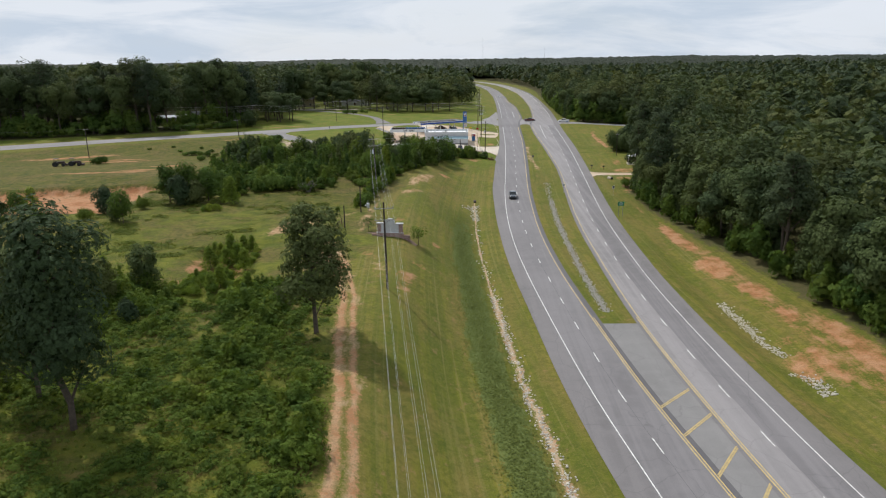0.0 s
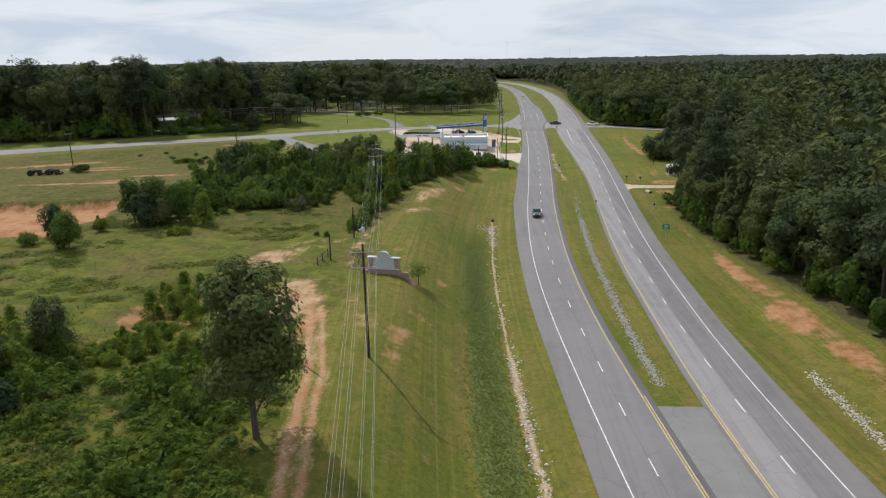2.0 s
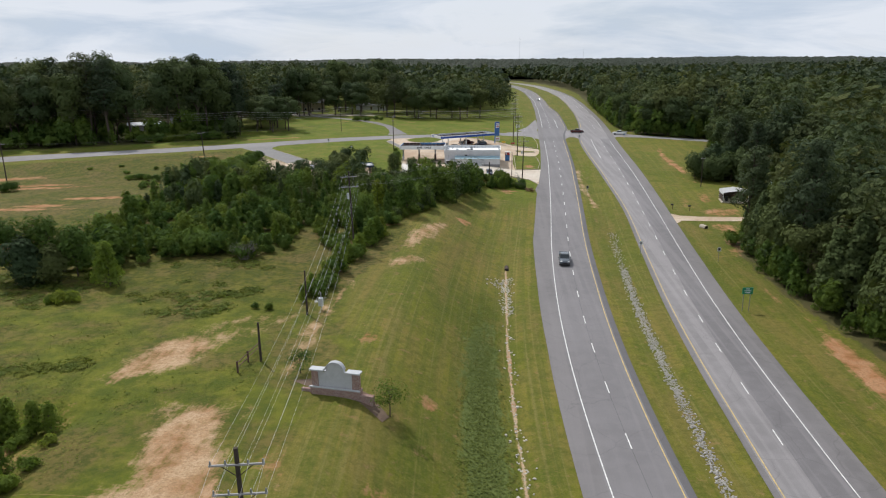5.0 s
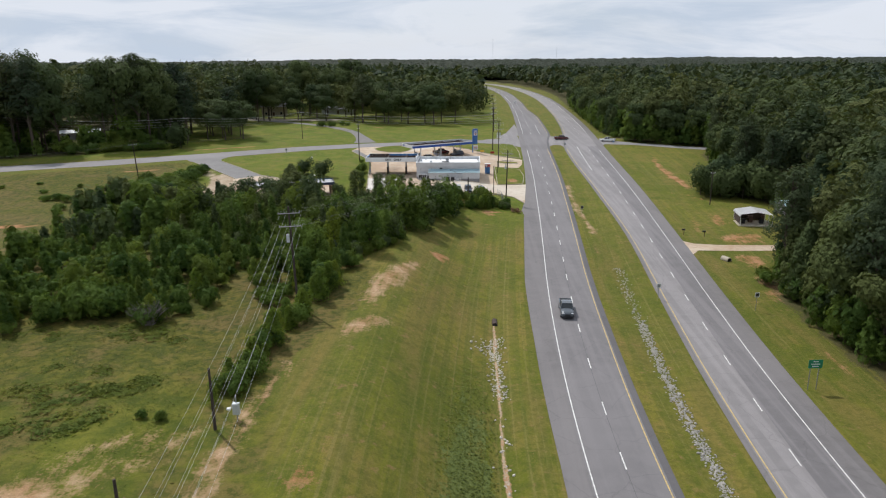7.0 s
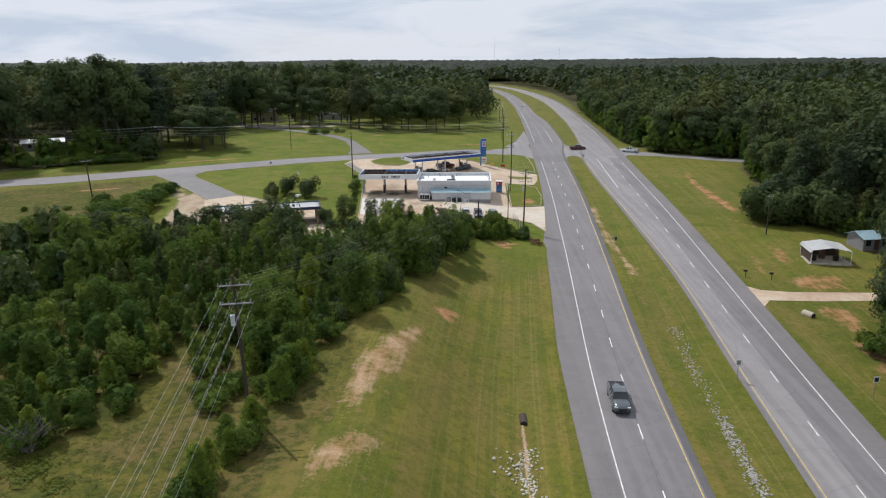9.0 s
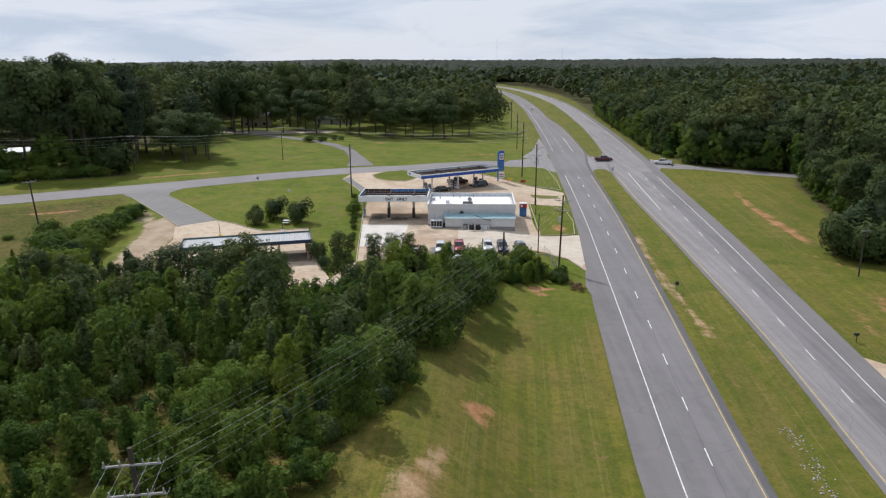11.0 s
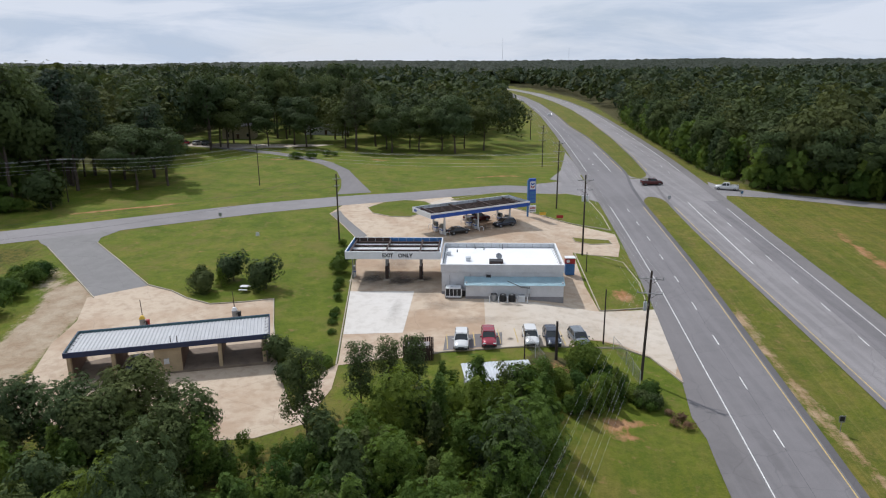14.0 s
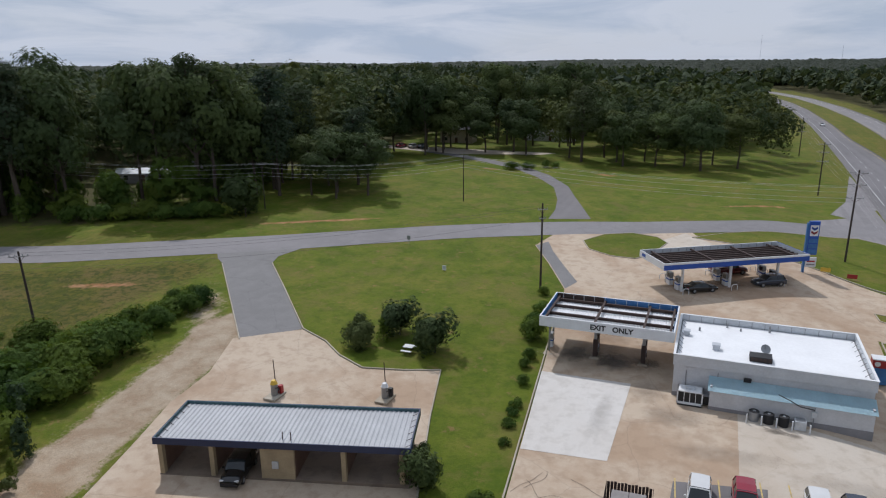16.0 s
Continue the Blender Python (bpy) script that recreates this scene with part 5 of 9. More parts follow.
# single trees of the west field and along the power line
tree_at("thin", -20.9, 75.5, 1.55, 1.36, 40, 0, "tall open-crowned tree beside a dirt track")
tree_at("thin", -39, 52.5, 1.75, 1.75, 10, 1, "tall tree with a bare trunk standing in scrub")
tree_at("thin", -45.5, 58, 1.35, 1.35, 200, 0, "open-crowned tree in the scrub")
tree_at("thin", -50, 49, 1.0, 1.1, 100, 2, "open-crowned tree in the scrub")
for x, y, s in ((-49, 91, 0.9), (-52, 84, 1.0), (-47, 113.5, 0.5), (-40, 99, 0.7), (-34, 91, 0.8), (-35, 105, 0.6), (-53, 86, 1.1), (-45, 98, 0.6), (-41, 116.5, 0.75), (-37, 103, 0.6), (-36.8, 113.5, 0.5), (-42.5, 114, 0.8), (-43.6, 117.5, 0.62),
                (-36, 98, 0.7), (-38, 94, 0.8), (-33, 96, 0.5), (-44, 90, 0.65), (-31, 86, 0.6), (-28, 80, 0.6), (-60, 100, 0.8), (-43, 104, 0.6), (-36.5, 110, 0.5), (-40.5, 106, 0.62), (-33, 101, 0.5), (-30, 93, 0.5),
                (-42, 101, 0.6), (-38.6, 107.5, 0.55), (-41, 110, 0.6), (-44.5, 107, 0.5), (-39.5, 96.5, 0.65), (-37.5, 100, 0.55), (-46.5, 94, 0.6), (-43.5, 96, 0.55), (-35, 93.5, 0.65), (-40, 92, 0.75), (-48.5, 88, 0.7), (-45.5, 102.5, 0.5)):
    if y < 96 or x < -37.5:
        tree_at("sapling" if R.random() < 0.5 else "shrub", x, y, s * 0.9, s * 0.74, group="saplings in the west field", rng=R)
for x, y, k, s in ((-100, 141, "leafy", 0.9), (-84, 147, "round", 1.3), (-58.2, 156.2, "sapling", 1.15), (-52.3, 84.6, "dark", 1.05), (-49.7, 91.8, "dark", 1.05), (-46.6, 79, "round", 0.7), (-72.5, 156.5, "leafy", 1.35), (-70, 154.5, "round", 1.5), (-68.5, 158, "leafy", 1.4), (-64, 158.5, "leafy", 1.2), (-66, 156, "round", 1.2), (-74.4, 136.4, "leafy", 1.05), (-75.8, 138, "round", 1.0), (-57.0, 155, "sapling", 1.2),
                   (-59.8, 147.4, "shrub", 0.8), (-58.2, 147.9, "shrub", 0.75), (-61, 147.2, "shrub", 0.6), (-103.9, 152.5, "sapling", 1.25), (-104.6, 150.5, "sapling", 0.9), (-108, 143, "round", 1.1),
                   (-104, 140, "round", 1.2), (-129, 234, "bush", 1.0), (-98, 128, "round", 1.2), (-92, 136, "bush", 1.0), (-84, 140, "bush", 0.9), (-80, 146, "bush", 0.9), (-76, 150, "bush", 0.8), (-78, 152.5, "sapling", 0.5), (-94, 122, "round", 1.3), (-130, 232, "bush", 0.8),
                   (-50.5, 172.5, "bush", 1.5), (-47.6, 173.5, "bush", 1.35), (-52.8, 174, "bush", 1.4), (-61, 163, "bush", 0.8), (-65, 161.5, "bush", 0.7)):
    tree_at(k, x, y, s, rng=R)
# small trees on the lawns round the forecourt
for x, y, s in ((-53.5, 284.2, 0.95), (-50.3, 288.8, 1.12), (-44.4, 286, 1.2)):
    tree_at("round", x, y, s * 1.02, s * 0.92, label="small dark tree standing on the lawn", group="trees on the lawn", rng=R)
tree_at("sapling", -51.5, 286.5, 0.55, rng=R)
for x, y, s in ((-35, 294, 0.95), (-33.9, 288.8, 0.5), (-33.6, 286.4, 0.42), (-33.0, 282.6, 0.42), (-32.4, 278, 0.36), (-32.2, 276.4, 0.34), (-31.9, 274.2, 0.36), (-31.4, 271, 0.3), (-30.6, 262, 0.6), (-35.6, 299, 0.7), (-36, 303, 0.6), (-37.2, 309, 0.5)):
    tree_at("bush", x, y, s, s * 0.85, label="clipped dark shrub beside the forecourt kerb", group="kerbside shrubs", rng=R)
for x, y, s in ((-77.5, 262.5, 1.3), (-78.6, 270.6, 1.3), (-79, 267, 1.6), (-80, 274, 1.35), (-80, 260, 1.7), (-76, 252, 1.6), (-84, 271, 1.3), (-79.5, 279.5, 0.95), (-82.5, 278, 1.0), (-79.6, 284.5, 0.85), (-81.4, 288, 0.85), (-79.4, 287.2, 0.8), (-85, 264, 1.5), (-88, 269, 1.3), (-81.6, 282.5, 0.95), (-83, 285.6, 0.8)):
    tree_at("bush", x, y, s * 1.2, s * 0.98, rng=R)
for x, y, s in ((-36.2, 262.3, 0.8), (-33.8, 257, 0.55), (-37.2, 266, 0.4)):
    tree_at("round", x, y, s, rng=R)
for x, y, s in ((-11.0, 122.2, 0.34), (-21.2, 128.0, 0.26)):
    tree_at("open", x, y, s * 3.2, s * 2.7, label="small open-crowned tree beside the monument sign", rng=R)

# the thicket between the field and the forecourt
BELT = [(-27, 174), (-21, 190), (-15.5, 207), (-11.5, 223), (-8, 238), (-4, 250), (2, 254), (8, 256), (9, 260), (3, 262), (-1, 259), (-5, 255), (-14, 254), (-21, 253), (-26, 253), (-29, 246), (-34, 242.5), (-46, 240), (-58, 243),
        (-66, 248), (-72, 256), (-80, 262), (-88, 258), (-86, 246), (-82, 230), (-78, 214), (-77, 204), (-75, 185), (-74, 160), (-63, 163), (-55, 167), (-47.5, 168.5), (-38, 169.5), (-36.5, 174), (-39, 182), (-35.6, 188), (-31, 181)]
bx, by = np.meshgrid(np.arange(-112, 12, 2.55), np.arange(154, 268, 2.55))
rngb = np.random.default_rng(5)
bx, by = bx + rngb.uniform(-1.2, 1.2, bx.shape), by + rngb.uniform(-1.2, 1.2, by.shape)
ok = in_poly(bx, by, BELT)
bp = np.stack([bx[ok], by[ok]], -1)
hole = np.array([noise.noise(Vector((p[0] / 14, p[1] / 14, 3.3))) for p in bp])
near_shed = ((np.abs(bp[:, 0] + 10.2) < 5.5) & (bp[:, 1] > 253.2)) | (bp[:, 0] > -6) | (np.hypot(bp[:, 0] + 20, bp[:, 1] - 266) < 5)
bp, hole = bp[~near_shed], hole[~near_shed]
front = bp[:, 0] > -46 + (bp[:, 1] - 175) * 0.05
n_thing = 0
rest = []
for (x, y), hv, fr in zip(bp, hole, front):
    if y < 212:
        rest.append((float(x) + R.uniform(-1.3, 1.3), float(y) + R.uniform(-1.3, 1.3), R.uniform(0.5, 0.85), "bush"))
    if hv < -0.36 and y < 205:
        continue
    tall = (0.62 + 0.42 * float(S(185, 225, y)) - 0.22 * float(S(238, 252, y))) * (1.0 + 0.35 * hv)
    if y > 252 and x > -2:
        tall *= 0.62
    tall *= 1.0 - 0.45 * float(S(-46, -58, x)) * float(S(222, 236, y))
    tall *= 1.0 - 0.5 * float(S(222, 236, y)) * float(S(-20, -27, x)) * float(S(-46, -40, x))
    edge = y < 196 or x > -9
    kind = R.choice(["bush", "sapling", "conifer", "leafy", "conifer"]) if edge else R.choice(["sapling", "leafy", "conifer", "conifer", "round", "bush"])
    s = tall * (R.uniform(0.5, 0.9) if R.random() < 0.58 else R.uniform(1.0, 1.32))
    if -39.5 < x < -24 and y > 243:
        continue
    if kind == "bush":
        s *= 0.9
    if fr and n_thing < 60 and (x > -30 + (y - 180) * 0.16 or y < 186):
        tree_at(kind, float(x), float(y), s, s * R.uniform(0.9, 1.15), group="thicket", rng=R)
        n_thing += 1
    else:
        rest.append((float(x), float(y), s, kind))


def stuff_of(name, rows, protos, material, label, category, seed):
    """Many plants joined into one mesh; rows of x, y, scale, upright scale, prototype."""
    rng = np.random.default_rng(seed)
    out, tones = [], []
    for k, proto in enumerate(protos):
        sel = np.array([r[:4] for r in rows if r[4] == k], float)
        if not len(sel):
            continue
        a = rng.uniform(0, 6.283, len(sel))
        c, s = np.cos(a)[:, None], np.sin(a)[:, None]
        x = (proto[None, :, 0] * c - proto[None, :, 1] * s) * sel[:, 2:3] + sel[:, 0:1]
        y = (proto[None, :, 0] * s + proto[None, :, 1] * c) * sel[:, 2:3] + sel[:, 1:2]
        z = proto[None, :, 2] * sel[:, 3:4] + land(sel[:, 0], sel[:, 1])[:, None]
        out.append(np.stack([x, y, z], -1).reshape(-1, 3))
        tones.append(np.repeat(rng.uniform(0, 1, len(sel)), len(proto)))
    verts = np.concatenate(out)
    me = arrays_mesh(name, verts, np.arange(len(verts)).reshape(-1, 4), material, {"tone": np.concatenate(tones)})
    return tagged(new(name, me), label, category, kind="stuff")


def proto_cards(kind, h, r, n, leaf, seed):
    rng = np.random.default_rng(seed)
    P, N, _ = crown_points(kind, h, r, n, rng)
    return leaf_cards(P, N, leaf * rng.uniform(0.7, 1.5, n), rng, 0.85)


brush_protos = [proto_cards("young", 6.0, 2.4, 200, 0.86, 31), proto_cards("shrub", 5.4, 2.5, 190, 0.92, 32), proto_cards("shrub", 3.4, 2.4, 160, 0.84, 33), proto_cards("oval", 6.6, 2.6, 200, 0.94, 34), proto_cards("young", 5.8, 1.7, 180, 0.68, 35)]
fine_protos = [proto_cards("young", 6.0, 2.4, 728, 0.44, 31), proto_cards("shrub", 5.4, 2.5, 700, 0.46, 32), proto_cards("shrub", 3.4, 2.4, 532, 0.43, 33), proto_cards("oval", 6.6, 2.6, 756, 0.46, 34), proto_cards("young", 5.8, 1.7, 616, 0.36, 35)]
WHICH = {"sapling": 0, "round": 1, "bush": 2, "leafy": 3, "conifer": 4}
for x, y, s in ((-107, 254, 0.7), (-104.5, 255, 0.85), (-101, 253, 0.75), (-98, 252, 0.8), (-95.5, 254, 0.5), (-93, 256, 0.7), (-96, 240, 0.6), (-97, 243.5, 0.75)):
    tree_at("bush", x, y, s, s * 0.8, rng=R)
for k in range(40):
    x, y = R.uniform(-49, -38), R.uniform(90, 117)
    if x < float(np.interp(y, [92, 95, 102, 110, 116, 120], [-40, -43, -47, -49.7, -49.7, -46.8])) + 1.5:
        continue
    q = R.uniform(0.5, 0.9)
    tree_at(R.choice(["sapling", "shrub"]), x, y, q, q * 0.82, group="saplings in the west field", rng=R)
for k in range(46):
    rest.append((R.uniform(-40, -18), R.uniform(224, 239), R.uniform(0.55, 0.85), R.choice(["bush", "bush", "leafy", "sapling"])))
for k in range(26):
    x = R.uniform(-44, -29)
    y = R.uniform(-2, 7) + float(np.interp(x, [-44, -29], [93, 84]))
    q = R.uniform(0.4, 0.8)
    tree_at("shrub", x, y, q * 1.15, q * 1.2, group="saplings in the west field", rng=R)
rest = [(x, y, s, s, WHICH[k] + (5 if x > -60 and y > 192 else 0)) for x, y, s, k in rest]
stuff_of("thicket", [r for k, r in enumerate(rest) if k % 4 or r[1] < 200], brush_protos + fine_protos, "leaf_thicket", "dense thicket of young trees and bushes", "thicket", 8)
stuff_of("thicket_evergreens", [(x, y, s, z * 1.12, k) for x, y, s, z, k in (r for n, r in enumerate(rest) if n % 4 == 0 and r[1] >= 200)], brush_protos + fine_protos, "leaf", "darker evergreens and bushes among the thicket", "thicket", 9)
# overgrown fence row below the power line
for k in range(34):
    y = 150 + k * 1.08 + R.uniform(-0.8, 0.8)
    x = float(np.interp(y, [150, 156, 165, 172, 178, 184, 190], [-26.2, -25.4, -24.4, -23.6, -22.8, -21.6, -20.0])) + R.uniform(-1.3, 0.5)
    if abs(y - 176) < 0.9 and x > -26:
        continue
    kind = "sapling" if R.random() < 0.3 else "bush"
    s = R.uniform(0.42, 0.92) * (0.8 if kind == "sapling" else 1.0) * (1.0 + 0.25 * float(S(165, 185, y)))
    tree_at(kind, x, y, s, s * R.uniform(0.85, 1.2), label="scrubby bush in an overgrown fence row", group="fence row", rng=R)
for x, y, s in ((-29, 176.5, 0.8), (-30.5, 179, 0.75), (-28.6, 181.5, 0.6), (-45.5, 174, 1.0), (-40.8, 175, 0.85), (-32.4, 146.5, 0.3), (-30.6, 146.2, 0.35)):
    tree_at("bush", x, y, s, s * 0.9, rng=R)
for x, y, k, s in ((0.6, 263.5, "bush", 1.2), (-0.6, 262.4, "bush", 0.8), (1.8, 262.2, "bush", 0.7), (3.1, 259.2, "bush", 0.75), (1.2, 258.6, "bush", 0.7), (-1.5, 257.8, "bush", 0.75), (-3.4, 257.0, "bush", 0.9), (-5.4, 256.0, "leafy", 0.62), (-2.7, 254.4, "shrub", 0.8),
                   (4.6, 257.6, "bush", 0.6), (6.1, 257.2, "bush", 0.75), (5.4, 255.4, "bush", 0.55), (-7.4, 252.6, "leafy", 0.75), (-9.6, 251.4, "sapling", 0.8), (-5.0, 253.0, "sapling", 0.55), (-12.4, 252.6, "sapling", 0.4), (-10.0, 253.4, "sapling", 0.5), (-15.6, 252.5, "leafy", 0.6)):
    tree_at(k, x, y, s, label="bushy growth beside the shed and fence", group="growth by the shed", rng=R)
for k in range(18):
    f, g = R.random(), R.uniform(-1.6, 1.6)
    x, y = -9 + 12.5 * f + g * 0.4, 249.8 + 6.4 * f + g
    tree_at(R.choice(["bush", "sapling", "conifer", "leafy"]), x, y, R.uniform(0.42, 0.72), label="bushy growth beside the shed and fence", group="growth by the shed", rng=R)
for x, y, s in ((7.6, 254.6, 0.42), (8.3, 253.2, 0.62), (8.8, 251.7, 0.55), (7.6, 252.4, 0.45)):
    tree_at("dry", x, y, s, s * 0.8, label="dense brown dried-out bush on the verge", group="dried bushes on the verge", rng=R)
for x, y, s in ((2.6, 257.6, 0.62), (1.4, 256.2, 0.5), (3.6, 259.6, 0.5)):
    tree_at("dry", x, y, s, s * 1.1, label="grey-brown twiggy bush along the fence", rng=R)
for x, y, s in ((5.1, 256.2, 0.42), (6.4, 255.7, 0.4)):
    tree_at("round", x, y, s, rng=R)
dead = tagged(new("dead_shrub"), "leafless grey shrub of bare twigs", "shrub")
dead.matrix_basis = pose(-42.0, 169.2, lz(-42, 169.2)) @ Matrix.Diagonal((1.15, 1.15, 1.2, 1))
rd = random.Random(4)
bm = bmesh.new()
for k in range(46):
    a, q = rd.uniform(0, 6.283), rd.uniform(0.25, 1.0)
    p0 = Vector((rd.uniform(-0.5, 0.5), rd.uniform(-0.5, 0.5), -0.1))
    p1 = Vector((math.cos(a) * q * 1.4, math.sin(a) * q * 1.4, rd.uniform(0.9, 1.7)))
    tube(bm, p0, p1, 0.045, 0.03, 4)
    for m in range(4):
        p2 = p1 + Vector((math.cos(a) * 0.35 + rd.uniform(-0.6, 0.6), math.sin(a) * 0.35 + rd.uniform(-0.6, 0.6), rd.uniform(0.3, 1.2) * (1.2 - 0.7 * q)))
        tube(bm, p1.lerp(p0, rd.uniform(0, 0.4)), p2, 0.026, 0.012, 3)
part("branch_mass", bm, "dead_twig", dead)
for x, y, s in ((-159, 334, 0.8), (-171, 330, 0.85), (-183, 326, 0.9), (-168, 346, 0.95), (-196, 330, 0.9), (-181, 342, 0.95)):
    tree_at("oak", x, y, s, label="broad dark tree in front of the farmhouse woods", rng=R)
for x, y, s in ((-121, 339, 0.42), (-114, 337, 0.38)):
    tree_at("edge", x, y, s * 1.2, s, label="dark leafy tree beside the yard", rng=R)
for x, y, s in ((-100, 262, 0.5), (-106, 268, 0.4), (-112, 262, 0.45), (-118, 270, 0.35), (-97, 270, 0.4), (-126, 266, 0.4)):
    tree_at("bush", x, y, s * 1.2, s * 0.8, label="low weedy bush in the rough field", rng=R)
# row of trees in front of the wash
for x, y, s in ((-52.2, 239.6, 1.08), (-46.6, 238.6, 1.1), (-41.6, 240.6, 1.25), (-43.6, 237.6, 1.05), (-37.4, 240.4, 0.95), (-37.6, 236.6, 0.95), (-55.8, 237.4, 0.9), (-61, 240, 0.66), (-66, 241, 0.66), (-71, 245, 0.7), (-75.6, 245, 0.78)):
    tree_at("dark", x, y, s * 1.24, s * 1.14, label="dark leafy tree in front of the wash apron", group="trees before the wash", rng=R)
for x, y, s in ((-58.1, 239.6, 1.0), (-60.2, 238.4, 0.8), (-81, 240, 1.1)):
    tree_at("edge", x, y, s * 0.46, s * 0.52, label="dark pointed evergreen in the thicket", rng=R)
for x, y, s in ((-28.4, 244.9, 0.79), (-24.2, 250.6, 0.66), (-21.6, 252.6, 0.62), (-19.2, 254.5, 0.6)):
    tree_at("slender", x, y, s, s, rng=R)

# eastern woods: first rows
y = 62.0
while y < 345:
    kind = R.choice(["edge", "edge", "oak", "pine"])
    if 212 < y < 262:
        kind = "edge"
    s = R.uniform(0.78, 1.05) * (0.86 if y > 255 else 1.0)
    tree_at(kind, float(east_edge(y)) + 2.8 + R.uniform(-1.2, 1.2), y + R.uniform(-1.5, 1.5), s, s * R.uniform(0.9, 1.1), group="edge of the eastern woods", rng=R)
    y += R.uniform(4.2, 5.6)
for x, y, s in ((57.2, 270.2, 1.0), (61.4, 267.6, 0.95), (62.5, 273.5, 1.25), (66.5, 266.2, 1.15), (67.5, 274, 1.3), (71, 263.5, 1.2)):
    tree_at("round", x, y, s * 1.7, s * 1.75, label="broad dark tree leafy to the ground on the grass slope", rng=R)
y = 382.0
while y < 520:
    s = R.uniform(0.75, 1.0)
    tree_at(R.choice(["edge", "oak", "bush"]), float(east_edge(y)) + 0.5 + R.uniform(-1, 1), y + R.uniform(-1.5, 1.5), s, group="edge of the eastern woods", rng=R)
    y += R.uniform(5.5, 7)
for k in range(14):
    x = 62 + k * 6.2 + R.uniform(-1.5, 1.5)
    y = float(np.interp(x, [p[0] for p in CROSS_E], [p[1] for p in CROSS_E])) + R.uniform(8, 11)
    s = R.uniform(0.8, 1.05)
    tree_at(R.choice(["edge", "oak", "oak"]), x, y, s, s * R.uniform(0.9, 1.05), group="edge of the eastern woods", rng=R)

# undergrowth along the foot of the eastern woods
und = np.random.default_rng(77)
uy = und.uniform(58, 520, 330)
ux = east_edge(uy) + und.uniform(-0.3, 3.6, 330)
us = und.uniform(0.5, 1.05, 330) * np.where(uy > 340, 1.15, 1.0)
keep = (np.abs(uy - 222) > 3.2) & ((uy < 346) | (uy > 384)) & ~((np.hypot(ux - 72, uy - 251) < 5) | (np.hypot(ux - 58.5, uy - 240) < 6))
stuff_of("undergrowth", [(a, b, s, s * 1.1, int(k)) for a, b, s, k in zip(ux[keep], uy[keep], us[keep], und.integers(0, 4, 330)[keep])], brush_protos, "leaf_thicket", "vines and bushes along the edge of the woods", "undergrowth", 78)

# low growth along the foot of the western woods and of the woods past the eastern side road
wg = np.random.default_rng(83)
gx_ = wg.uniform(-330, -112, 420)
gy_ = np.interp(gx_, [-900, -420, -300, -200, -150, -130, -122, -118, -112], [110, 228, 258, 292, 303, 318, 328, 334, 342]) + wg.uniform(0, 1, 420) ** 1.6 * 34
keep = (np.hypot(gx_ + 147, gy_ - 344) > 17)
sx_, sy_ = wg.uniform(58, 190, 210), wg.uniform(5.0, 15, 210)
sy_ = sy_ + np.interp(sx_, [p[0] for p in CROSS_E], [p[1] for p in CROSS_E])
kx_, ky_ = wg.uniform(-0.5, 7, 150), wg.uniform(384, 560, 150)
kx_ = kx_ + east_edge(ky_)
lx, ly = np.concatenate([gx_[keep], sx_, kx_]), np.concatenate([gy_[keep], sy_, ky_])
lsz = wg.uniform(0.8, 1.7, len(lx)) * np.where(lx > 0, 1.25, 1.0)
stuff_of("low_growth", [(a, b, s, s * 0.95, int(k)) for a, b, s, k in zip(lx, ly, lsz, wg.integers(0, 4, len(lx)))], brush_protos, "leaf_thicket", "bushes and vines under the outer trees of the woods", "undergrowth", 84)

# northern grove on the lawn
grove = [(-116, 424), (-108, 433), (-100, 428), (-96, 440), (-88, 436), (-80, 442), (-74, 436), (-66, 446), (-60, 437), (-55, 431), (-50, 444), (-45, 436), (-42, 428), (-37, 441), (-33, 433), (-28, 446), (-25, 436), (-20, 428),
         (-17, 442), (-12, 450), (-10, 436), (-5, 446), (-3, 458), (1, 452), (3, 466), (-8, 462), (-18, 456), (-30, 456), (-40, 455), (-52, 457), (-62, 458), (-72, 455), (-84, 452), (-94, 450), (-104, 446), (-112, 442),
         (-98, 356), (-102, 351), (-95, 350), (-93, 362), (-104, 362), (-108, 370), (-106, 381), (-111, 392), (-113, 405), (-118, 414), (-112, 352), (-118, 346), (-123, 340), (-116, 360), (-125, 352), (-108, 347), (-98, 366), (-90, 356), (-101, 372)]
for x, y in grove:
    if y > 444:
        continue
    kind = "oak" if R.random() < 0.8 else "pine"
    s = R.uniform(0.92, 1.25) if y > 415 else R.uniform(0.78, 1.05)
    tree_at(kind, x, y, s * 1.1, s * R.uniform(0.86, 1.02), group="grove on the north lawn", rng=R)
for x, y, s in ((-70.5, 407, 1.1), (-66, 409, 0.9), (-62.4, 414.7, 0.8), (-60, 416, 0.7)):
    tree_at("bush", x, y, s, s * 0.9, rng=R)
tree_at("round", -103, 328, 2.1, 1.75, label="large round dark green tree beside the side road", rng=R)
for x, y in ((-110, 325), (-113, 323), (-116.5, 321), (-120, 319.5), (-124, 317.5), (-128, 315), (-132, 313)):
    tree_at("bush", x, y, R.uniform(1.4, 1.7), R.uniform(1.1, 1.35), label="overgrown hedge bush beside the side road", group="roadside hedge", rng=R)

# woods farther off, joined
WX = [-900, -420, -300, -200, -150, -130, -122, -118, -112, -100, -66, -23, 3, 30]
WY = [110, 228, 258, 292, 303, 318, 328, 334, 342, 452, 460, 466, 490, 520]


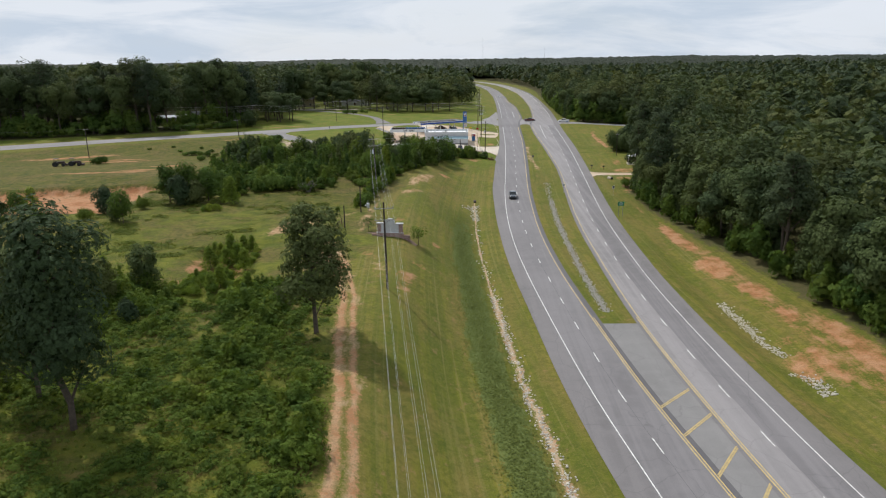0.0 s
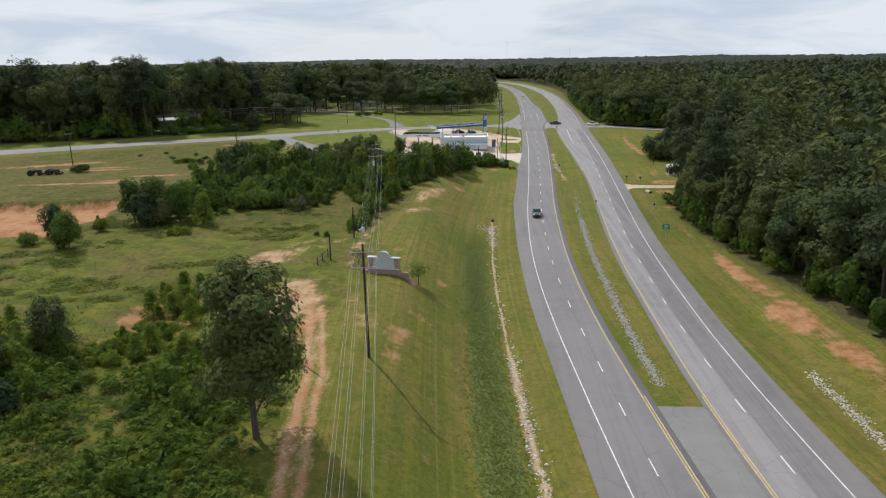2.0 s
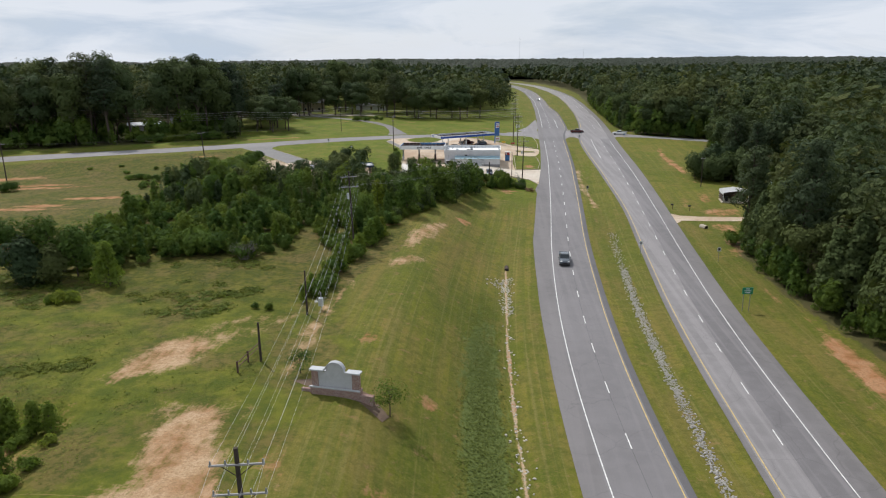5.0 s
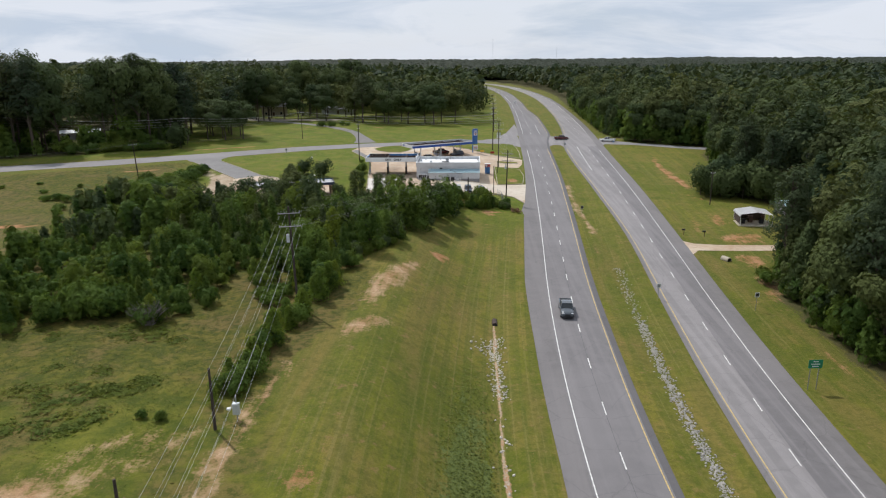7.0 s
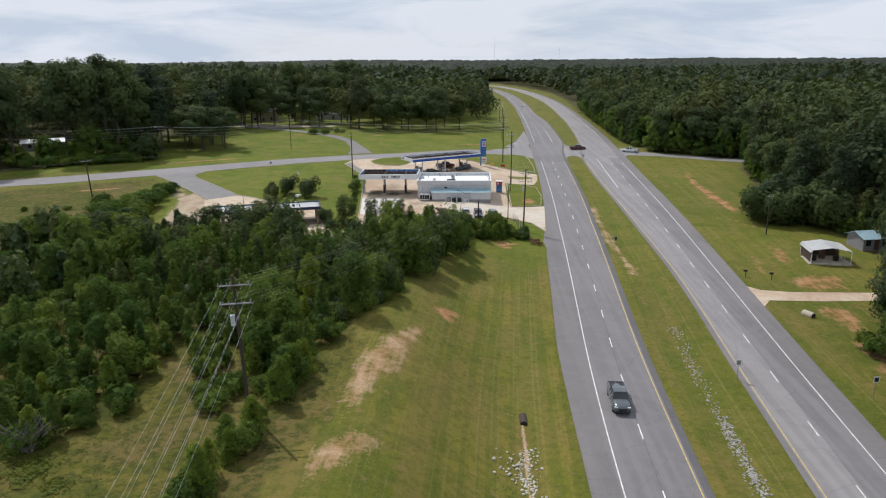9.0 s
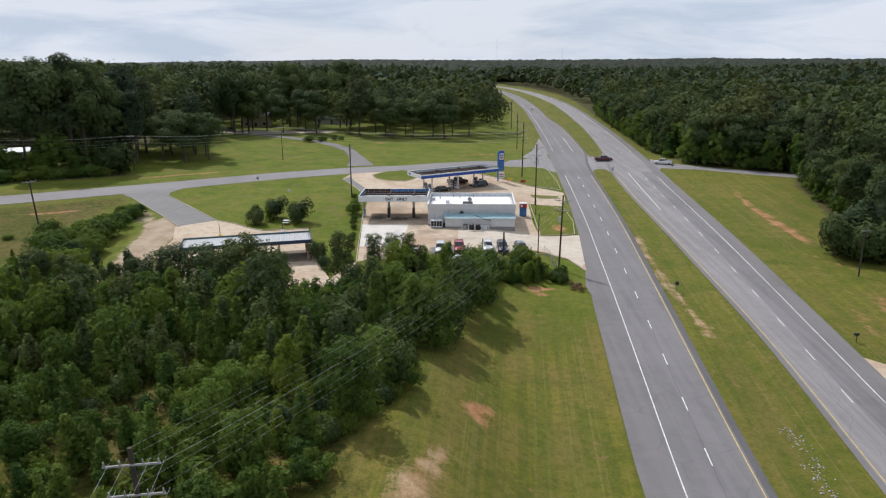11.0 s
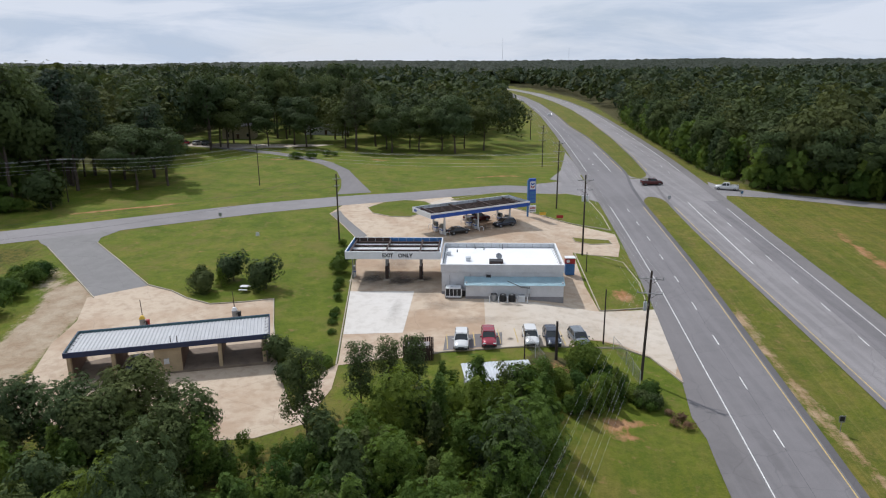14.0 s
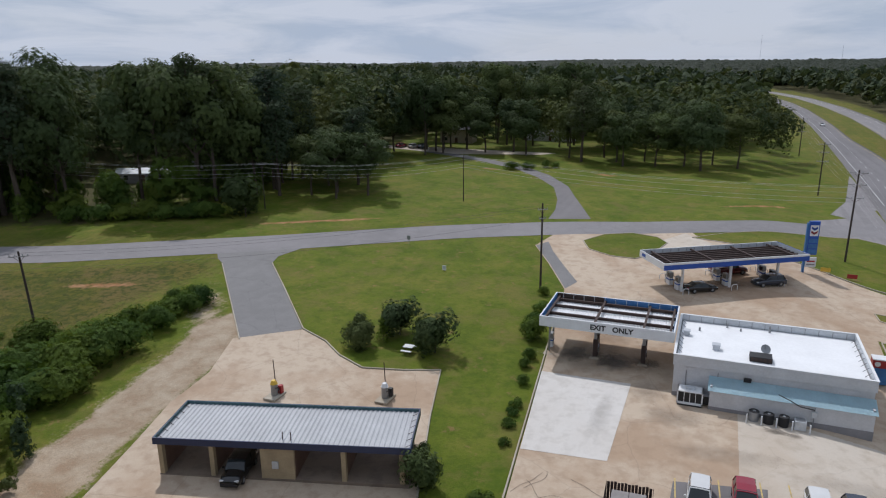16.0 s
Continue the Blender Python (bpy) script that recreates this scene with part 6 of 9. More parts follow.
def wooded(x, y):
    east = (x > east_edge(y) + np.where((y > 60) & (y < 520), 5.5, 0)) & ~((np.abs(y - np.interp(x, [40, 76, 150, 220], [368, 349, 315, 280])) < 6.5) & (x < 230) & (y > 250))
    west = (y > np.interp(x, WX, WY)) & (x < w_white(y) - np.interp(y, [450, 520, 620, 1200], [22, 24, 20, 20]))
    house = (np.hypot(x + 147, y - 346) < 18) | (np.hypot(x + 106, y - 458) < 13) | (np.hypot(x + 76, y - 480) < 14) | (np.hypot(x + 118, y - 436) < 10)
    return (east | west | (x < -235)) & ~house & (x < 0.78 * (y + 40) + 40) & (x > -1.55 * (y - 200) - 90)


def scatter(step, lo, hi, seed):
    rng = np.random.default_rng(seed)
    X, Y = np.meshgrid(np.arange(-1250, 1250, step), np.arange(0, 1400, step))
    X, Y = X + rng.uniform(-0.42, 0.42, X.shape) * step, Y + rng.uniform(-0.42, 0.42, X.shape) * step
    d = np.hypot(X, Y - 190)
    keep = wooded(X, Y) & (d > lo) & (d < hi)
    return X[keep], Y[keep], rng


# outer trees of the western woods
wx2, wy2, rng_t = scatter(8.6, 0, 420, 23)
near_w = (wx2 < -58) & (wx2 > -250) & (wy2 < np.interp(wx2, WX, WY) + 29) & (wy2 < 520)
for x, y in zip(wx2[near_w], wy2[near_w]):
    pine = rng_t.uniform() < (0.5 if x < -150 else 0.34)
    s = float(rng_t.uniform(0.80, 1.34)) * (1.0 + 0.08 * float(S(-100, -150, x)))
    tree_at("pine" if pine else "oak", float(x), float(y), s * (1.15 if pine else 1.1), s * (1.02 if pine else 1.32), label="tall dark tree at the edge of the western woods", group="edge of the western woods", rng=R)
fx, fy, rng_f = scatter(6.5, 0, 400, 21)
near_protos = [proto_cards("dome", 18, 6.0, 120, 2.1, 41), proto_cards("dome", 16.5, 5.4, 120, 2.05, 42), proto_cards("dome", 21, 4.8, 120, 1.9, 43), proto_cards("oval", 19, 5.0, 124, 2.0, 44)]
sky_protos = [proto_cards("dome", 19, 6.2, 480, 1.0, 61), proto_cards("dome", 21, 5.4, 470, 0.96, 62), proto_cards("oval", 21, 4.6, 520, 0.86, 63), proto_cards("oval", 18, 5.4, 500, 0.9, 64)]
s = rng_f.uniform(0.66, 1.22, len(fx))
tall = (fx < -60) & (fy < 520)
back = np.interp(fx, WX, WY)
zs = s * rng_f.uniform(0.92, 1.08, len(fx)) * np.where(tall, 1.16 + 0.06 * S(-140, -185, fx), 1.0)
s = np.where(tall, np.clip(s, 0.72, 1.05) * 1.2, s)
keep = (~tall | (rng_f.uniform(0, 1, len(fx)) < 0.7)) & ~(tall & (fx > -250) & (fy < back + 29))
fx, fy, s, zs, tall, back = (v[keep] for v in (fx, fy, s, zs, tall, back))
front = (tall & (fy < back + 95)) | ((fx > 0) & (fx < east_edge(fy) + 30) & (fy < 540))
kind = rng_f.choice(4, len(fx), p=[0.40, 0.34, 0.09, 0.17])
every = list(zip(fx, fy, s, zs, kind))
stuff_of("woods", [r for r, f in zip(every, front) if not f], near_protos, "leaf_far", "mixed woods of dark green trees", "woods", 51)
stuff_of("woods_edge", [r for r, f in zip(every, front) if f] + [(x, y, 1.05, 1.0, k % 4) for k, (x, y) in enumerate(grove) if y > 444], sky_protos, "leaf_edge", "outer trees of the woods, tall and dark green", "woods", 53)
fx, fy, rng_f = scatter(12.5, 400, 1120, 22)
far_protos = [proto_cards("dome", 18, 8.0, 17, 5.9, 45), proto_cards("dome", 17, 7.4, 17, 5.7, 46), proto_cards("pine", 21, 6.4, 17, 5.2, 47)]
s = rng_f.uniform(0.75, 1.15, len(fx))
stuff_of("distant_woods", list(zip(fx, fy, s, s * rng_f.uniform(0.85, 1.15, len(fx)), rng_f.choice(3, len(fx)))), far_protos, "leaf_distant", "distant woods of dark green trees", "woods", 52)
# the wooded horizon; its dark colour holds the shade between crowns
rr = 1050 * 1.0235 ** np.arange(0, 62)
aa = np.radians(np.linspace(-66, 47, 620))
RR, AA = np.meshgrid(rr, aa)
rng_h = np.random.default_rng(9)
RR = RR * (1 + rng_h.uniform(-0.008, 0.008, RR.shape))
HX, HY = RR * np.sin(AA), 190 + RR * np.cos(AA)
HZ = land(HX, HY) + 12.5 + rng_h.uniform(-6.0, 5.0, HX.shape) + 3 * np.sin(AA * 90 + RR / 90) * np.sin(RR / 60)
HZ = np.where((RR < 1260) & (np.abs(HX - (w_white(HY) + e_white(HY)) / 2) < 34), land(HX, HY) - 4, HZ)
i = np.arange(HX.size).reshape(HX.shape)
q = np.stack([i[:-1, :-1], i[:-1, 1:], i[1:, 1:], i[1:, :-1]], -1).reshape(-1, 4)
tagged(new("wooded_horizon", arrays_mesh("wooded_horizon", np.stack([HX, HY, HZ], -1).reshape(-1, 3), q, "leaf_horizon_shaded")), "unbroken woods reaching to the horizon", "woods", kind="stuff")

# rough growth of the west field
rng_w = np.random.default_rng(13)
n = 70000
wx_, wy_ = rng_w.uniform(-112, -12, n), rng_w.uniform(22, 232, n)
bare = np.zeros(n)
for a in ((-29, 114, 5, 6, 20), (-31, 104, 4.5, 4, 0), (-23, 103, 2, 8, -5), (-22, 96, 1.5, 5, 0), (-101, 163, 15, 13, 10), (-92, 172, 7, 5, 20), (-36.5, 132, 5, 4, 35)):
    bare = np.maximum(bare, blob(wx_, wy_, *a))
bare = np.maximum(bare, band(wx_, wy_, [(-13, 43), (-16, 67), (-18, 85), (-22, 100), (-23, 120), (-23, 140), (-22, 158)], 1.6))
keep = (bare < rng_w.uniform(0.1, 0.5, n)) & (wx_ < np.where(wy_ < 95, track_x(wy_) - 1.3, -20)) & (wx_ > -0.8 * wy_ - 22)
wx_, wy_ = wx_[keep], wy_[keep]
rank = np.array([noise.noise(Vector((a / 11, b / 11, 0.7))) for a, b in zip(wx_, wy_)])
keep = (rank + 0.5 * (1 - S(75, 110, wy_)) > rng_w.uniform(-0.05, 0.45, len(rank))) & (wy_ < 118 + 20 * rng_w.uniform(-1, 1, len(rank)))
wx_, wy_, rank = wx_[keep], wy_[keep], rank[keep]
high = 0.12 + 0.6 * np.clip(rank, 0, 1) + 1.1 * (1 - S(60, 100, wy_)) * np.clip(rank + 0.5, 0, 1)
P = np.stack([wx_, wy_, land(wx_, wy_) + high * rng_w.uniform(0.1, 1.0, len(wx_))], -1)
N = unit(rng_w, len(P)) + np.array([0, 0, 0.9])
tagged(new("field_weeds", card_mesh("field_weeds", leaf_cards(P, N, rng_w.uniform(0.22, 0.5, len(P)) * (0.8 + 0.5 * high), rng_w), "leaf_weed")), "rank weeds and vines over the rough field", "weeds", kind="stuff")
# tall grass over the field
n = 130000
tx, ty = rng_w.uniform(-112, -19, n), rng_w.uniform(84, 236, n)
bare = np.zeros(n)
for a in ((-29, 114, 5, 6, 20), (-27.5, 111, 4.2, 5, 20), (-24.5, 117, 2.2, 5, -18), (-31, 104, 4.5, 4, 0), (-23, 103, 2, 8, -5), (-104, 159, 18, 11, 6), (-93, 166, 9, 7, 20), (-36.8, 131, 4.4, 7.5, -25), (-47.5, 106, 1.2, 5, 10), (-45, 99, 1.3, 3.4, -20)):
    bare = np.maximum(bare, blob(tx, ty, *a))
bare = np.maximum(bare, band(tx, ty, [(-22, 95), (-23, 120), (-23, 140), (-22, 158)], 1.4))
rank = np.array([noise.noise(Vector((a / 7, b / 7, 8.1))) + 0.6 * noise.noise(Vector((a / 2.2, b / 2.2, 2.2))) for a, b in zip(tx, ty)])
keep = (bare < 0.3) & (tx < np.interp(ty, [84, 120, 150, 180, 200], [-21, -24.5, -27, -26, -22])) & (tx > -0.8 * ty - 22) & (rank > rng_w.uniform(-0.55, 0.35, n)) & ~in_poly(tx, ty, BELT) & (ty < 196)
tx, ty, rank = tx[keep], ty[keep], rank[keep]
n = len(tx)
th = (0.03 + 0.20 * np.clip(rank + 0.2, 0, 1.2) + 0.35 * np.clip(rank - 0.25, 0, 0.8)) * rng_w.uniform(0.3, 1.3, n)
P = np.stack([tx, ty, land(tx, ty) + th], -1)
N = unit(rng_w, n) * 0.45 + np.array([0, 0, 1.0])
tagged(new("tall_grass", card_mesh("tall_grass", leaf_cards(P, N, rng_w.uniform(0.14, 0.36, n), rng_w, 0.3), "blades")), "tall rough grass going to seed", "grass", kind="stuff")
vx, vy = np.random.default_rng(14).uniform(-80, -12, 3500), np.random.default_rng(15).uniform(24, 96, 3500)
keep = (vx > -0.8 * vy - 20) & (vx < track_x(vy) - 2.4) & (np.hypot(vx + 21, vy - 75) > 1.5)
rank = np.array([noise.noise(Vector((a / 8, b / 8, 5.7))) + 0.5 * noise.noise(Vector((a / 3, b / 3, 1.7))) for a, b in zip(vx, vy)])
keep &= rank > -0.62 + 0.7 * S(80, 97, vy)
scrub_protos = [proto_cards("shrub", 4.0, 2.6, 112, 0.70, 71), proto_cards("shrub", 3.2, 2.8, 112, 0.70, 72), proto_cards("young", 5.2, 2.2, 110, 0.64, 73)]
stuff_of("scrub", [(a, b, 0.50 + 0.40 * max(-0.5, r), 0.26 + 0.62 * max(-0.3, r), k) for a, b, r, k in zip(vx[keep], vy[keep], rank[keep], np.random.default_rng(16).choice(3, keep.sum(), p=[0.45, 0.4, 0.15]))], scrub_protos, "leaf_scrub",
         "low scrub smothered in green vines", "scrub", 17)
# mounds of rank weeds in the field
rng_m = np.random.default_rng(91)
mx, my = rng_m.uniform(-84, -34, 1700), rng_m.uniform(98, 176, 1700)
rank = np.array([noise.noise(Vector((a / 12, b / 5, 4.4))) + 0.7 * noise.noise(Vector((a / 3.5, b / 2.5, 6.1))) for a, b in zip(mx, my)])
lushness = np.interp(mx, [-80, -55, -38, -27], [0.35, 0.2, -0.05, -0.25])
bare = np.maximum(blob(mx, my, -36.5, 132, 5, 3.4, 35), np.maximum(blob(mx, my, -29, 113, 6, 7, 15), pit(mx, my)))
keep = (rank + lushness > 0.28 + 0.3 * S(156, 140, my)) & (bare < 0.1) & (gully(mx, my) < 0.3) & ~in_poly(mx, my, BELT)
weed_protos = [proto_cards("shrub", 2.0, 2.4, 44, 0.85, 94), proto_cards("shrub", 1.7, 2.6, 44, 0.9, 95)]
stuff_of("weed_mounds", [(a, b, 0.30 + 0.45 * min(max(r, 0), 0.9), 0.06 + 0.17 * min(max(r, 0), 0.9), int(k)) for a, b, r, k in zip(mx[keep], my[keep], rank[keep] + 0.4 * lushness[keep], rng_m.integers(0, 2, 1700)[keep])], weed_protos, "leaf_weed", "mounds of tall green weeds in the field", "weeds", 92)
# creeping cover on the ditch bank
ry = rng_w.uniform(34, 178, 26000)
ry = ry[rng_w.uniform(0, 1, 26000) > S(135, 178, ry)]
n = len(ry)
rx = ditch_x(ry) - 3.6 + rng_w.normal(size=n) * 1.5
P = np.stack([rx, ry, land(rx, ry) + rng_w.uniform(0.02, 0.14, n)], -1)
tagged(new("ground_cover", card_mesh("ground_cover", leaf_cards(P, unit(rng_w, n) * 0.4 + np.array([0, 0, 1.0]), rng_w.uniform(0.14, 0.30, n), rng_w), "leaf_cover")), "broad-leaved creeping cover on the ditch bank", "ground cover", kind="stuff")


# ---- riprap ----
def riprap(name, rows, label, seed, material="rock_pale"):
    """Loose stones, each a small uneven lump: rows of x, y, size."""
    rng = np.random.default_rng(seed)
    bm = bmesh.new()
    bmesh.ops.create_icosphere(bm, subdivisions=1, radius=0.5)
    base = np.array([v.co[:] for v in bm.verts])
    tri = np.array([[v.index for v in f.verts] for f in bm.faces])
    bm.free()
    rows = np.array(rows)
    n = len(rows)
    V = base[None] * rng.uniform(0.7, 1.25, (n, len(base), 1)) * rng.uniform(0.65, 1.3, (n, 1, 3)) * rows[:, None, 2:3]
    a = rng.uniform(0, 6.28, (n, 1))
    x = V[..., 0] * np.cos(a) - V[..., 1] * np.sin(a) + rows[:, 0:1]
    y = V[..., 0] * np.sin(a) + V[..., 1] * np.cos(a) + rows[:, 1:2]
    z = V[..., 2] * 0.75 + land(rows[:, 0], rows[:, 1])[:, None] + rows[:, 2:3] * 0.14
    F = (tri[None] + (np.arange(n) * len(base))[:, None, None]).reshape(-1, 3)
    tagged(new(name, arrays_mesh(name, np.stack([x, y, z], -1).reshape(-1, 3), F, material)), label, "rocks", kind="stuff")


rng_r = np.random.default_rng(3)


def along(fn, y0, y1, per_m, spread_, big=0.34):
    y = rng_r.uniform(y0, y1, int((y1 - y0) * per_m))
    return [(float(fn(b)) + rng_r.normal() * spread_, b, big * rng_r.uniform(0.55, 1.3)) for b in y]


mid_fn = lambda y: (w_yel(y) + e_yel(y)) / 2 + np.interp(y, [98, 140, 170, 215], [-0.6, 0.2, 0.2, 0.4])
riprap("median_riprap", along(mid_fn, 99, 188, 30, 0.36, 0.24) + along(mid_fn, 188, 213, 9, 0.5, 0.23), "grey riprap stones along the median ditch", 1, "rock")
riprap("ditch_riprap", along(ditch_x, 40, 108, 15, 0.42, 0.27) + along(ditch_x, 163, 181, 20, 0.5, 0.28) + along(ditch_x, 108, 160, 2, 0.5) + along(lambda y: ditch_x(y) - 1.6, 175, 180, 8, 0.8), "pale riprap stones in the roadside ditch", 2)
riprap("verge_riprap", along(lambda y: np.interp(y, [84, 89, 94, 106], [41.6, 40.6, 40.7, 40.5]), 84, 106, 26, 0.40, 0.25) + along(lambda y: np.interp(y, [73, 77, 79.5], [41.9, 41.9, 40.4]), 73, 79.5, 26, 0.55, 0.27), "pale riprap stones on the eastern verge", 3)


# ---- forecourt buildings ----
def rows_part(name, rows, material, parent, label="", bevel=0.0):
    return part(name, boxes(*rows, bevel=bevel), material, parent, label)


def corrugated(x0, x1, y0, y1, z, pitch, h, material, name, parent, axis=0, slope=0.0):
    """A ribbed metal sheet; ribs run across the given axis; slope lifts it along y."""
    L = (x1 - x0) if axis == 0 else (y1 - y0)
    n = max(2, int(L / pitch))
    bm = bmesh.new()
    prev_ = None
    for i in range(n + 1):
        for f, dz in ((0.0, 0.0), (0.34, 0.0), (0.5, h), (0.84, h)):
            t = min(1.0, (i + f) / n)
            if axis == 0:
                x = x0 + (x1 - x0) * t
                a, b = bm.verts.new((x, y0, z + dz)), bm.verts.new((x, y1, z + dz + slope))
            else:
                y = y0 + (y1 - y0) * t
                a, b = bm.verts.new((x0, y, z + dz)), bm.verts.new((x1, y, z + dz))
            if prev_ and (a.co - prev_[0].co).length > 1e-5:
                bm.faces.new((prev_[0], a, b, prev_[1]))
            prev_ = (a, b)
            if i == n:
                break
    bmesh.ops.recalc_face_normals(bm, faces=bm.faces[:])
    return part(name, bm, material, parent)


def lettering(name, text, size, m, material, parent):
    """Flat raised letters in the built-in font, as a mesh."""
    cu = bpy.data.curves.new(name, "FONT")
    cu.body, cu.size, cu.extrude, cu.align_x, cu.align_y, cu.offset = text, size, 0.015, "CENTER", "CENTER", 0.028
    ob = bpy.data.objects.new(name, cu)
    scene.collection.objects.link(ob)
    me = bpy.data.meshes.new_from_object(ob)
    bpy.data.objects.remove(ob)
    me.materials.clear()
    me.materials.append(M[material])
    o = new(name, me)
    o.parent = parent
    o.matrix_basis = m
    return o


# shop with parapet and lean-to
sx, sy, sz = -17.8, 285.6, 4.0
store = thing("store", pose(sx, sy, sz), "white flat-roofed shop with a pale blue lean-to behind", "shop")
W_, D_, T_ = 17.9, 12.1, 4.9
rows_part("wall", [(0, 0, -1.4, W_, 0.25, 3.9)], "wall_white", store)
rows_part("wall", [(0, D_ - 0.25, -1.4, W_, D_, 3.9)], "wall_white", store)
rows_part("wall", [(0, 0.25, -1.4, 0.25, D_ - 0.25, 3.9)], "wall_white", store)
rows_part("wall", [(W_ - 0.25, 0.25, -1.4, W_, D_ - 0.25, 3.9)], "wall_white", store)
rows_part("skirting", [(-0.02, -0.025, -1.4, 3.6, 0, 0.75)], "wall_grey", store, "grey painted base")
rows_part("roof", [(0.2, 0.2, 4.05, W_ - 0.2, D_ - 0.2, 4.2)], "roof_white", store, "white membrane roof")
for r in ((-0.12, -0.12, 3.75, W_ + 0.12, 0.05, T_), (-0.12, D_ - 0.05, 3.75, W_ + 0.12, D_ + 0.12, T_), (-0.12, 0.05, 3.75, 0.05, D_ - 0.05, T_), (W_ - 0.05, 0.05, 3.75, W_ + 0.12, D_ - 0.05, T_)):
    rows_part("parapet", [r], "wall_white", store, bevel=0.02)
rows_part("parapet_back", [(0.05, D_ - 0.09, 4.2, W_ - 0.05, D_ - 0.055, T_ - 0.04)], "galv", store, "bare metal back of the parapet")
rows_part("parapet_back", [(W_ - 0.09, 0.06, 4.2, W_ - 0.055, D_ - 0.1, T_ - 0.04)], "galv", store)
rows_part("parapet_back", [(0.055, 0.06, 4.2, 0.09, D_ - 0.1, T_ - 0.04)], "galv", store)
for r in ((-0.16, -0.16, T_, W_ + 0.16, 0.09, T_ + 0.05), (-0.16, D_ - 0.09, T_, W_ + 0.16, D_ + 0.16, T_ + 0.05), (-0.16, 0.09, T_, 0.09, D_ - 0.09, T_ + 0.05), (W_ - 0.09, 0.09, T_, W_ + 0.16, D_ - 0.09, T_ + 0.05)):
    rows_part("coping", [r], "white", store)
for k in range(9):
    for xx, s_ in ((0.09, 1), (W_ - 0.09, -1)):
        part("brace", rod((xx, 1.0 + k * 1.25, T_ - 0.2), (xx + 0.5 * s_, 1.0 + k * 1.25, 4.22), 0.03), "steel", store)
for k in range(13):
    rows_part("parapet_post", [(0.8 + k * 1.35, D_ - 0.16, 4.2, 0.86 + k * 1.35, D_ - 0.1, T_ - 0.05)], "steel", store)
for r in ((4.2, -0.12, 0.9, 4.28, -0.03, 3.5), (1.2, -0.1, 1.0, 1.27, -0.03, 3.3)):
    rows_part("pipe_run", [r], "wall_grey", store)
rows_part("rear_door", [(0.9, -0.04, -0.1, 1.9, 0.02, 2.0)], "wall_white", store)
rows_part("front_glazing", [(2.0, D_ + 0.01, 0.3, 16, D_ + 0.05, 2.9)], "glass", store)
# lean-to
rows_part("annex_wall", [(3.6, -1.85, -1.4, W_ - 0.1, -1.65, 2.35)], "wall_white", store)
rows_part("annex_wall", [(3.6, -1.65, -1.4, 3.8, 0, 2.7)], "wall_white", store)
rows_part("annex_wall", [(W_ - 0.3, -1.65, -1.4, W_ - 0.1, 0, 2.7)], "wall_white", store)
bm = bmesh.new()
box(bm, 3.57, -1.885, -1.4, W_ - 0.07, -1.852, 0.62)
part("annex_base", bm, "wall_grey", store, "grey painted base")
bm = bmesh.new()
v = [bm.verts.new(c) for c in ((3.4, -2.1, 2.36), (W_ + 0.1, -2.1, 2.36), (W_ + 0.1, -0.13, 3.1), (3.4, -0.13, 3.1))]
f = bm.faces.new(v)
bmesh.ops.solidify(bm, geom=[f], thickness=-0.06)
part("annex_roof", bm, "pale_blue", store, "pale blue ribbed metal lean-to roof")
for k in range(30):
    x = 3.6 + k * 0.49
    part("roof_rib", rod((x, -2.09, 2.40), (x, -0.15, 3.14), 0.018, seg=4), "pale_blue", store)
rows_part("drain_box", [(6.6, -0.45, 3.06, 7.3, -0.13, 3.42)], "black", store)
# roof gear
rows_part("roof_unit", [(7.1, 2.3, 4.2, 9.2, 3.7, 4.75)], "black", store, "dark packaged air-conditioning unit", 0.04)
for k in range(5):
    rows_part("unit_fin", [(7.2 + k * 0.4, 2.26, 4.3, 7.5 + k * 0.4, 2.3, 4.68)], "steel_dark", store)
part("dish_mast", rod((8.6, 4.0, 4.2), (8.5, 4.0, 5.6), 0.04), "steel", store)
bm = bmesh.new()
bmesh.ops.create_uvsphere(bm, u_segments=14, v_segments=6, radius=0.5, matrix=pose(8.6, 3.9, 5.1, 55, 0, 20) @ Matrix.Diagonal((1, 1, 0.22, 1)))
bmesh.ops.delete(bm, geom=[q for q in bm.verts if (pose(8.6, 3.9, 5.1, 55, 0, 20).inverted() @ q.co).z > 0.02], context="VERTS")
part("dish", bm, "steel", store)
for x, y, s_ in ((3.9, 4.4, 0.35), (0.8, 7.5, 0.32)):
    rows_part("roof_vent", [(x - s_, y - s_, 4.2, x + s_, y + s_, 4.65), (x - s_ * 1.2, y - s_ * 1.2, 4.65, x + s_ * 1.2, y + s_ * 1.2, 4.8)], "galv", store, bevel=0.03)
for x, y, h_ in ((5.0, 11.2, 0.5), (9.4, 11.2, 0.8), (6.4, 10.6, 0.3), (2.1, 9.2, 0.4)):
    part("roof_pipe", rod((x, y, 4.2), (x, y, 4.2 + h_), 0.12, 0.1), "steel", store)
# plant behind the shop
for k, (x, y) in enumerate(((-10.1, 283.1), (-8.8, 282.95), (-7.5, 282.9))):
    z = lz(x, y) + 0.045
    u = thing("air_conditioner", pose(x, y, z), "round grey air-conditioning condenser on the ground", "air conditioner", "condensers behind the shop")
    part("casing", rod((0, 0, 0), (0, 0, 0.95), 0.46, 0.46, 18), "steel" if k == 0 else "black", u)
    part("grille", rod((0, 0, 0.95), (0, 0, 1.0), 0.48, 0.44, 18), "black", u)
    part("fan_guard", rod((0, 0, 1.0), (0, 0, 1.03), 0.16, 0.12, 12), "steel", u)
z = lz(-6.1, 283) + 0.045
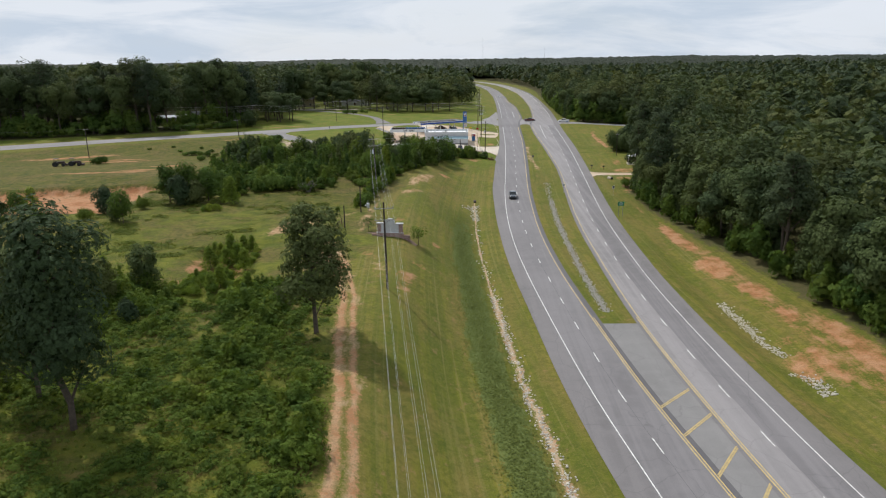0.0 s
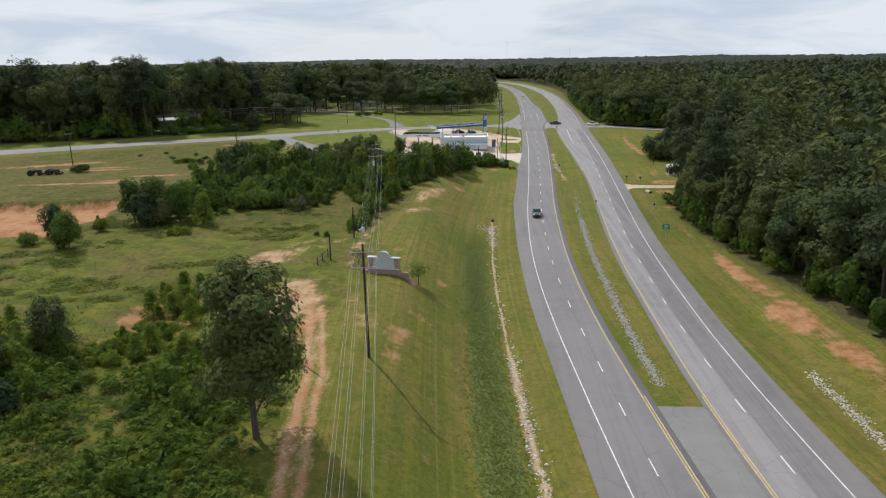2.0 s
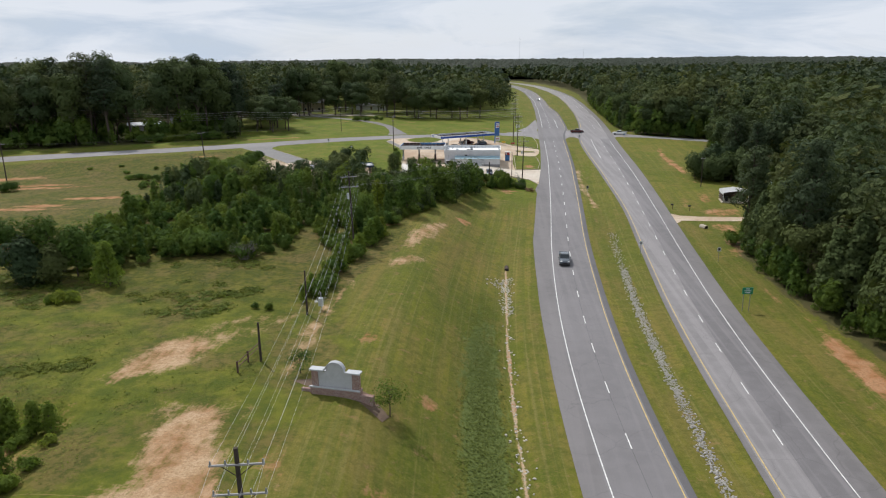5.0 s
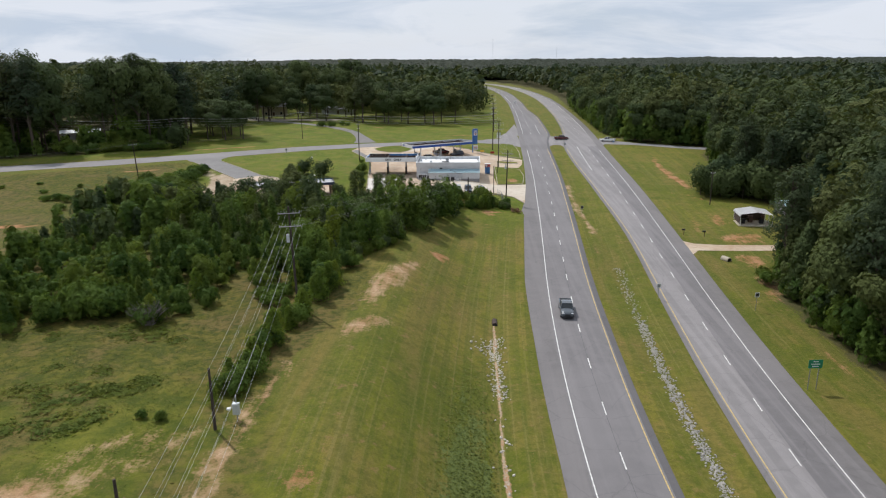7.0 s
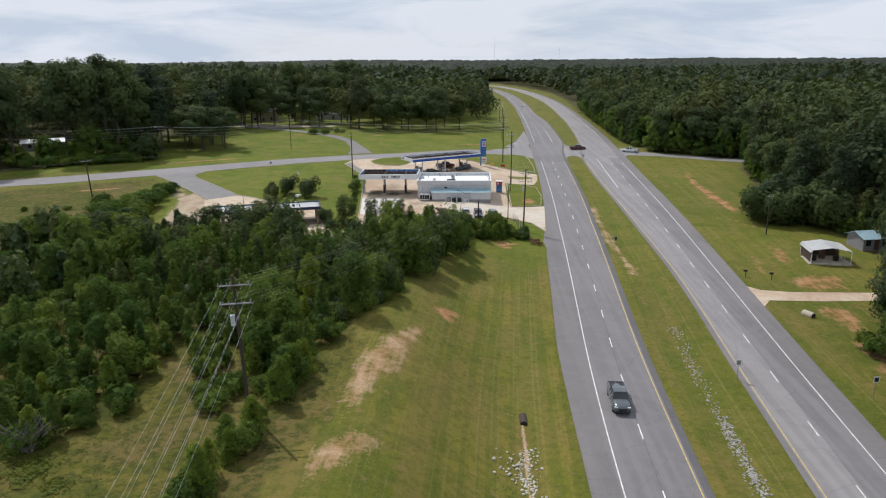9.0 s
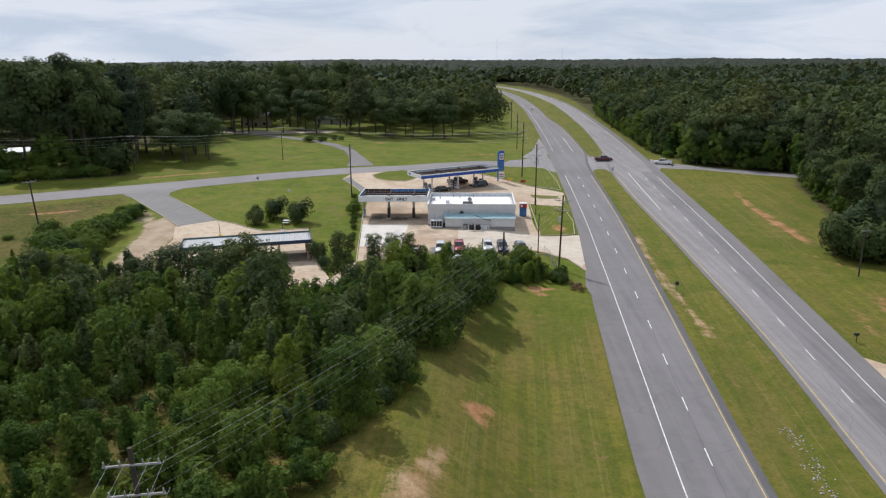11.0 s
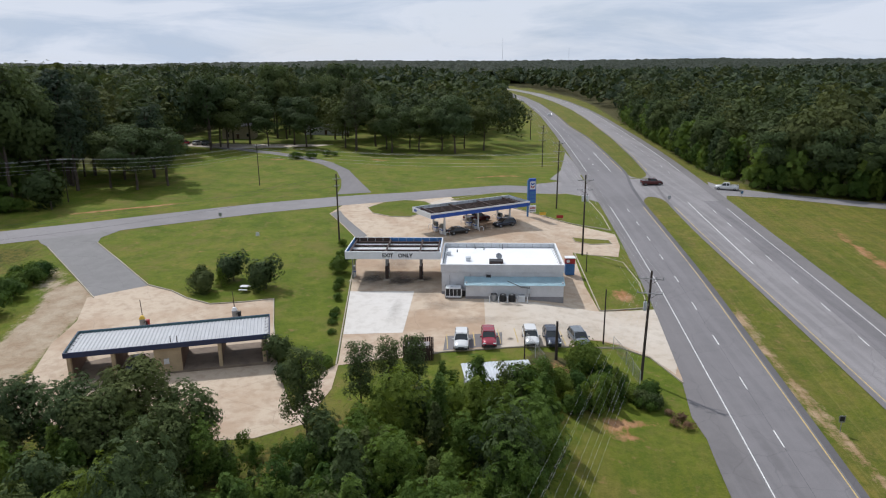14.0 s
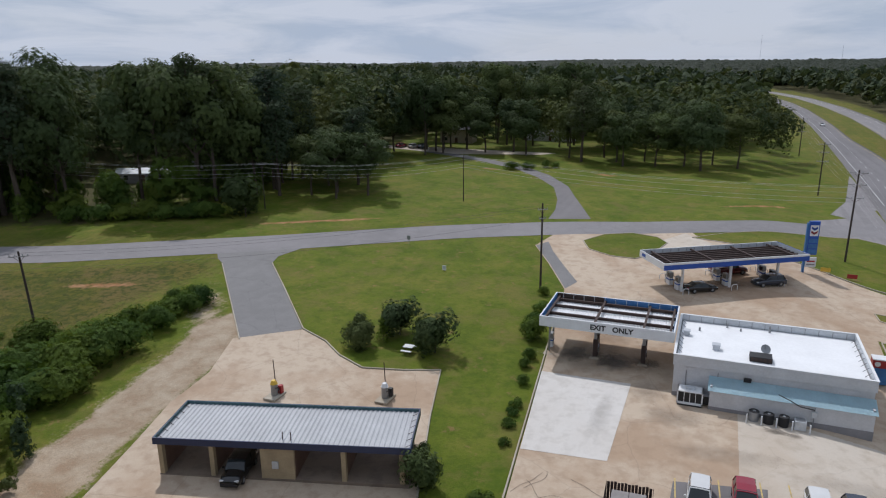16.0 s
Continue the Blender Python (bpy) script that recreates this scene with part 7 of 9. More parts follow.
u = thing("air_conditioner", pose(-6.1, 282.95, z), "square pale grey condenser on the ground", "air conditioner", "condensers behind the shop")
rows_part("casing", [(-0.5, -0.45, 0, 0.5, 0.45, 0.9)], "galv", u, bevel=0.03)
rows_part("grille", [(-0.4, -0.35, 0.9, 0.4, 0.35, 0.94)], "steel", u)
for x in (-10.75, -9.45, -8.15, -6.8, -5.3):
    p = thing("bollard", pose(x, 282.3, lz(x, 282.3) + 0.04), "short white steel guard post", "bollard", "guard posts")
    part("post", rod((0, 0, 0), (0, 0, 0.95), 0.07), "white", p)
mt = thing("electric_meter", pose(-4.95, 283.55, lz(-4.9, 283.5) + 0.04), "grey electric meter box on a standpipe", "meter")
part("standpipe", rod((0, 0, 0), (0, 0, 2.1), 0.05), "steel", mt)
rows_part("meter_box", [(-0.25, -0.12, 1.1, 0.25, 0.1, 1.7)], "galv", mt, bevel=0.02)
wire("cable", [(0.0, -0.05, 1.9), (-1.2, -0.02, 2.0), (-2.3, 0.0, 2.55), (-3.2, 0.0, 2.9)], 0.05, "wire_dark", mt)
ic = thing("ice_chest", pose(-16.0, 284.45, lz(-16, 284.3) + 0.045) @ Matrix.Diagonal((0.88, 0.9, 0.78, 1)), "white-framed chest freezer cage behind the shop", "freezer")
rows_part("frame", [(-1.4, -0.8, 0.15, -1.25, 0.8, 2.0), (1.25, -0.8, 0.15, 1.4, 0.8, 2.0), (-1.4, -0.8, 1.85, 1.4, 0.8, 2.0), (-1.4, -0.8, 0.15, 1.4, 0.8, 0.45)], "white", ic, bevel=0.02)
rows_part("interior", [(-1.25, -0.7, 0.45, 1.25, 0.75, 1.85)], "black", ic)
rows_part("skid", [(-1.3, -0.85, 0, 1.3, 0.85, 0.15)], "black", ic)
rows_part("compressor", [(-0.5, -0.3, 2.0, 0.5, 0.3, 2.3)], "galv", ic, bevel=0.03)
for k in range(3):
    rows_part("mullion", [(-0.65 + k * 0.62, -0.78, 0.45, -0.58 + k * 0.62, -0.71, 1.85)], "white", ic)
bn = thing("waste_bin", pose(-14.5, 284.6, lz(-14.5, 284.6) + 0.045), "dark plastic waste bin behind the shop", "bin")
rows_part("body", [(-0.3, -0.3, 0.1, 0.3, 0.3, 1.0)], "black", bn, bevel=0.05)
rows_part("lid", [(-0.33, -0.34, 1.0, 0.33, 0.32, 1.1)], "wall_grey", bn, bevel=0.03)
ib = thing("ice_merchandiser", pose(2.6, 297.0, lz(2.6, 297) + 0.045), "red and blue ice box beside the shop", "ice box")
rows_part("cabinet", [(-0.75, -0.6, 0.1, 0.75, 0.6, 2.0)], "blue_in", ib, bevel=0.04)
rows_part("header", [(-0.8, -0.65, 2.0, 0.8, 0.65, 2.9)], "red", ib, "red header panel", 0.04)
rows_part("lid", [(-0.84, -0.69, 2.9, 0.84, 0.69, 3.0)], "white", ib)
rows_part("door", [(-0.7, -0.63, 0.2, -0.03, -0.602, 1.9), (0.03, -0.63, 0.2, 0.7, -0.602, 1.9)], "blue_in", ib)
part("disc", rod((-0.35, -0.655, 2.45), (-0.35, -0.67, 2.45), 0.28, seg=16), "white", ib)

# canopy over the lane marked EXIT ONLY
ex = thing("exit_canopy", pose(-32.8, 289.0, 4.4), "white open-topped canopy lettered over the exit lane", "canopy")
CW, CD, CT, CB = 14.7, 8.8, 5.45, 4.25
rows_part("fascia", [(0, 0, CB, CW, 0.14, CT)], "white", ex, bevel=0.01)
rows_part("fascia", [(0, CD - 0.14, CB, CW, CD, CT)], "white", ex)
rows_part("fascia", [(0, 0.14, CB, 0.14, CD - 0.14, CT)], "white", ex)
rows_part("fascia", [(CW - 0.14, 0.14, CB, CW, CD - 0.14, CT)], "white", ex)
rows_part("fascia_back", [(0.16, CD - 0.18, CB + 0.3, 5.9, CD - 0.143, CT - 0.02)], "steel_dark", ex, "rust-brown back of the fascia")
rows_part("fascia_back", [(5.9, CD - 0.18, CB + 0.3, CW - 0.16, CD - 0.143, CT - 0.02)], "blue_in", ex, "blue back of the fascia")
rows_part("fascia_back", [(0.143, 0.16, CB + 0.3, 0.18, CD - 0.2, CT - 0.02)], "blue_in", ex)
rows_part("fascia_back", [(CW - 0.18, 0.16, CB + 0.3, CW - 0.143, CD - 0.2, CT - 0.02)], "blue_in", ex)
rows_part("soffit", [(0.15, 0.15, CB + 0.02, CW - 0.15, CD - 0.15, CB + 0.09)], "white", ex)
corrugated(0.2, CW - 0.2, 0.2, CD - 0.2, CB + 0.18, 0.32, 0.07, "roof_white", "deck", ex)
for y in (0.5, 3.2, 5.9, 8.2):
    rows_part("beam", [(0.2, y - 0.11, CB + 0.32, CW - 0.2, y + 0.11, CB + 0.35), (0.2, y - 0.03, CB + 0.35, CW - 0.2, y + 0.03, CB + 0.62), (0.2, y - 0.11, CB + 0.62, CW - 0.2, y + 0.11, CB + 0.65)], "steel_dark", ex)
for x in (0.5, 6.1, 11.4, 14.2):
    rows_part("cross_beam", [(x - 0.12, 0.2, CB + 0.66, x + 0.12, CD - 0.2, CB + 0.86)], "steel_dark", ex)
for k in range(11):
    rows_part("fascia_stud", [(0.9 + k * 1.28, CD - 0.24, CB + 0.3, 0.96 + k * 1.28, CD - 0.18, CT - 0.05)], "galv", ex)
for word, wx_ in (("EXIT", 6.6), ("ONLY", 9.3)):
    lettering("lettering", word, 0.82, Matrix.Translation((wx_, -0.02, (CB + CT) / 2 - 0.02)) @ pose(0, 0, 0, 90, 0, 0), "black", ex)
for x, ys in ((0.7, (2.5, 4.6)), (6.0, (3.0, 4.6)), (11.4, (3.0, 4.6))):
    for y in ys:
        bm = bmesh.new()
        if x < 1:
            tube(bm, (x, y, -0.3), (x, y, CB + 0.05), 0.11, 0.11, 10)
        else:
            box(bm, x - 0.16, y - 0.16, -0.3, x + 0.16, y + 0.16, CB + 0.05, 0.02)
        part("column", bm, "steel", ex)
    if x > 1:
        rows_part("column_case", [(x - 0.24, ys[0] - 0.2, -0.1, x + 0.24, ys[1] + 0.2, 2.3)], "steel_dark", ex, bevel=0.05)
    rows_part("island", [(x - 0.55, ys[0] - 1.0, -0.1, x + 0.55, ys[1] + 1.0, 0.17)], "kerb", ex, bevel=0.05)


def pump(m, parent=None):
    """A fuel dispenser with its head, screens, hoses and bollards."""
    p = thing("fuel_dispenser", m, "white and grey fuel dispenser on a concrete island", "fuel pump", "fuel dispensers")
    rows_part("cabinet", [(-0.5, -0.32, 0, 0.5, 0.32, 1.35)], "white", p, bevel=0.04)
    rows_part("head", [(-0.5, -0.28, 1.35, 0.5, 0.28, 2.2)], "steel", p, bevel=0.04)
    for s_ in (-1, 1):
        rows_part("screen", [(-0.36, s_ * 0.29 - 0.012, 1.5, 0.36, s_ * 0.29 + 0.012, 2.05)], "glass", p)
        wire("hose", [(0.42 * s_, 0.3 * s_, 1.8), (0.62 * s_, 0.42 * s_, 1.5), (0.66 * s_, 0.42 * s_, 0.6), (0.55 * s_, 0.38 * s_, 0.4), (0.5 * s_, 0.34 * s_, 1.0)], 0.03, "hose", p)
    rows_part("stripe", [(-0.51, -0.33, 1.0, 0.51, 0.33, 1.2)], "blue", p, "blue stripe")
    return p


for x, y in ((-26.8, 292.9), (-21.4, 292.9), (-32.1, 292.6)):
    pump(pose(x, y + (0 if x > -30 else 0), lz(x, y) + 0.17, 0, 0, 90) @ Matrix.Diagonal((0.8, 0.8, 0.8, 1)))

# main fuel canopy, skewed to the building
GA = 32.2
gx0, gy0 = -13.5, 322.9
gz0 = 4.9
gm = pose(gx0, gy0, gz0, 0, 0, GA)
gc = thing("fuel_canopy", gm, "blue and white open-topped fuel station canopy", "canopy")
L2, B2, GT, GB = 11.4, 3.8, 5.35, 4.35
rows_part("fascia", [(-L2, -B2, GB, L2, -B2 + 0.12, GT - 0.28)], "blue", gc, "bright blue fascia")
rows_part("fascia_cap", [(-L2 - 0.02, -B2 - 0.02, GT - 0.28, L2 + 0.02, -B2 + 0.12, GT)], "white", gc)
rows_part("fascia", [(-L2, B2 - 0.12, GB, L2, B2, GT)], "white", gc)
rows_part("fascia", [(-L2, -B2 + 0.12, GB, -L2 + 0.12, B2 - 0.12, GT)], "white", gc)
rows_part("fascia", [(L2 - 0.12, -B2 + 0.12, GB, L2, B2 - 0.12, GT)], "blue", gc)
rows_part("fascia_back", [(-L2 + 0.13, B2 - 0.16, GB + 0.3, L2 - 0.13, B2 - 0.123, GT - 0.02)], "galv", gc, "bare metal back of the fascia")
rows_part("fascia_back", [(L2 - 0.16, -B2 + 0.13, GB + 0.3, L2 - 0.123, B2 - 0.17, GT - 0.02)], "galv", gc)
rows_part("logo_patch", [(-L2 - 0.03, 1.9, GB + 0.3, -L2 - 0.002, 3.0, GT - 0.25)], "blue", gc)
rows_part("soffit", [(-L2 + 0.13, -B2 + 0.13, GB + 0.02, L2 - 0.13, B2 - 0.13, GB + 0.1)], "white", gc)
corrugated(-L2 + 0.2, L2 - 0.2, -B2 + 0.2, B2 - 0.2, GB + 0.16, 0.32, 0.07, "galv", "deck", gc)
for y in (-3.3, -2.4, -1.5, -0.6, 0.3, 1.2, 2.1, 3.0):
    rows_part("beam", [(-L2 + 0.2, y - 0.1, GB + 0.30, L2 - 0.2, y + 0.1, GB + 0.33), (-L2 + 0.2, y - 0.03, GB + 0.33, L2 - 0.2, y + 0.03, GB + 0.5), (-L2 + 0.2, y - 0.1, GB + 0.5, L2 - 0.2, y + 0.1, GB + 0.53)], "steel_dark", gc)
for x in (-9.6, -3.2, 3.4, 9.6):
    rows_part("cross_beam", [(x - 0.13, -B2 + 0.2, GB + 0.55, x + 0.13, B2 - 0.2, GB + 0.75)], "steel_dark", gc)
for k in range(17):
    rows_part("fascia_stud", [(-10.4 + k * 1.3, B2 - 0.22, GB + 0.3, -10.34 + k * 1.3, B2 - 0.16, GT - 0.05)], "steel", gc)
for x in (-7.6, 0.0, 7.6):
    for y in (-2.2, 2.2):
        part("column", boxes((x - 0.15, y - 0.15, -0.6, x + 0.15, y + 0.15, GB + 0.04), bevel=0.02), "white", gc)
    rows_part("island", [(x - 0.6, -3.1, -0.4, x + 0.6, 3.1, 0.25)], "kerb", gc, bevel=0.06)
    for y in (-1.2, 1.2):
        pump(gm @ pose(x, y, 0.25, 0, 0, 90))
    for y in (-3.5, 3.5):
        bo = thing("hoop_guard", gm @ pose(x, y, lz(*(gm @ Vector((x, y, 0))).xy) - gz0 + 0.04), "white steel hoop guard at the island's end", "guard rail", "hoop guards")
        bm = bmesh.new()
        for a, b in (((-0.45, 0, 0), (-0.45, 0, 0.7)), ((0.45, 0, 0), (0.45, 0, 0.7)), ((-0.45, 0, 0.7), (-0.25, 0, 0.85)), ((0.25, 0, 0.85), (0.45, 0, 0.7)), ((-0.25, 0, 0.85), (0.25, 0, 0.85))):
            tube(bm, a, b, 0.05, 0.05)
        part("hoop", bm, "white", bo)

# price pylon
py = thing("price_pylon", pose(-1.0, 333.4, lz(-1, 333.4) + 0.1, 0, 0, 14), "tall blue price sign with a white panel", "sign")
rows_part("mast", [(-0.85, -0.2, 0, -0.55, 0.2, 7.9)], "blue_in", py)
rows_part("cabinet", [(-0.55, -0.25, 2.9, 0.95, 0.25, 8.2)], "blue", py, bevel=0.03)
rows_part("logo_panel", [(-0.4, -0.28, 5.9, 0.8, -0.255, 7.6)], "white", py)
for z0, mt_ in ((6.75, "blue"), (6.1, "red")):
    bm = bmesh.new()
    vs = [bm.verts.new((x, -0.285, z)) for x, z in ((-0.25, z0 + 0.65), (0.2, z0 + 0.35), (0.65, z0 + 0.65), (0.65, z0 + 0.3), (0.2, z0), (-0.25, z0 + 0.3))]
    f = bm.faces.new(vs)
    bmesh.ops.solidify(bm, geom=[f], thickness=0.02)
    part("chevron", bm, mt_, py)
for k in range(3):
    rows_part("price_row", [(-0.42, -0.27, 3.1 + k * 0.85, 0.82, -0.252, 3.75 + k * 0.85)], "blue_in", py)
rows_part("reader_board", [(-0.5, -0.15, 0.9, 1.1, 0.15, 2.4)], "white", py, "white changeable board with a red line")
rows_part("board_bar", [(-0.3, -0.17, 1.7, 0.9, -0.152, 1.95)], "red", py)
rows_part("board_bar", [(-0.3, -0.17, 1.2, 0.9, -0.152, 1.4)], "wall_grey", py)

# self-service wash
wm = pose(-57.7, 255.5, 3.95, 0, 0, 16.4)
ws = thing("car_wash", wm, "four-bay car wash with a ribbed roof and navy fascia", "car wash")
WL, WD, WT = 22.0, 6.7, 3.65
# bay floor, less than half as bright as the apron
rows_part("floor", [(0.2, 0.2, -0.6, WL - 0.2, WD - 0.2, 0.09)], "floor_dark", ws, "dark mottled bay floor")
for r in ((0, 0, WT - 0.62, WL, 0.1, WT), (0, WD - 0.1, WT - 0.62, WL, WD, WT), (0, 0.1, WT - 0.62, 0.1, WD - 0.1, WT), (WL - 0.1, 0.1, WT - 0.62, WL, WD - 0.1, WT)):
    rows_part("fascia", [r], "navy", ws, "navy blue metal fascia", 0.01)
rows_part("fascia_back", [(0.12, WD - 0.14, WT - 0.3, WL - 0.12, WD - 0.103, WT - 0.01)], "teal", ws)
rows_part("fascia_back", [(0.103, 0.12, WT - 0.3, 0.14, WD - 0.15, WT - 0.01)], "teal", ws)
rows_part("ceiling_deck", [(0.1, 0.1, WT - 0.6, WL - 0.1, WD - 0.1, WT - 0.54)], "wall_white", ws)
corrugated(0.12, WL - 0.12, 0.12, WD - 0.15, WT - 0.32, 0.42, 0.06, "wash_roof", "roof", ws)
for k in range(16):
    rows_part("fascia_stud", [(0.7 + k * 1.36, WD - 0.2, WT - 0.3, 0.76 + k * 1.36, WD - 0.14, WT - 0.02)], "teal", ws)
for k in range(6):
    for xx, s_ in ((0.14, 1), (WL - 0.12, -1)):
        part("brace", rod((xx, 0.6 + k * 1.05, WT - 0.05), (xx + 0.45 * s_, 0.6 + k * 1.05, WT - 0.28), 0.025), "steel_dark", ws)
for x in (0.45, 4.95, 16.3, 21.2):
    rows_part("pier", [(x - 0.2, 0.25, -0.5, x + 0.2, 0.75, WT - 0.6)], "tan_wall", ws, "tan block pier", 0.02)
    rows_part("pier", [(x - 0.2, WD - 0.75, -0.5, x + 0.2, WD - 0.25, WT - 0.6)], "tan_wall", ws)
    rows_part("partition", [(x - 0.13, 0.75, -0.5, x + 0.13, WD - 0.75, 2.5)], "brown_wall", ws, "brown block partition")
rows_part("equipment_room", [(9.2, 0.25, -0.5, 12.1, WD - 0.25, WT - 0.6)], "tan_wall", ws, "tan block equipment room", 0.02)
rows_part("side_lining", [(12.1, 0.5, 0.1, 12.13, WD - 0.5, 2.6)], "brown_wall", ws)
rows_part("control_box", [(10.2, 0.1, 1.1, 10.75, 0.25, 1.75)], "galv", ws, bevel=0.02)
for x in (11.0, 11.7):
    part("vent_pipe", rod((x, 1.0, WT - 0.3), (x, 1.0, WT + 0.45), 0.05), "steel_dark", ws)
for x, y, cap in ((-56.2, 270.6, "yellow"), (-45.2, 274.2, "white")):
    va = thing("vacuum_station", pose(x, y, lz(x, y) + 0.045), "coin vacuum on a concrete island with a tall boom", "vacuum")
    rows_part("island", [(-0.7, -1.1, 0, 0.7, 1.1, 0.22)], "kerb", va, bevel=0.05)
    part("drum", rod((0, 0, 0.22), (0, 0, 1.45), 0.36, 0.36, 16), "steel", va)
    part("dome", rod((0, 0, 1.45), (0, 0, 1.85), 0.4, 0.22, 16), cap, va)
    part("boom", rod((-0.1, 0.45, 0.22), (-0.25, 0.5, 3.9), 0.06, 0.045), "steel_dark", va)
    wire("hose", [(0.3, -0.2, 1.0), (0.65, -0.3, 1.3), (0.75, -0.2, 0.7), (0.5, 0.1, 0.35), (0.35, 0.3, 0.9)], 0.05, "hose", va)
    rows_part("litter_bin", [(0.15, 0.35, 0.22, 0.6, 0.8, 1.1)], "red" if cap == "yellow" else "black", va, bevel=0.04)
tb = thing("picnic_table", pose(-47.4, 285.0, lz(-47.4, 285)), "small white table with benches on the lawn", "table")
rows_part("tabletop", [(-0.6, -0.45, 0.7, 0.6, 0.45, 0.78)], "white", tb)
for s_ in (-1, 1):
    rows_part("bench", [(-0.65, s_ * 0.85 - 0.15, 0.4, 0.65, s_ * 0.85 + 0.15, 0.46)], "white", tb)
    part("leg", rod((s_ * 0.4, -0.7, 0), (s_ * 0.4, 0.2, 0.7), 0.05), "steel_dark", tb)
    part("leg", rod((s_ * 0.4, 0.7, 0), (s_ * 0.4, -0.2, 0.7), 0.05), "steel_dark", tb)

# fenced skip, tin shed, wire fence
du = thing("bin_enclosure", pose(-19.6, 264.9, lz(-19.6, 264.9) + 0.02, 0, 0, 3), "dark brown slatted wooden bin enclosure", "enclosure")
for k in range(13):
    for y in (-1.35, 1.35):
        rows_part("slat", [(-1.75 + k * 0.27, y - 0.02, 0, -1.53 + k * 0.27, y + 0.02, 1.85 + 0.04 * (k % 3))], "wood_dark", du)
for k in range(10):
    for x in (-1.8, 1.8):
        rows_part("slat", [(x - 0.02, -1.3 + k * 0.27, 0, x + 0.02, -1.08 + k * 0.27, 1.85 + 0.04 * (k % 2))], "wood_dark", du)
sk = thing("dumpster", pose(-19.6, 264.9, lz(-19.6, 264.9) + 0.03, 0, 0, 3), "grey steel rubbish skip inside the enclosure", "dumpster")
rows_part("bin", [(-1.3, -0.9, 0.1, 1.3, 0.9, 1.35)], "steel_dark", sk, bevel=0.04)
rows_part("lid", [(-1.32, -0.95, 1.35, -0.02, 0.95, 1.45)], "bin_lid", sk, bevel=0.02)
rows_part("lid", [(0.02, -0.95, 1.35, 1.32, 0.95, 1.45)], "bin_lid", sk, bevel=0.02)
sh = thing("tin_shed", pose(-10.3, 256.6, lz(-10.3, 256.6), 0, 0, 9), "low shed with a pale sheet-metal roof in the thicket", "shed")
rows_part("wall", [(-3.5, -1.7, -0.5, 3.5, -1.6, 1.9)], "wall_grey", sh)
rows_part("wall", [(-3.5, 1.6, -0.5, 3.5, 1.7, 2.2)], "wall_grey", sh)
rows_part("wall", [(-3.5, -1.6, -0.5, -3.4, 1.6, 2.0)], "wall_grey", sh)
rows_part("wall", [(3.4, -1.6, -0.5, 3.5, 1.6, 2.0)], "wall_grey", sh)
corrugated(-3.8, 3.8, -2.0, 2.0, 1.98, 0.4, 0.05, "galv", "roof", sh, slope=0.3)


def fence_run(pts, h=1.8):
    fe = thing("wire_fence", pose(pts[0][0], pts[0][1], lz(*pts[0])), "galvanised chain-link fence with thin posts", "fence")
    tops = []
    o = fe.matrix_basis.translation
    for (x0, y0), (x1, y1) in zip(pts, pts[1:]):
        n = max(1, int(math.hypot(x1 - x0, y1 - y0) / 2.4))
        for k in range(n + 1):
            x, y = x0 + (x1 - x0) * k / n, y0 + (y1 - y0) * k / n
            z = lz(x, y)
            part("post", rod((x - o.x, y - o.y, z - o.z), (x - o.x, y - o.y, z - o.z + h), 0.035), "galv", fe)
            tops.append((x - o.x, y - o.y, z - o.z))
    for f in (0.06, 0.3, 0.5, 0.7, 0.85, 1.0):
        wire("rail" if f == 1 else "strand", [(x, y, z + h * f) for x, y, z in tops], 0.024 if f == 1 else 0.005, "fence_wire", fe)
    V = []
    for (xa, ya, za), (xb, yb, zb) in zip(tops, tops[1:]):
        for k in range(22):
            a = k / 22
            V.append(((xa + (xb - xa) * a, ya + (yb - ya) * a, za + (zb - za) * a), (xa + (xb - xa) * min(1, a + 0.3), ya + (yb - ya) * min(1, a + 0.3), za + h)))
            V.append(((xa + (xb - xa) * a, ya + (yb - ya) * a, za + h), (xa + (xb - xa) * min(1, a + 0.3), ya + (yb - ya) * min(1, a + 0.3), za)))
    bm = bmesh.new()
    for a, b in V:
        tube(bm, a, b, 0.0035, 0.0035, 3)
    part("mesh", bm, "fence_wire", fe)


fence_run([(-6.4, 268.0), (-4.7, 262.0)])
fence_run([(4.6, 269.6), (5.4, 265.5), (5.9, 260.5)])


# ---- poles, wires and signs ----
def utility_pole(x, y, h, arms=(), turn=0.0, transformer=0, r=0.175, label="tall dark creosoted wooden power pole with crossarms", lean=0.0):
    p = thing("utility_pole", pose(x, y, lz(x, y), 0, lean, turn), label, "utility pole", "power poles")
    part("post", rod((0, 0, -0.6), (0, 0, h), r, r * 0.68, 12), "pole_wood", p)
    for z, w in arms:
        part("crossarm", boxes((-w / 2, -0.15, z - 0.05, w / 2, -0.06, z + 0.05), bevel=0.01), "arm_wood", p, "weathered grey crossarm")
        for k in (-0.47, -0.2, 0.2, 0.47):
            part("insulator", rod((w * k, -0.1, z + 0.06), (w * k, -0.1, z + 0.28), 0.06, 0.035, 8), "steel", p)
        for s_ in (-1, 1):
            part("arm_brace", rod((0, -0.1, z - 0.7), (s_ * w * 0.28, -0.1, z - 0.06), 0.025), "steel_dark", p)
    for k in range(transformer):
        s_ = (-1, 1)[k % 2]
        part("transformer", rod((s_ * 0.38, -0.2, h - 4.6), (s_ * 0.38, -0.2, h - 3.6), 0.2, 0.2, 14), "galv", p)
        part("bushing", rod((s_ * 0.38, -0.2, h - 3.6), (s_ * 0.38, -0.2, h - 3.3), 0.05), "steel_dark", p)
    return p


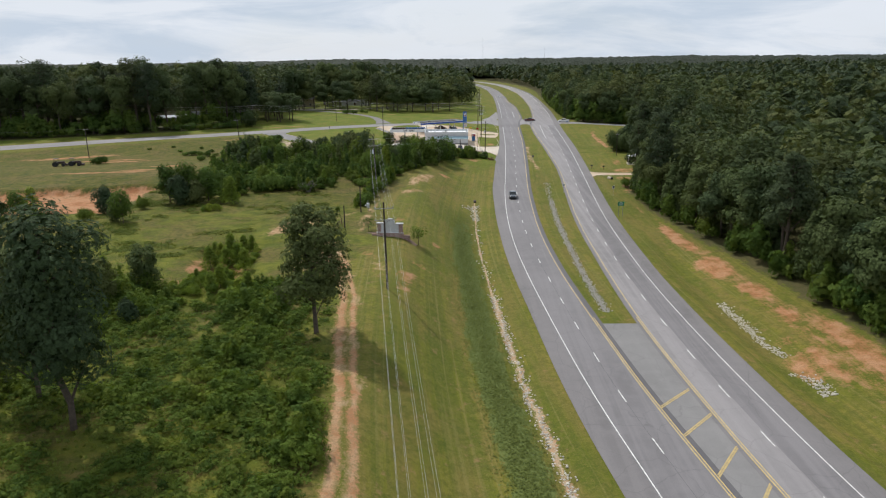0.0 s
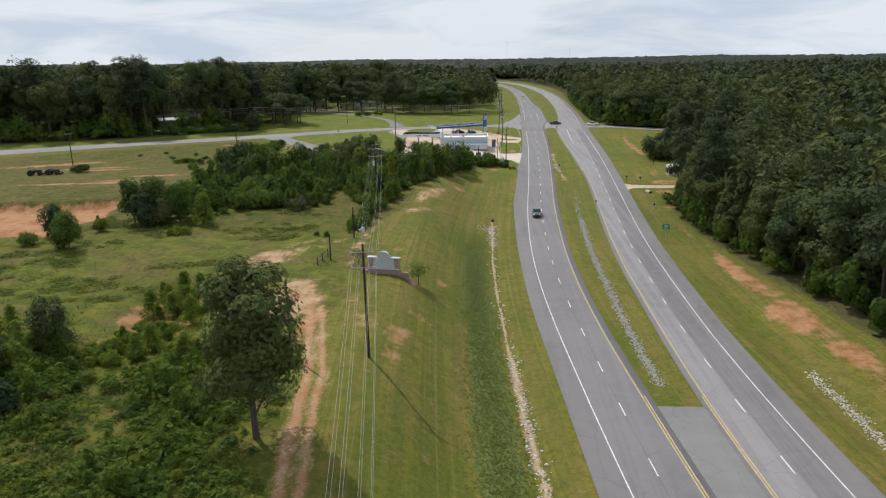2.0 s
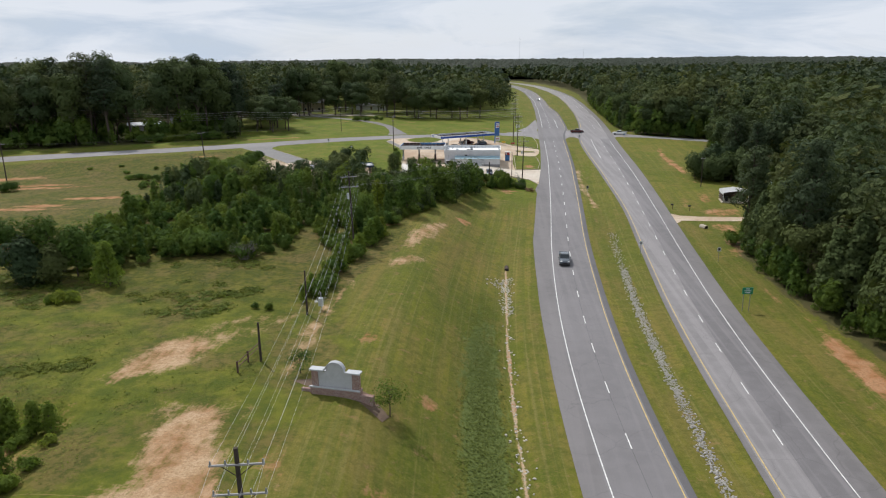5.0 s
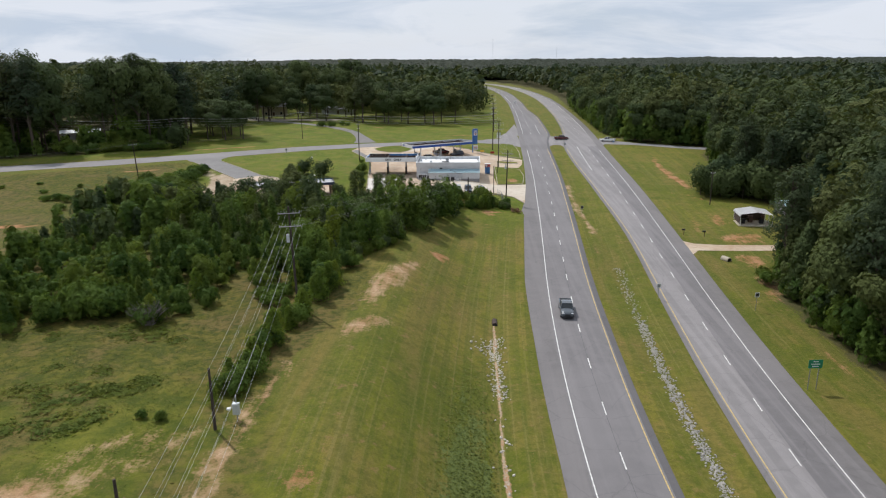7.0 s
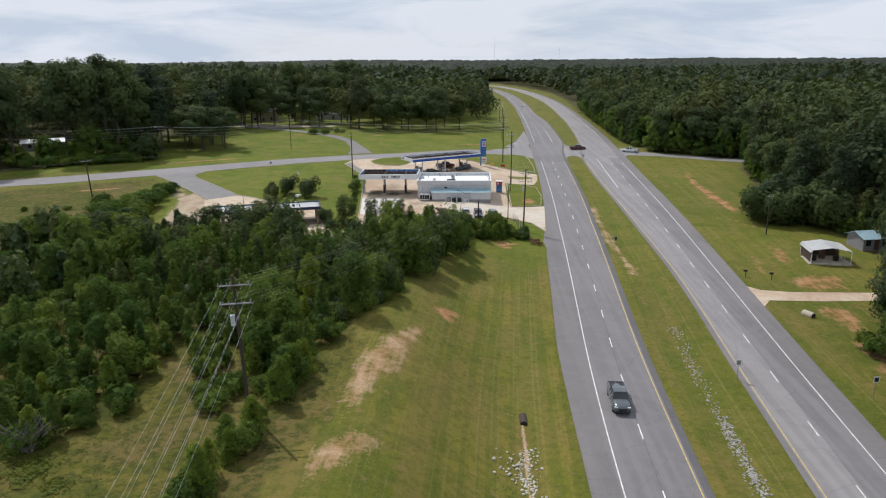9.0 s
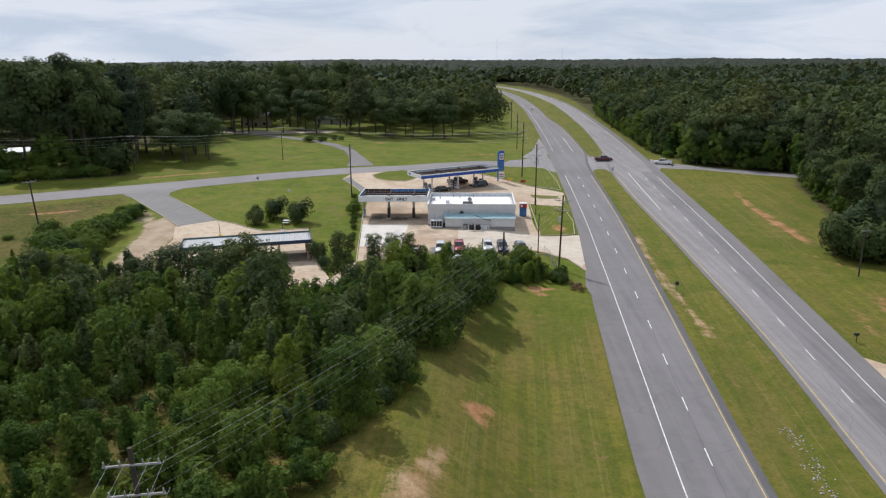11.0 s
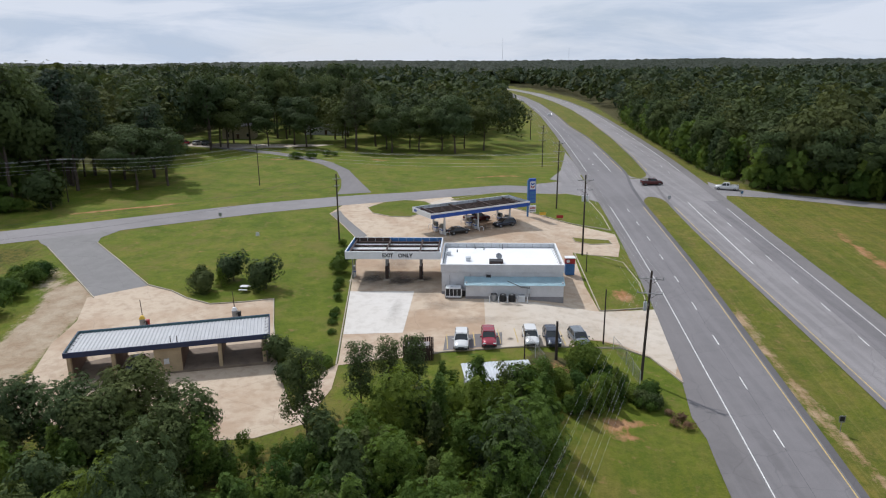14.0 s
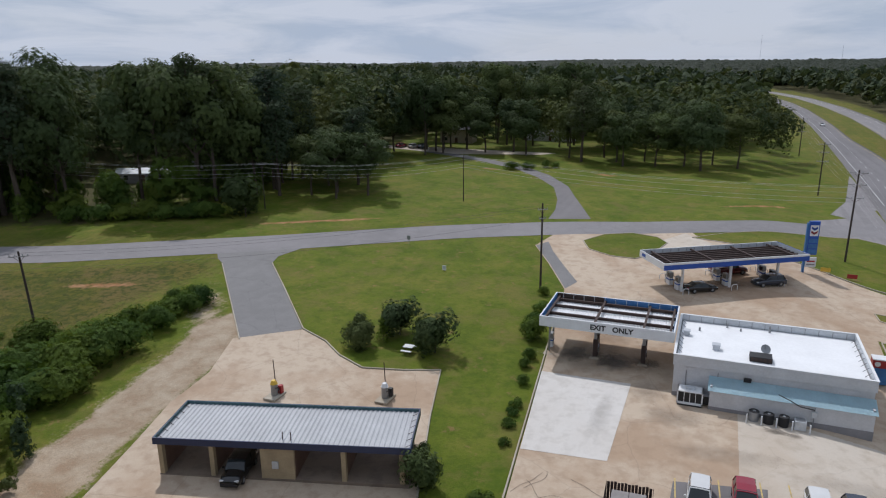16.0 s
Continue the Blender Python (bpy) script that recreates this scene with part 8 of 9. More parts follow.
def span(a, b, sag, offs, za, zb, r=0.016, material="wire"):
    """Sagging wires between two poles, one thing for each wire."""
    (ax, ay), (bx_, by_) = a, b
    d = Vector((bx_ - ax, by_ - ay, 0)).normalized()
    side = Vector((d.y, -d.x, 0))
    for o, dz in offs:
        pts = []
        for k in range(17):
            t = k / 16
            pts.append((ax + (bx_ - ax) * t + side.x * o, ay + (by_ - ay) * t + side.y * o, (lz(ax, ay) + za) * (1 - t) + (lz(bx_, by_) + zb) * t + dz - 4 * sag * t * (1 - t)))
        tagged(wire("power_line", pts, r, material), "thin sagging overhead power cable", "cable", "overhead cables")


MAIN = [(-2.2, 10.0), (-13.85, 93.3), (-25.2, 175.8), (6.4, 262.0), (6.3, 308.0), (5.6, 343.3), (8.0, 405.0), (10, 480.0)]
for k, ((x, y), tr, h) in enumerate(zip(MAIN, (0, 0, 1, 1, 2, 0, 0, 0), (13.2, 13.2, 13.4, 13.2, 14.6, 15.5, 13, 13))):
    t = (8, 8, 8, -12, 0, 0, 0, 0)[k]
    utility_pole(x, y, h, [(h - 0.9, 2.8), (h - 2.6, 2.8)] if k < 5 else [(h - 0.5, 2.6), (h - 2.4, 2.6), (h - 4.6, 2.6)], t, tr, lean=(0, -0.6, -1.6, 1.2, 0, 0.5, 0, 0)[k])
for k in range(7):
    h0, h1 = (13.2, 13.2, 13.4, 13.2, 14.6, 15.5, 13, 13)[k:k + 2]
    span(MAIN[k], MAIN[k + 1], 2.0 if k < 3 else 0.8, [(-1.3, -0.6), (-0.55, -0.6), (0.55, -0.6), (1.3, -0.6), (-1.3, -2.35), (-0.55, -2.35), (0.55, -2.35), (1.3, -2.35)], h0, h1, (0.0065, 0.0065, 0.0035, 0.005, 0.005, 0.005, 0.005)[k])
LANE_POLES = [(-205, 250, 11.5), (-142.6, 251.3, 11), (-91.4, 271.4, 11.4), (-38.1, 311.2, 12.8)]
for x, y, h in LANE_POLES[1:]:
    utility_pole(x, y, h, [(h - 0.6, 2.2)] if x < -50 else [(h - 0.9, 1.4), (h - 2.2, 1.0)], 30, label="slim dark wooden power pole with a short crossarm", lean=-2.5 if x == -91.4 else 0)
for a, b in zip(LANE_POLES, LANE_POLES[1:]):
    span(a[:2], b[:2], 1.2, [(-0.8, -0.4), (0.8, -0.4), (0, -2.2)], a[2], b[2], 0.012, "wire_dark")
NORTH = [(-215, 300, 13), (-155, 316, 12), (-103.4, 335, 10), (-67.9, 359.8, 10.6), (5.6, 343.3, 13)]
for x, y, h in NORTH[1:4]:
    utility_pole(x, y, h, [(h - 0.5, 2.0)], 30, label="slim dark wooden power pole on the lawn", r=0.12)
for a, b in zip(NORTH, NORTH[1:]):
    span(a[:2], b[:2], 1.3, [(-0.7, -0.3), (0.7, -0.3), (0, -1.2), (0, -2.2), (0.1, -2.9)], a[2], b[2], 0.018, "wire")
utility_pole(-22.5, 92.7, 9.0, (), 0, 0, 0.15, "plain dark wooden pole beside the dirt track")
utility_pole(-26.3, 130.6, 4.5, (), 0, 0, 0.15, "short dark wooden pole with a small white box")
utility_pole(-25.0, 144.7, 5.9, (), 0, 0, 0.15, "short dark wooden pole at the field's edge")
utility_pole(56.2, 259.6, 8.3, [(7.9, 1.2)], 0, 0, 0.13, "slim wooden pole on the eastern slope")
utility_pole(3.6, 271.0, 7.4, (), 0, 0, 0.11, "slim lighting pole beside the parked cars")
utility_pole(5.6, 298.7, 3.6, (), 0, 0, 0.1, "short wooden post on the grass island")
utility_pole(-6.9, 264.5, 3.6, (), 0, 0, 0.09, "short dark post beside the fence")
utility_pole(-3.1, 264.9, 4.9, (), 0, 0, 0.2, "stout dark post beside the fence")
bx1 = thing("meter_pedestal", pose(-23.6, 146.4, lz(-23.6, 146.4)), "grey electric pedestal with a white lamp", "meter")
rows_part("cabinet", [(-0.3, -0.2, 0.6, 0.3, 0.2, 1.7)], "galv", bx1, bevel=0.03)
part("post", rod((0, 0.1, 0), (0, 0.1, 2.4), 0.06), "steel", bx1)
rows_part("lamp", [(-0.7, -0.5, 1.2, -0.35, -0.2, 1.4)], "white", bx1, bevel=0.04)
rf = thing("rail_fence", pose(-27.6, 130.3, lz(-27.6, 130.3)), "short length of weathered timber rail fence", "fence")
for k, (x, y) in enumerate(((-0.2, -2.6), (0, 0), (0.3, 2.8))):
    part("post", boxes((x - 0.08, y - 0.08, -0.2, x + 0.08, y + 0.08, 1.3)), "wood", rf)
for z in (0.6, 1.1):
    part("rail", rod((-0.2, -2.6, z), (0.3, 2.8, z), 0.05), "wood", rf)

# monument sign with stone piers and a planting bed
mo = thing("monument_sign", pose(-16.4, 123.6, lz(-16.4, 123.6), 0, 0, -10), "blank grey entrance sign with an arched top and stone piers", "sign")
prof = [(-1.75, 0), (1.75, 0), (1.75, 1.7), (0.95, 1.7)] + [(0.85 * math.cos(radians(a)), 1.85 + 0.75 * math.sin(radians(a))) for a in range(10, 171, 16)] + [(-0.95, 1.7), (-1.75, 1.7)]
bm = prism(prof, -0.17, 0.17)
bmesh.ops.transform(bm, matrix=pose(0, 0, 0.75, 90, 0, 0), verts=bm.verts[:])
part("panel", bm, "stone_sign", mo, "smooth blank panel")
bm = bmesh.new()
for a in range(10, 171, 8):
    c, s_ = math.cos(radians(a)), math.sin(radians(a))
    box(bm, -0.09, -0.26, -0.05, 0.09, 0.26, 0.05, mat=pose(0.9 * c, 0, 2.62 + 0.8 * s_, 0, -(a - 90), 0))
part("arch_cap", bm, "stone_sign", mo)
for s_ in (-1, 1):
    rows_part("pier", [(s_ * 2.1 - 0.34, -0.3, 0.5, s_ * 2.1 + 0.34, 0.3, 2.4)], "brick", mo, "stone-faced pier", 0.03)
    rows_part("cap", [(s_ * 1.9 - 0.72, -0.42, 2.45, s_ * 1.9 + 0.72, 0.42, 2.6)], "stone_sign", mo, bevel=0.03)
rows_part("plinth", [(-2.55, -0.45, -0.9, 2.55, 0.45, 0.78)], "brick", mo, "brick plinth", 0.03)
rows_part("ledge", [(-2.6, -0.5, 0.72, 2.6, -0.3, 0.84)], "stone_sign", mo)
rows_part("wing_wall", [(2.55, -0.4, -1.2, 3.9, 0.1, 0.35)], "brick", mo, bevel=0.03)
rows_part("wing_wall", [(-3.7, -0.1, -0.6, -2.55, 0.25, 0.3)], "brick", mo, bevel=0.03)
draped("planting_bed", [(-21.5, 126.2), (-19, 124.6), (-14, 122.6), (-11.5, 120.6), (-11, 122), (-13.5, 124.6), (-19, 127)], 0.04, "brush", None)
tagged(bpy.data.objects["planting_bed"], "mulched planting bed", "planting bed", kind="structure")

gs = thing("road_sign", pose(37.1, 165.9, lz(37.1, 165.9), 0, 0, 4), "green highway sign with white lines of text", "sign")
part("post", rod((-0.5, 0, -0.3), (-0.5, 0, 3.75), 0.05), "steel", gs)
part("post", rod((0.5, 0, -0.3), (0.5, 0, 3.75), 0.05), "steel", gs)
rows_part("panel", [(-0.82, -0.1, 2.75, 0.82, -0.06, 3.8)], "green_sign", gs)
for z, w in ((3.58, 0.3), (3.27, 0.52), (2.98, 0.4)):
    rows_part("text_bar", [(-w, -0.115, z - 0.05, w, -0.102, z + 0.06)], "white", gs)
for x, y, h, c1, c2 in ((40.7, 191.5, 2.9, "white", "black"), (27.2, 196, 2.7, "white", "steel"), (23.8, 251.8, 1.9, "steel", "black"), (51.7, 356.2, 1.7, "steel", "blue_in"), (-65.0, 323.8, 1.6, "steel", "steel"), (32.6, 349.7, 1.8, "steel", "galv"), (-54, 313, 0.9, "white", "galv")):
    sg = thing("roadside_sign", pose(x, y, lz(x, y)), "small roadside sign on a thin steel post", "sign", "small road signs")
    part("post", rod((0, 0, -0.2), (0, 0, h), 0.04), "steel", sg)
    rows_part("plate", [(-0.32, -0.06, h - 0.75, 0.32, -0.04, h)], c1, sg)
    rows_part("plate_mark", [(-0.22, -0.075, h - 0.62, 0.22, -0.062, h - 0.12)], c2, sg)
for x, y in ((42.2, 233.4), (46, 232)):
    mb = thing("mailbox", pose(x, y, lz(x, y)), "black mailbox on a wooden post", "mailbox")
    part("post", rod((0, 0, -0.2), (0, 0, 1.05), 0.07), "wood", mb)
    rows_part("box", [(-0.45, -0.16, 1.05, 0.25, 0.16, 1.4)], "black", mb, bevel=0.08)
cv = thing("culvert", pose(45.2, 216.2, lz(45.2, 216.2) - 0.1, 0, 0, 25), "concrete drain pipe mouth in the verge", "culvert")
bm = bmesh.new()
for a in range(0, 360, 30):
    c, s_, c1, s1 = math.cos(radians(a)), math.sin(radians(a)), math.cos(radians(a + 30)), math.sin(radians(a + 30))
    f = bm.faces.new([bm.verts.new(p) for p in ((0.55 * c, -0.5, 0.3 + 0.55 * s_), (0.55 * c1, -0.5, 0.3 + 0.55 * s1), (0.55 * c1, 1.2, 0.3 + 0.55 * s1), (0.55 * c, 1.2, 0.3 + 0.55 * s_))])
    f = bm.faces.new([bm.verts.new(p) for p in ((0.42 * c, -0.5, 0.3 + 0.42 * s_), (0.55 * c, -0.5, 0.3 + 0.55 * s_), (0.55 * c1, -0.5, 0.3 + 0.55 * s1), (0.42 * c1, -0.5, 0.3 + 0.42 * s1))])
part("pipe", bm, "kerb", cv)
part("bore", rod((0, -0.42, 0.3), (0, 1.0, 0.3), 0.42, 0.42, 12), "black", cv)
bk = thing("drain_mouth", pose(1.0, 186.3, lz(1.0, 186.3)), "dark rusted drain pipe mouth in orange soil", "culvert")
part("pipe", rod((0, -0.35, 0.12), (0, 1.4, 0.2), 0.4, 0.4, 14), "steel_dark", bk)
part("bore", rod((0, -0.37, 0.12), (0, -0.36, 0.12), 0.34, 0.34, 14), "black", bk)
for x, y, lab in ((1.7, 334.6, "yellow"), (5.2, 333.2, "red")):
    ys_ = thing("yard_sign", pose(x, y, lz(x, y) + 0.13), "small " + lab + " banner sign on the grass", "sign")
    rows_part("banner", [(-0.7, -0.02, 0.25, 0.7, 0.02, 0.9)], lab, ys_)
    for s_ in (-0.6, 0.6):
        part("stake", rod((s_, 0.03, 0), (s_, 0.03, 0.9), 0.02), "steel", ys_)

# ---- outbuildings and houses ----
cp = thing("carport", pose(60.2, 243.2, lz(60.2, 243.2), 0, 0, -8), "white metal carport sheltering stored goods", "carport")
bm = bmesh.new()
prev_ = None
for x, z in ((-3.6, 2.05), (-3.3, 2.5), (0, 3.05), (3.3, 2.5), (3.6, 2.05)):
    a, b = bm.verts.new((x, -3.2, z)), bm.verts.new((x, 3.2, z))
    if prev_:
        bm.faces.new((prev_[0], a, b, prev_[1]))
    prev_ = (a, b)
bmesh.ops.solidify(bm, geom=bm.faces[:], thickness=0.05)
part("roof", bm, "white", cp)
for x in (-3.3, 3.3):
    for y in (-3.0, 0, 3.0):
        part("post", boxes((x - 0.05, y - 0.05, -0.3, x + 0.05, y + 0.05, 2.45)), "white", cp)
rows_part("slab", [(-3.7, -3.3, -0.4, 3.7, 3.3, 0.08)], "kerb", cp)
rows_part("back_panel", [(-3.2, 3.0, 0.1, 3.2, 3.05, 2.5)], "steel_dark", cp)
rows_part("side_cloth", [(-3.36, -2.9, 0.3, -3.33, 2.8, 1.9)], "steel_dark", cp)
for k, (x, y, w, h) in enumerate(((-2.2, -1.0, 0.7, 1.1), (-0.4, 0.6, 0.9, 1.4), (1.6, -0.6, 0.8, 1.0), (2.3, 1.2, 0.6, 1.5))):
    bxg = thing("stored_crate", cp.matrix_basis @ pose(x, y, 0.08), "dark covered crate under the carport", "crate", "goods under the carport")
    rows_part("crate", [(-w / 2, -w / 2, 0, w / 2, w / 2, h)], "wood" if k % 2 else "black", bxg, bevel=0.05)


def house(x, y, turn, w, d, h, rise, wall, roof, label):
    ho = thing("house", pose(x, y, lz(x, y), 0, 0, turn), label, "house")
    for r in ((-w / 2, -d / 2, -0.6, w / 2, -d / 2 + 0.2, h), (-w / 2, d / 2 - 0.2, -0.6, w / 2, d / 2, h), (-w / 2, -d / 2 + 0.2, -0.6, -w / 2 + 0.2, d / 2 - 0.2, h), (w / 2 - 0.2, -d / 2 + 0.2, -0.6, w / 2, d / 2 - 0.2, h)):
        rows_part("wall", [r], wall, ho)
    bm = bmesh.new()
    o = 0.5
    vs = [bm.verts.new(c) for c in ((-w / 2 - o, -d / 2 - o, h - 0.1), (w / 2 + o, -d / 2 - o, h - 0.1), (w / 2 + o, 0, h + rise), (-w / 2 - o, 0, h + rise), (w / 2 + o, d / 2 + o, h - 0.1), (-w / 2 - o, d / 2 + o, h - 0.1))]
    bm.faces.new((vs[0], vs[1], vs[2], vs[3]))
    bm.faces.new((vs[3], vs[2], vs[4], vs[5]))
    bmesh.ops.solidify(bm, geom=bm.faces[:], thickness=0.18)
    part("roof", bm, roof, ho)
    for s_ in (-1, 1):
        part("gable", prism([(-d / 2, 0), (d / 2, 0), (0, rise)], -0.1, 0.1), wall, ho).matrix_basis = Matrix.Translation((s_ * (w / 2 - 0.1), 0, h - 0.05)) @ pose(0, 0, 0, 90, 0, 90)
    for k in (-0.32, 0.0, 0.32):
        wn = rows_part("window" if k else "door", [(w * k - 0.5, -d / 2 - 0.04, 0.1 if not k else 0.9, w * k + 0.5, -d / 2 - 0.005, 2.1)], "glass" if k else "wood", ho)
        rows_part("frame", [(w * k - 0.6, -d / 2 - 0.06, 2.1, w * k + 0.6, -d / 2 - 0.003, 2.2)], "white", wn)


house(-106, 459, 8, 12, 9, 5.0, 2.6, "tan_siding", "grey_shingle", "tan two-storey house among the trees")
house(-76, 481, 5, 18, 8, 2.8, 1.4, "wall_white", "grey_shingle", "long low white house among the trees")
house(-151, 351, 28, 13, 6, 2.6, 0.9, "wall_grey", "galv", "low grey mobile home under the trees")
house(-141, 362, 28, 6, 5, 3.2, 1.2, "wall_grey", "grey_shingle", "small grey outbuilding under the trees")
house(72, 251, 10, 5.5, 4.5, 2.4, 1.0, "wall_grey", "pale_blue", "small shed with a blue-green metal roof")
house(130, 452, -20, 11, 8, 2.8, 1.8, "brick", "grey_shingle", "brick house with a grey roof in the woods")

for x, top, r in ((348, 72, 0.55), (90, 112, 0.5)):
    ma = thing("radio_mast", pose(x, 3000, 0), "distant slender radio mast above the woods", "mast")
    part("lattice", rod((0, 0, 0), (0, 0, top), r, r * 0.7, 6), "galv", ma)


# ---- vehicles ----
def loft(rings):
    """A closed skin through rings of equal point count."""
    bm = bmesh.new()
    R_ = [[bm.verts.new(p) for p in ring] for ring in rings]
    n = len(rings[0])
    for a, b in zip(R_, R_[1:]):
        for i in range(n):
            bm.faces.new((a[i], a[(i + 1) % n], b[(i + 1) % n], b[i]))
    bm.faces.new(R_[0][::-1])
    bm.faces.new(R_[-1])
    bmesh.ops.recalc_face_normals(bm, faces=bm.faces[:])
    return bm


def body_ring(x, w, z0, z1, crown=0.06):
    return [(x, -w * 0.92, z0), (x, -w, z0 + 0.18), (x, -w * 1.0, z1 - 0.22), (x, -w * 0.93, z1 - 0.04), (x, -w * 0.5, z1 + crown * 0.7), (x, 0, z1 + crown),
            (x, w * 0.5, z1 + crown * 0.7), (x, w * 0.93, z1 - 0.04), (x, w * 1.0, z1 - 0.22), (x, w, z0 + 0.18), (x, w * 0.92, z0)]


def cabin_ring(x, wb, wt, zb, zt):
    return [(x, -wb, zb), (x, -wt, zt), (x, -wt * 0.6, zt + 0.03), (x, 0, zt + 0.045), (x, wt * 0.6, zt + 0.03), (x, wt, zt), (x, wb, zb)]


def vehicle(kind, m, paint, label):
    """Car, SUV or pickup; nose along +x, wheels on z = 0."""
    L, w, hood, roof, cab = {"sedan": (4.7, 0.9, 0.92, 1.42, (-1.75, -1.0, 0.45, 1.25)), "suv": (4.7, 0.93, 1.02, 1.66, (-2.15, -1.75, 0.22, 1.02)), "pickup": (5.7, 0.99, 1.16, 1.88, (-0.75, -0.55, 0.75, 1.4))}[kind]
    car = thing(kind if kind != "suv" else "suv_car", m, label, "car" if kind != "pickup" else "pickup truck")
    f, b = L / 2, -L / 2
    deck = {"sedan": 0.98, "suv": 1.05, "pickup": 1.2}[kind]
    rings = [body_ring(b, w * 0.86, 0.42, deck - 0.06, 0.02), body_ring(b + 0.12, w * 0.96, 0.3, deck), body_ring(b + 0.9, w, 0.26, deck + 0.02), body_ring(0, w, 0.25, hood + 0.03), body_ring(f - 1.5, w, 0.26, hood + 0.02),
             body_ring(f - 0.6, w * 0.97, 0.27, hood - 0.07), body_ring(f - 0.15, w * 0.9, 0.3, hood - 0.2), body_ring(f, w * 0.8, 0.4, hood - 0.32, 0.02)]
    body = part("body", loft(rings), paint, car, smooth=False)
    body.data.shade_smooth()
    x0, x1, x2, x3 = cab
    zb = hood - 0.03
    part("glasshouse", loft([cabin_ring(x0, w * 0.9, w * 0.86, zb, zb + 0.03), cabin_ring(x1, w * 0.93, w * 0.76, zb, roof - 0.07), cabin_ring(x2, w * 0.93, w * 0.76, zb, roof - 0.06), cabin_ring(x3, w * 0.9, w * 0.84, zb, zb + 0.03)]), "glass", car, "dark tinted windows")
    part("roof", loft([cabin_ring(x1 - 0.06, w * 0.78, w * 0.74, roof - 0.12, roof - 0.05), cabin_ring((x1 + x2) / 2, w * 0.80, w * 0.76, roof - 0.1, roof - 0.01), cabin_ring(x2 + 0.1, w * 0.78, w * 0.74, roof - 0.13, roof - 0.07)]), paint, car)
    for s_ in (-1, 1):
        for xa, xb in (((x0 + 0.02, x1), (x3 - 0.02, x2), ((x1 + x2) / 2 - 0.05, (x1 + x2) / 2 - 0.05))):
            part("pillar", rod((xa, s_ * w * 0.915, zb), (xb, s_ * w * 0.775, roof - 0.07), 0.05, 0.045, 6), paint, car)
        part("mirror", boxes((x3 - 0.25, s_ * (w + 0.11) - 0.1, zb + 0.04, x3 - 0.1, s_ * (w + 0.11) + 0.1, zb + 0.2), bevel=0.04), paint, car)
        part("headlight", boxes((f - 0.26, s_ * w * 0.68 - 0.19, hood - 0.36, f - 0.05, s_ * w * 0.68 + 0.19, hood - 0.2), bevel=0.04), "lamp_clear", car)
        part("tail_light", boxes((b - 0.01, s_ * w * 0.74 - 0.1, deck - 0.3, b + 0.14, s_ * w * 0.74 + 0.1, deck - 0.06), bevel=0.03), "lamp_red", car)
        for x in (b + 0.95, f - 0.95):
            wh = part("wheel", rod((x, s_ * (w - 0.20), 0.345), (x, s_ * (w + 0.01), 0.345), 0.30, 0.30, 18), "black", car)
            part("tyre", rod((x, s_ * (w - 0.22), 0.345), (x, s_ * (w - 0.005), 0.345), 0.345, 0.345, 20), "rubber", wh)
            part("rim", rod((x, s_ * (w - 0.01), 0.345), (x, s_ * (w + 0.018), 0.345), 0.22, 0.19, 10), "steel", wh)
    part("grille", boxes((f - 0.06, -w * 0.45, 0.5, f + 0.015, w * 0.45, hood - 0.36), bevel=0.02), "black", car)
    part("bumper", boxes((f - 0.12, -w * 0.8, 0.28, f + 0.06, w * 0.8, 0.5), bevel=0.05), "black" if kind != "sedan" else paint, car)
    part("bumper", boxes((b - 0.08, -w * 0.85, 0.34, b + 0.1, w * 0.85, 0.56), bevel=0.05), "chrome" if kind == "pickup" else "black", car)
    if kind == "pickup":
        part("load_bed", boxes((b + 0.14, -w * 0.82, deck - 0.02, x0 - 0.12, w * 0.82, deck + 0.065)), "black", car, "black-lined load bed")
        for s_ in (-1, 1):
            part("bed_rail", boxes((b + 0.08, s_ * w * 0.9 - 0.07, deck - 0.02, x0 - 0.06, s_ * w * 0.9 + 0.07, deck + 0.14), bevel=0.02), paint, car)
        part("tailgate", boxes((b + 0.02, -w * 0.84, deck - 0.4, b + 0.12, w * 0.84, deck + 0.13), bevel=0.02), paint, car)
    return car


def parked(kind, x, y, turn, paint, label, up=0.06):
    return vehicle(kind, pose(x, y, lz(x, y) + up, 0, 0, turn), paint, label)


parked("suv", -14.5, 268.2, -90, "car_white", "white SUV parked nose out in a marked bay")
parked("suv", -11.1, 269.0, -88, "car_red", "dark red SUV parked beside a marked bay")
parked("suv", -5.8, 269.6, -88, "car_white", "white SUV with dark windows parked on concrete")
parked("suv", -3.1, 269.9, -86, "car_navy", "dark navy SUV parked on concrete")
parked("suv", 0.4, 270.5, -80, "car_silver", "slate grey SUV parked on concrete")
for dx, dy, kind, paint, lab, tn in ((-4.9, -2.4, "sedan", "car_black", "black saloon car under the fuel canopy", 0), (2.2, 0.6, "pickup", "car_maroon", "dark red pickup under the fuel canopy", 0), (6.0, -2.4, "suv", "car_navy", "dark SUV under the fuel canopy", 178)):
    w_ = gm @ Vector((dx + (1.0 if kind == "pickup" else 0), dy + (2.7 if kind == "pickup" else -0.3), 0))
    vehicle(kind, pose(w_.x, w_.y, lz(w_.x, w_.y) + 0.05, 0, 0, GA + tn), paint, lab)
w_ = wm @ Vector((7.0, 0.9, 0))
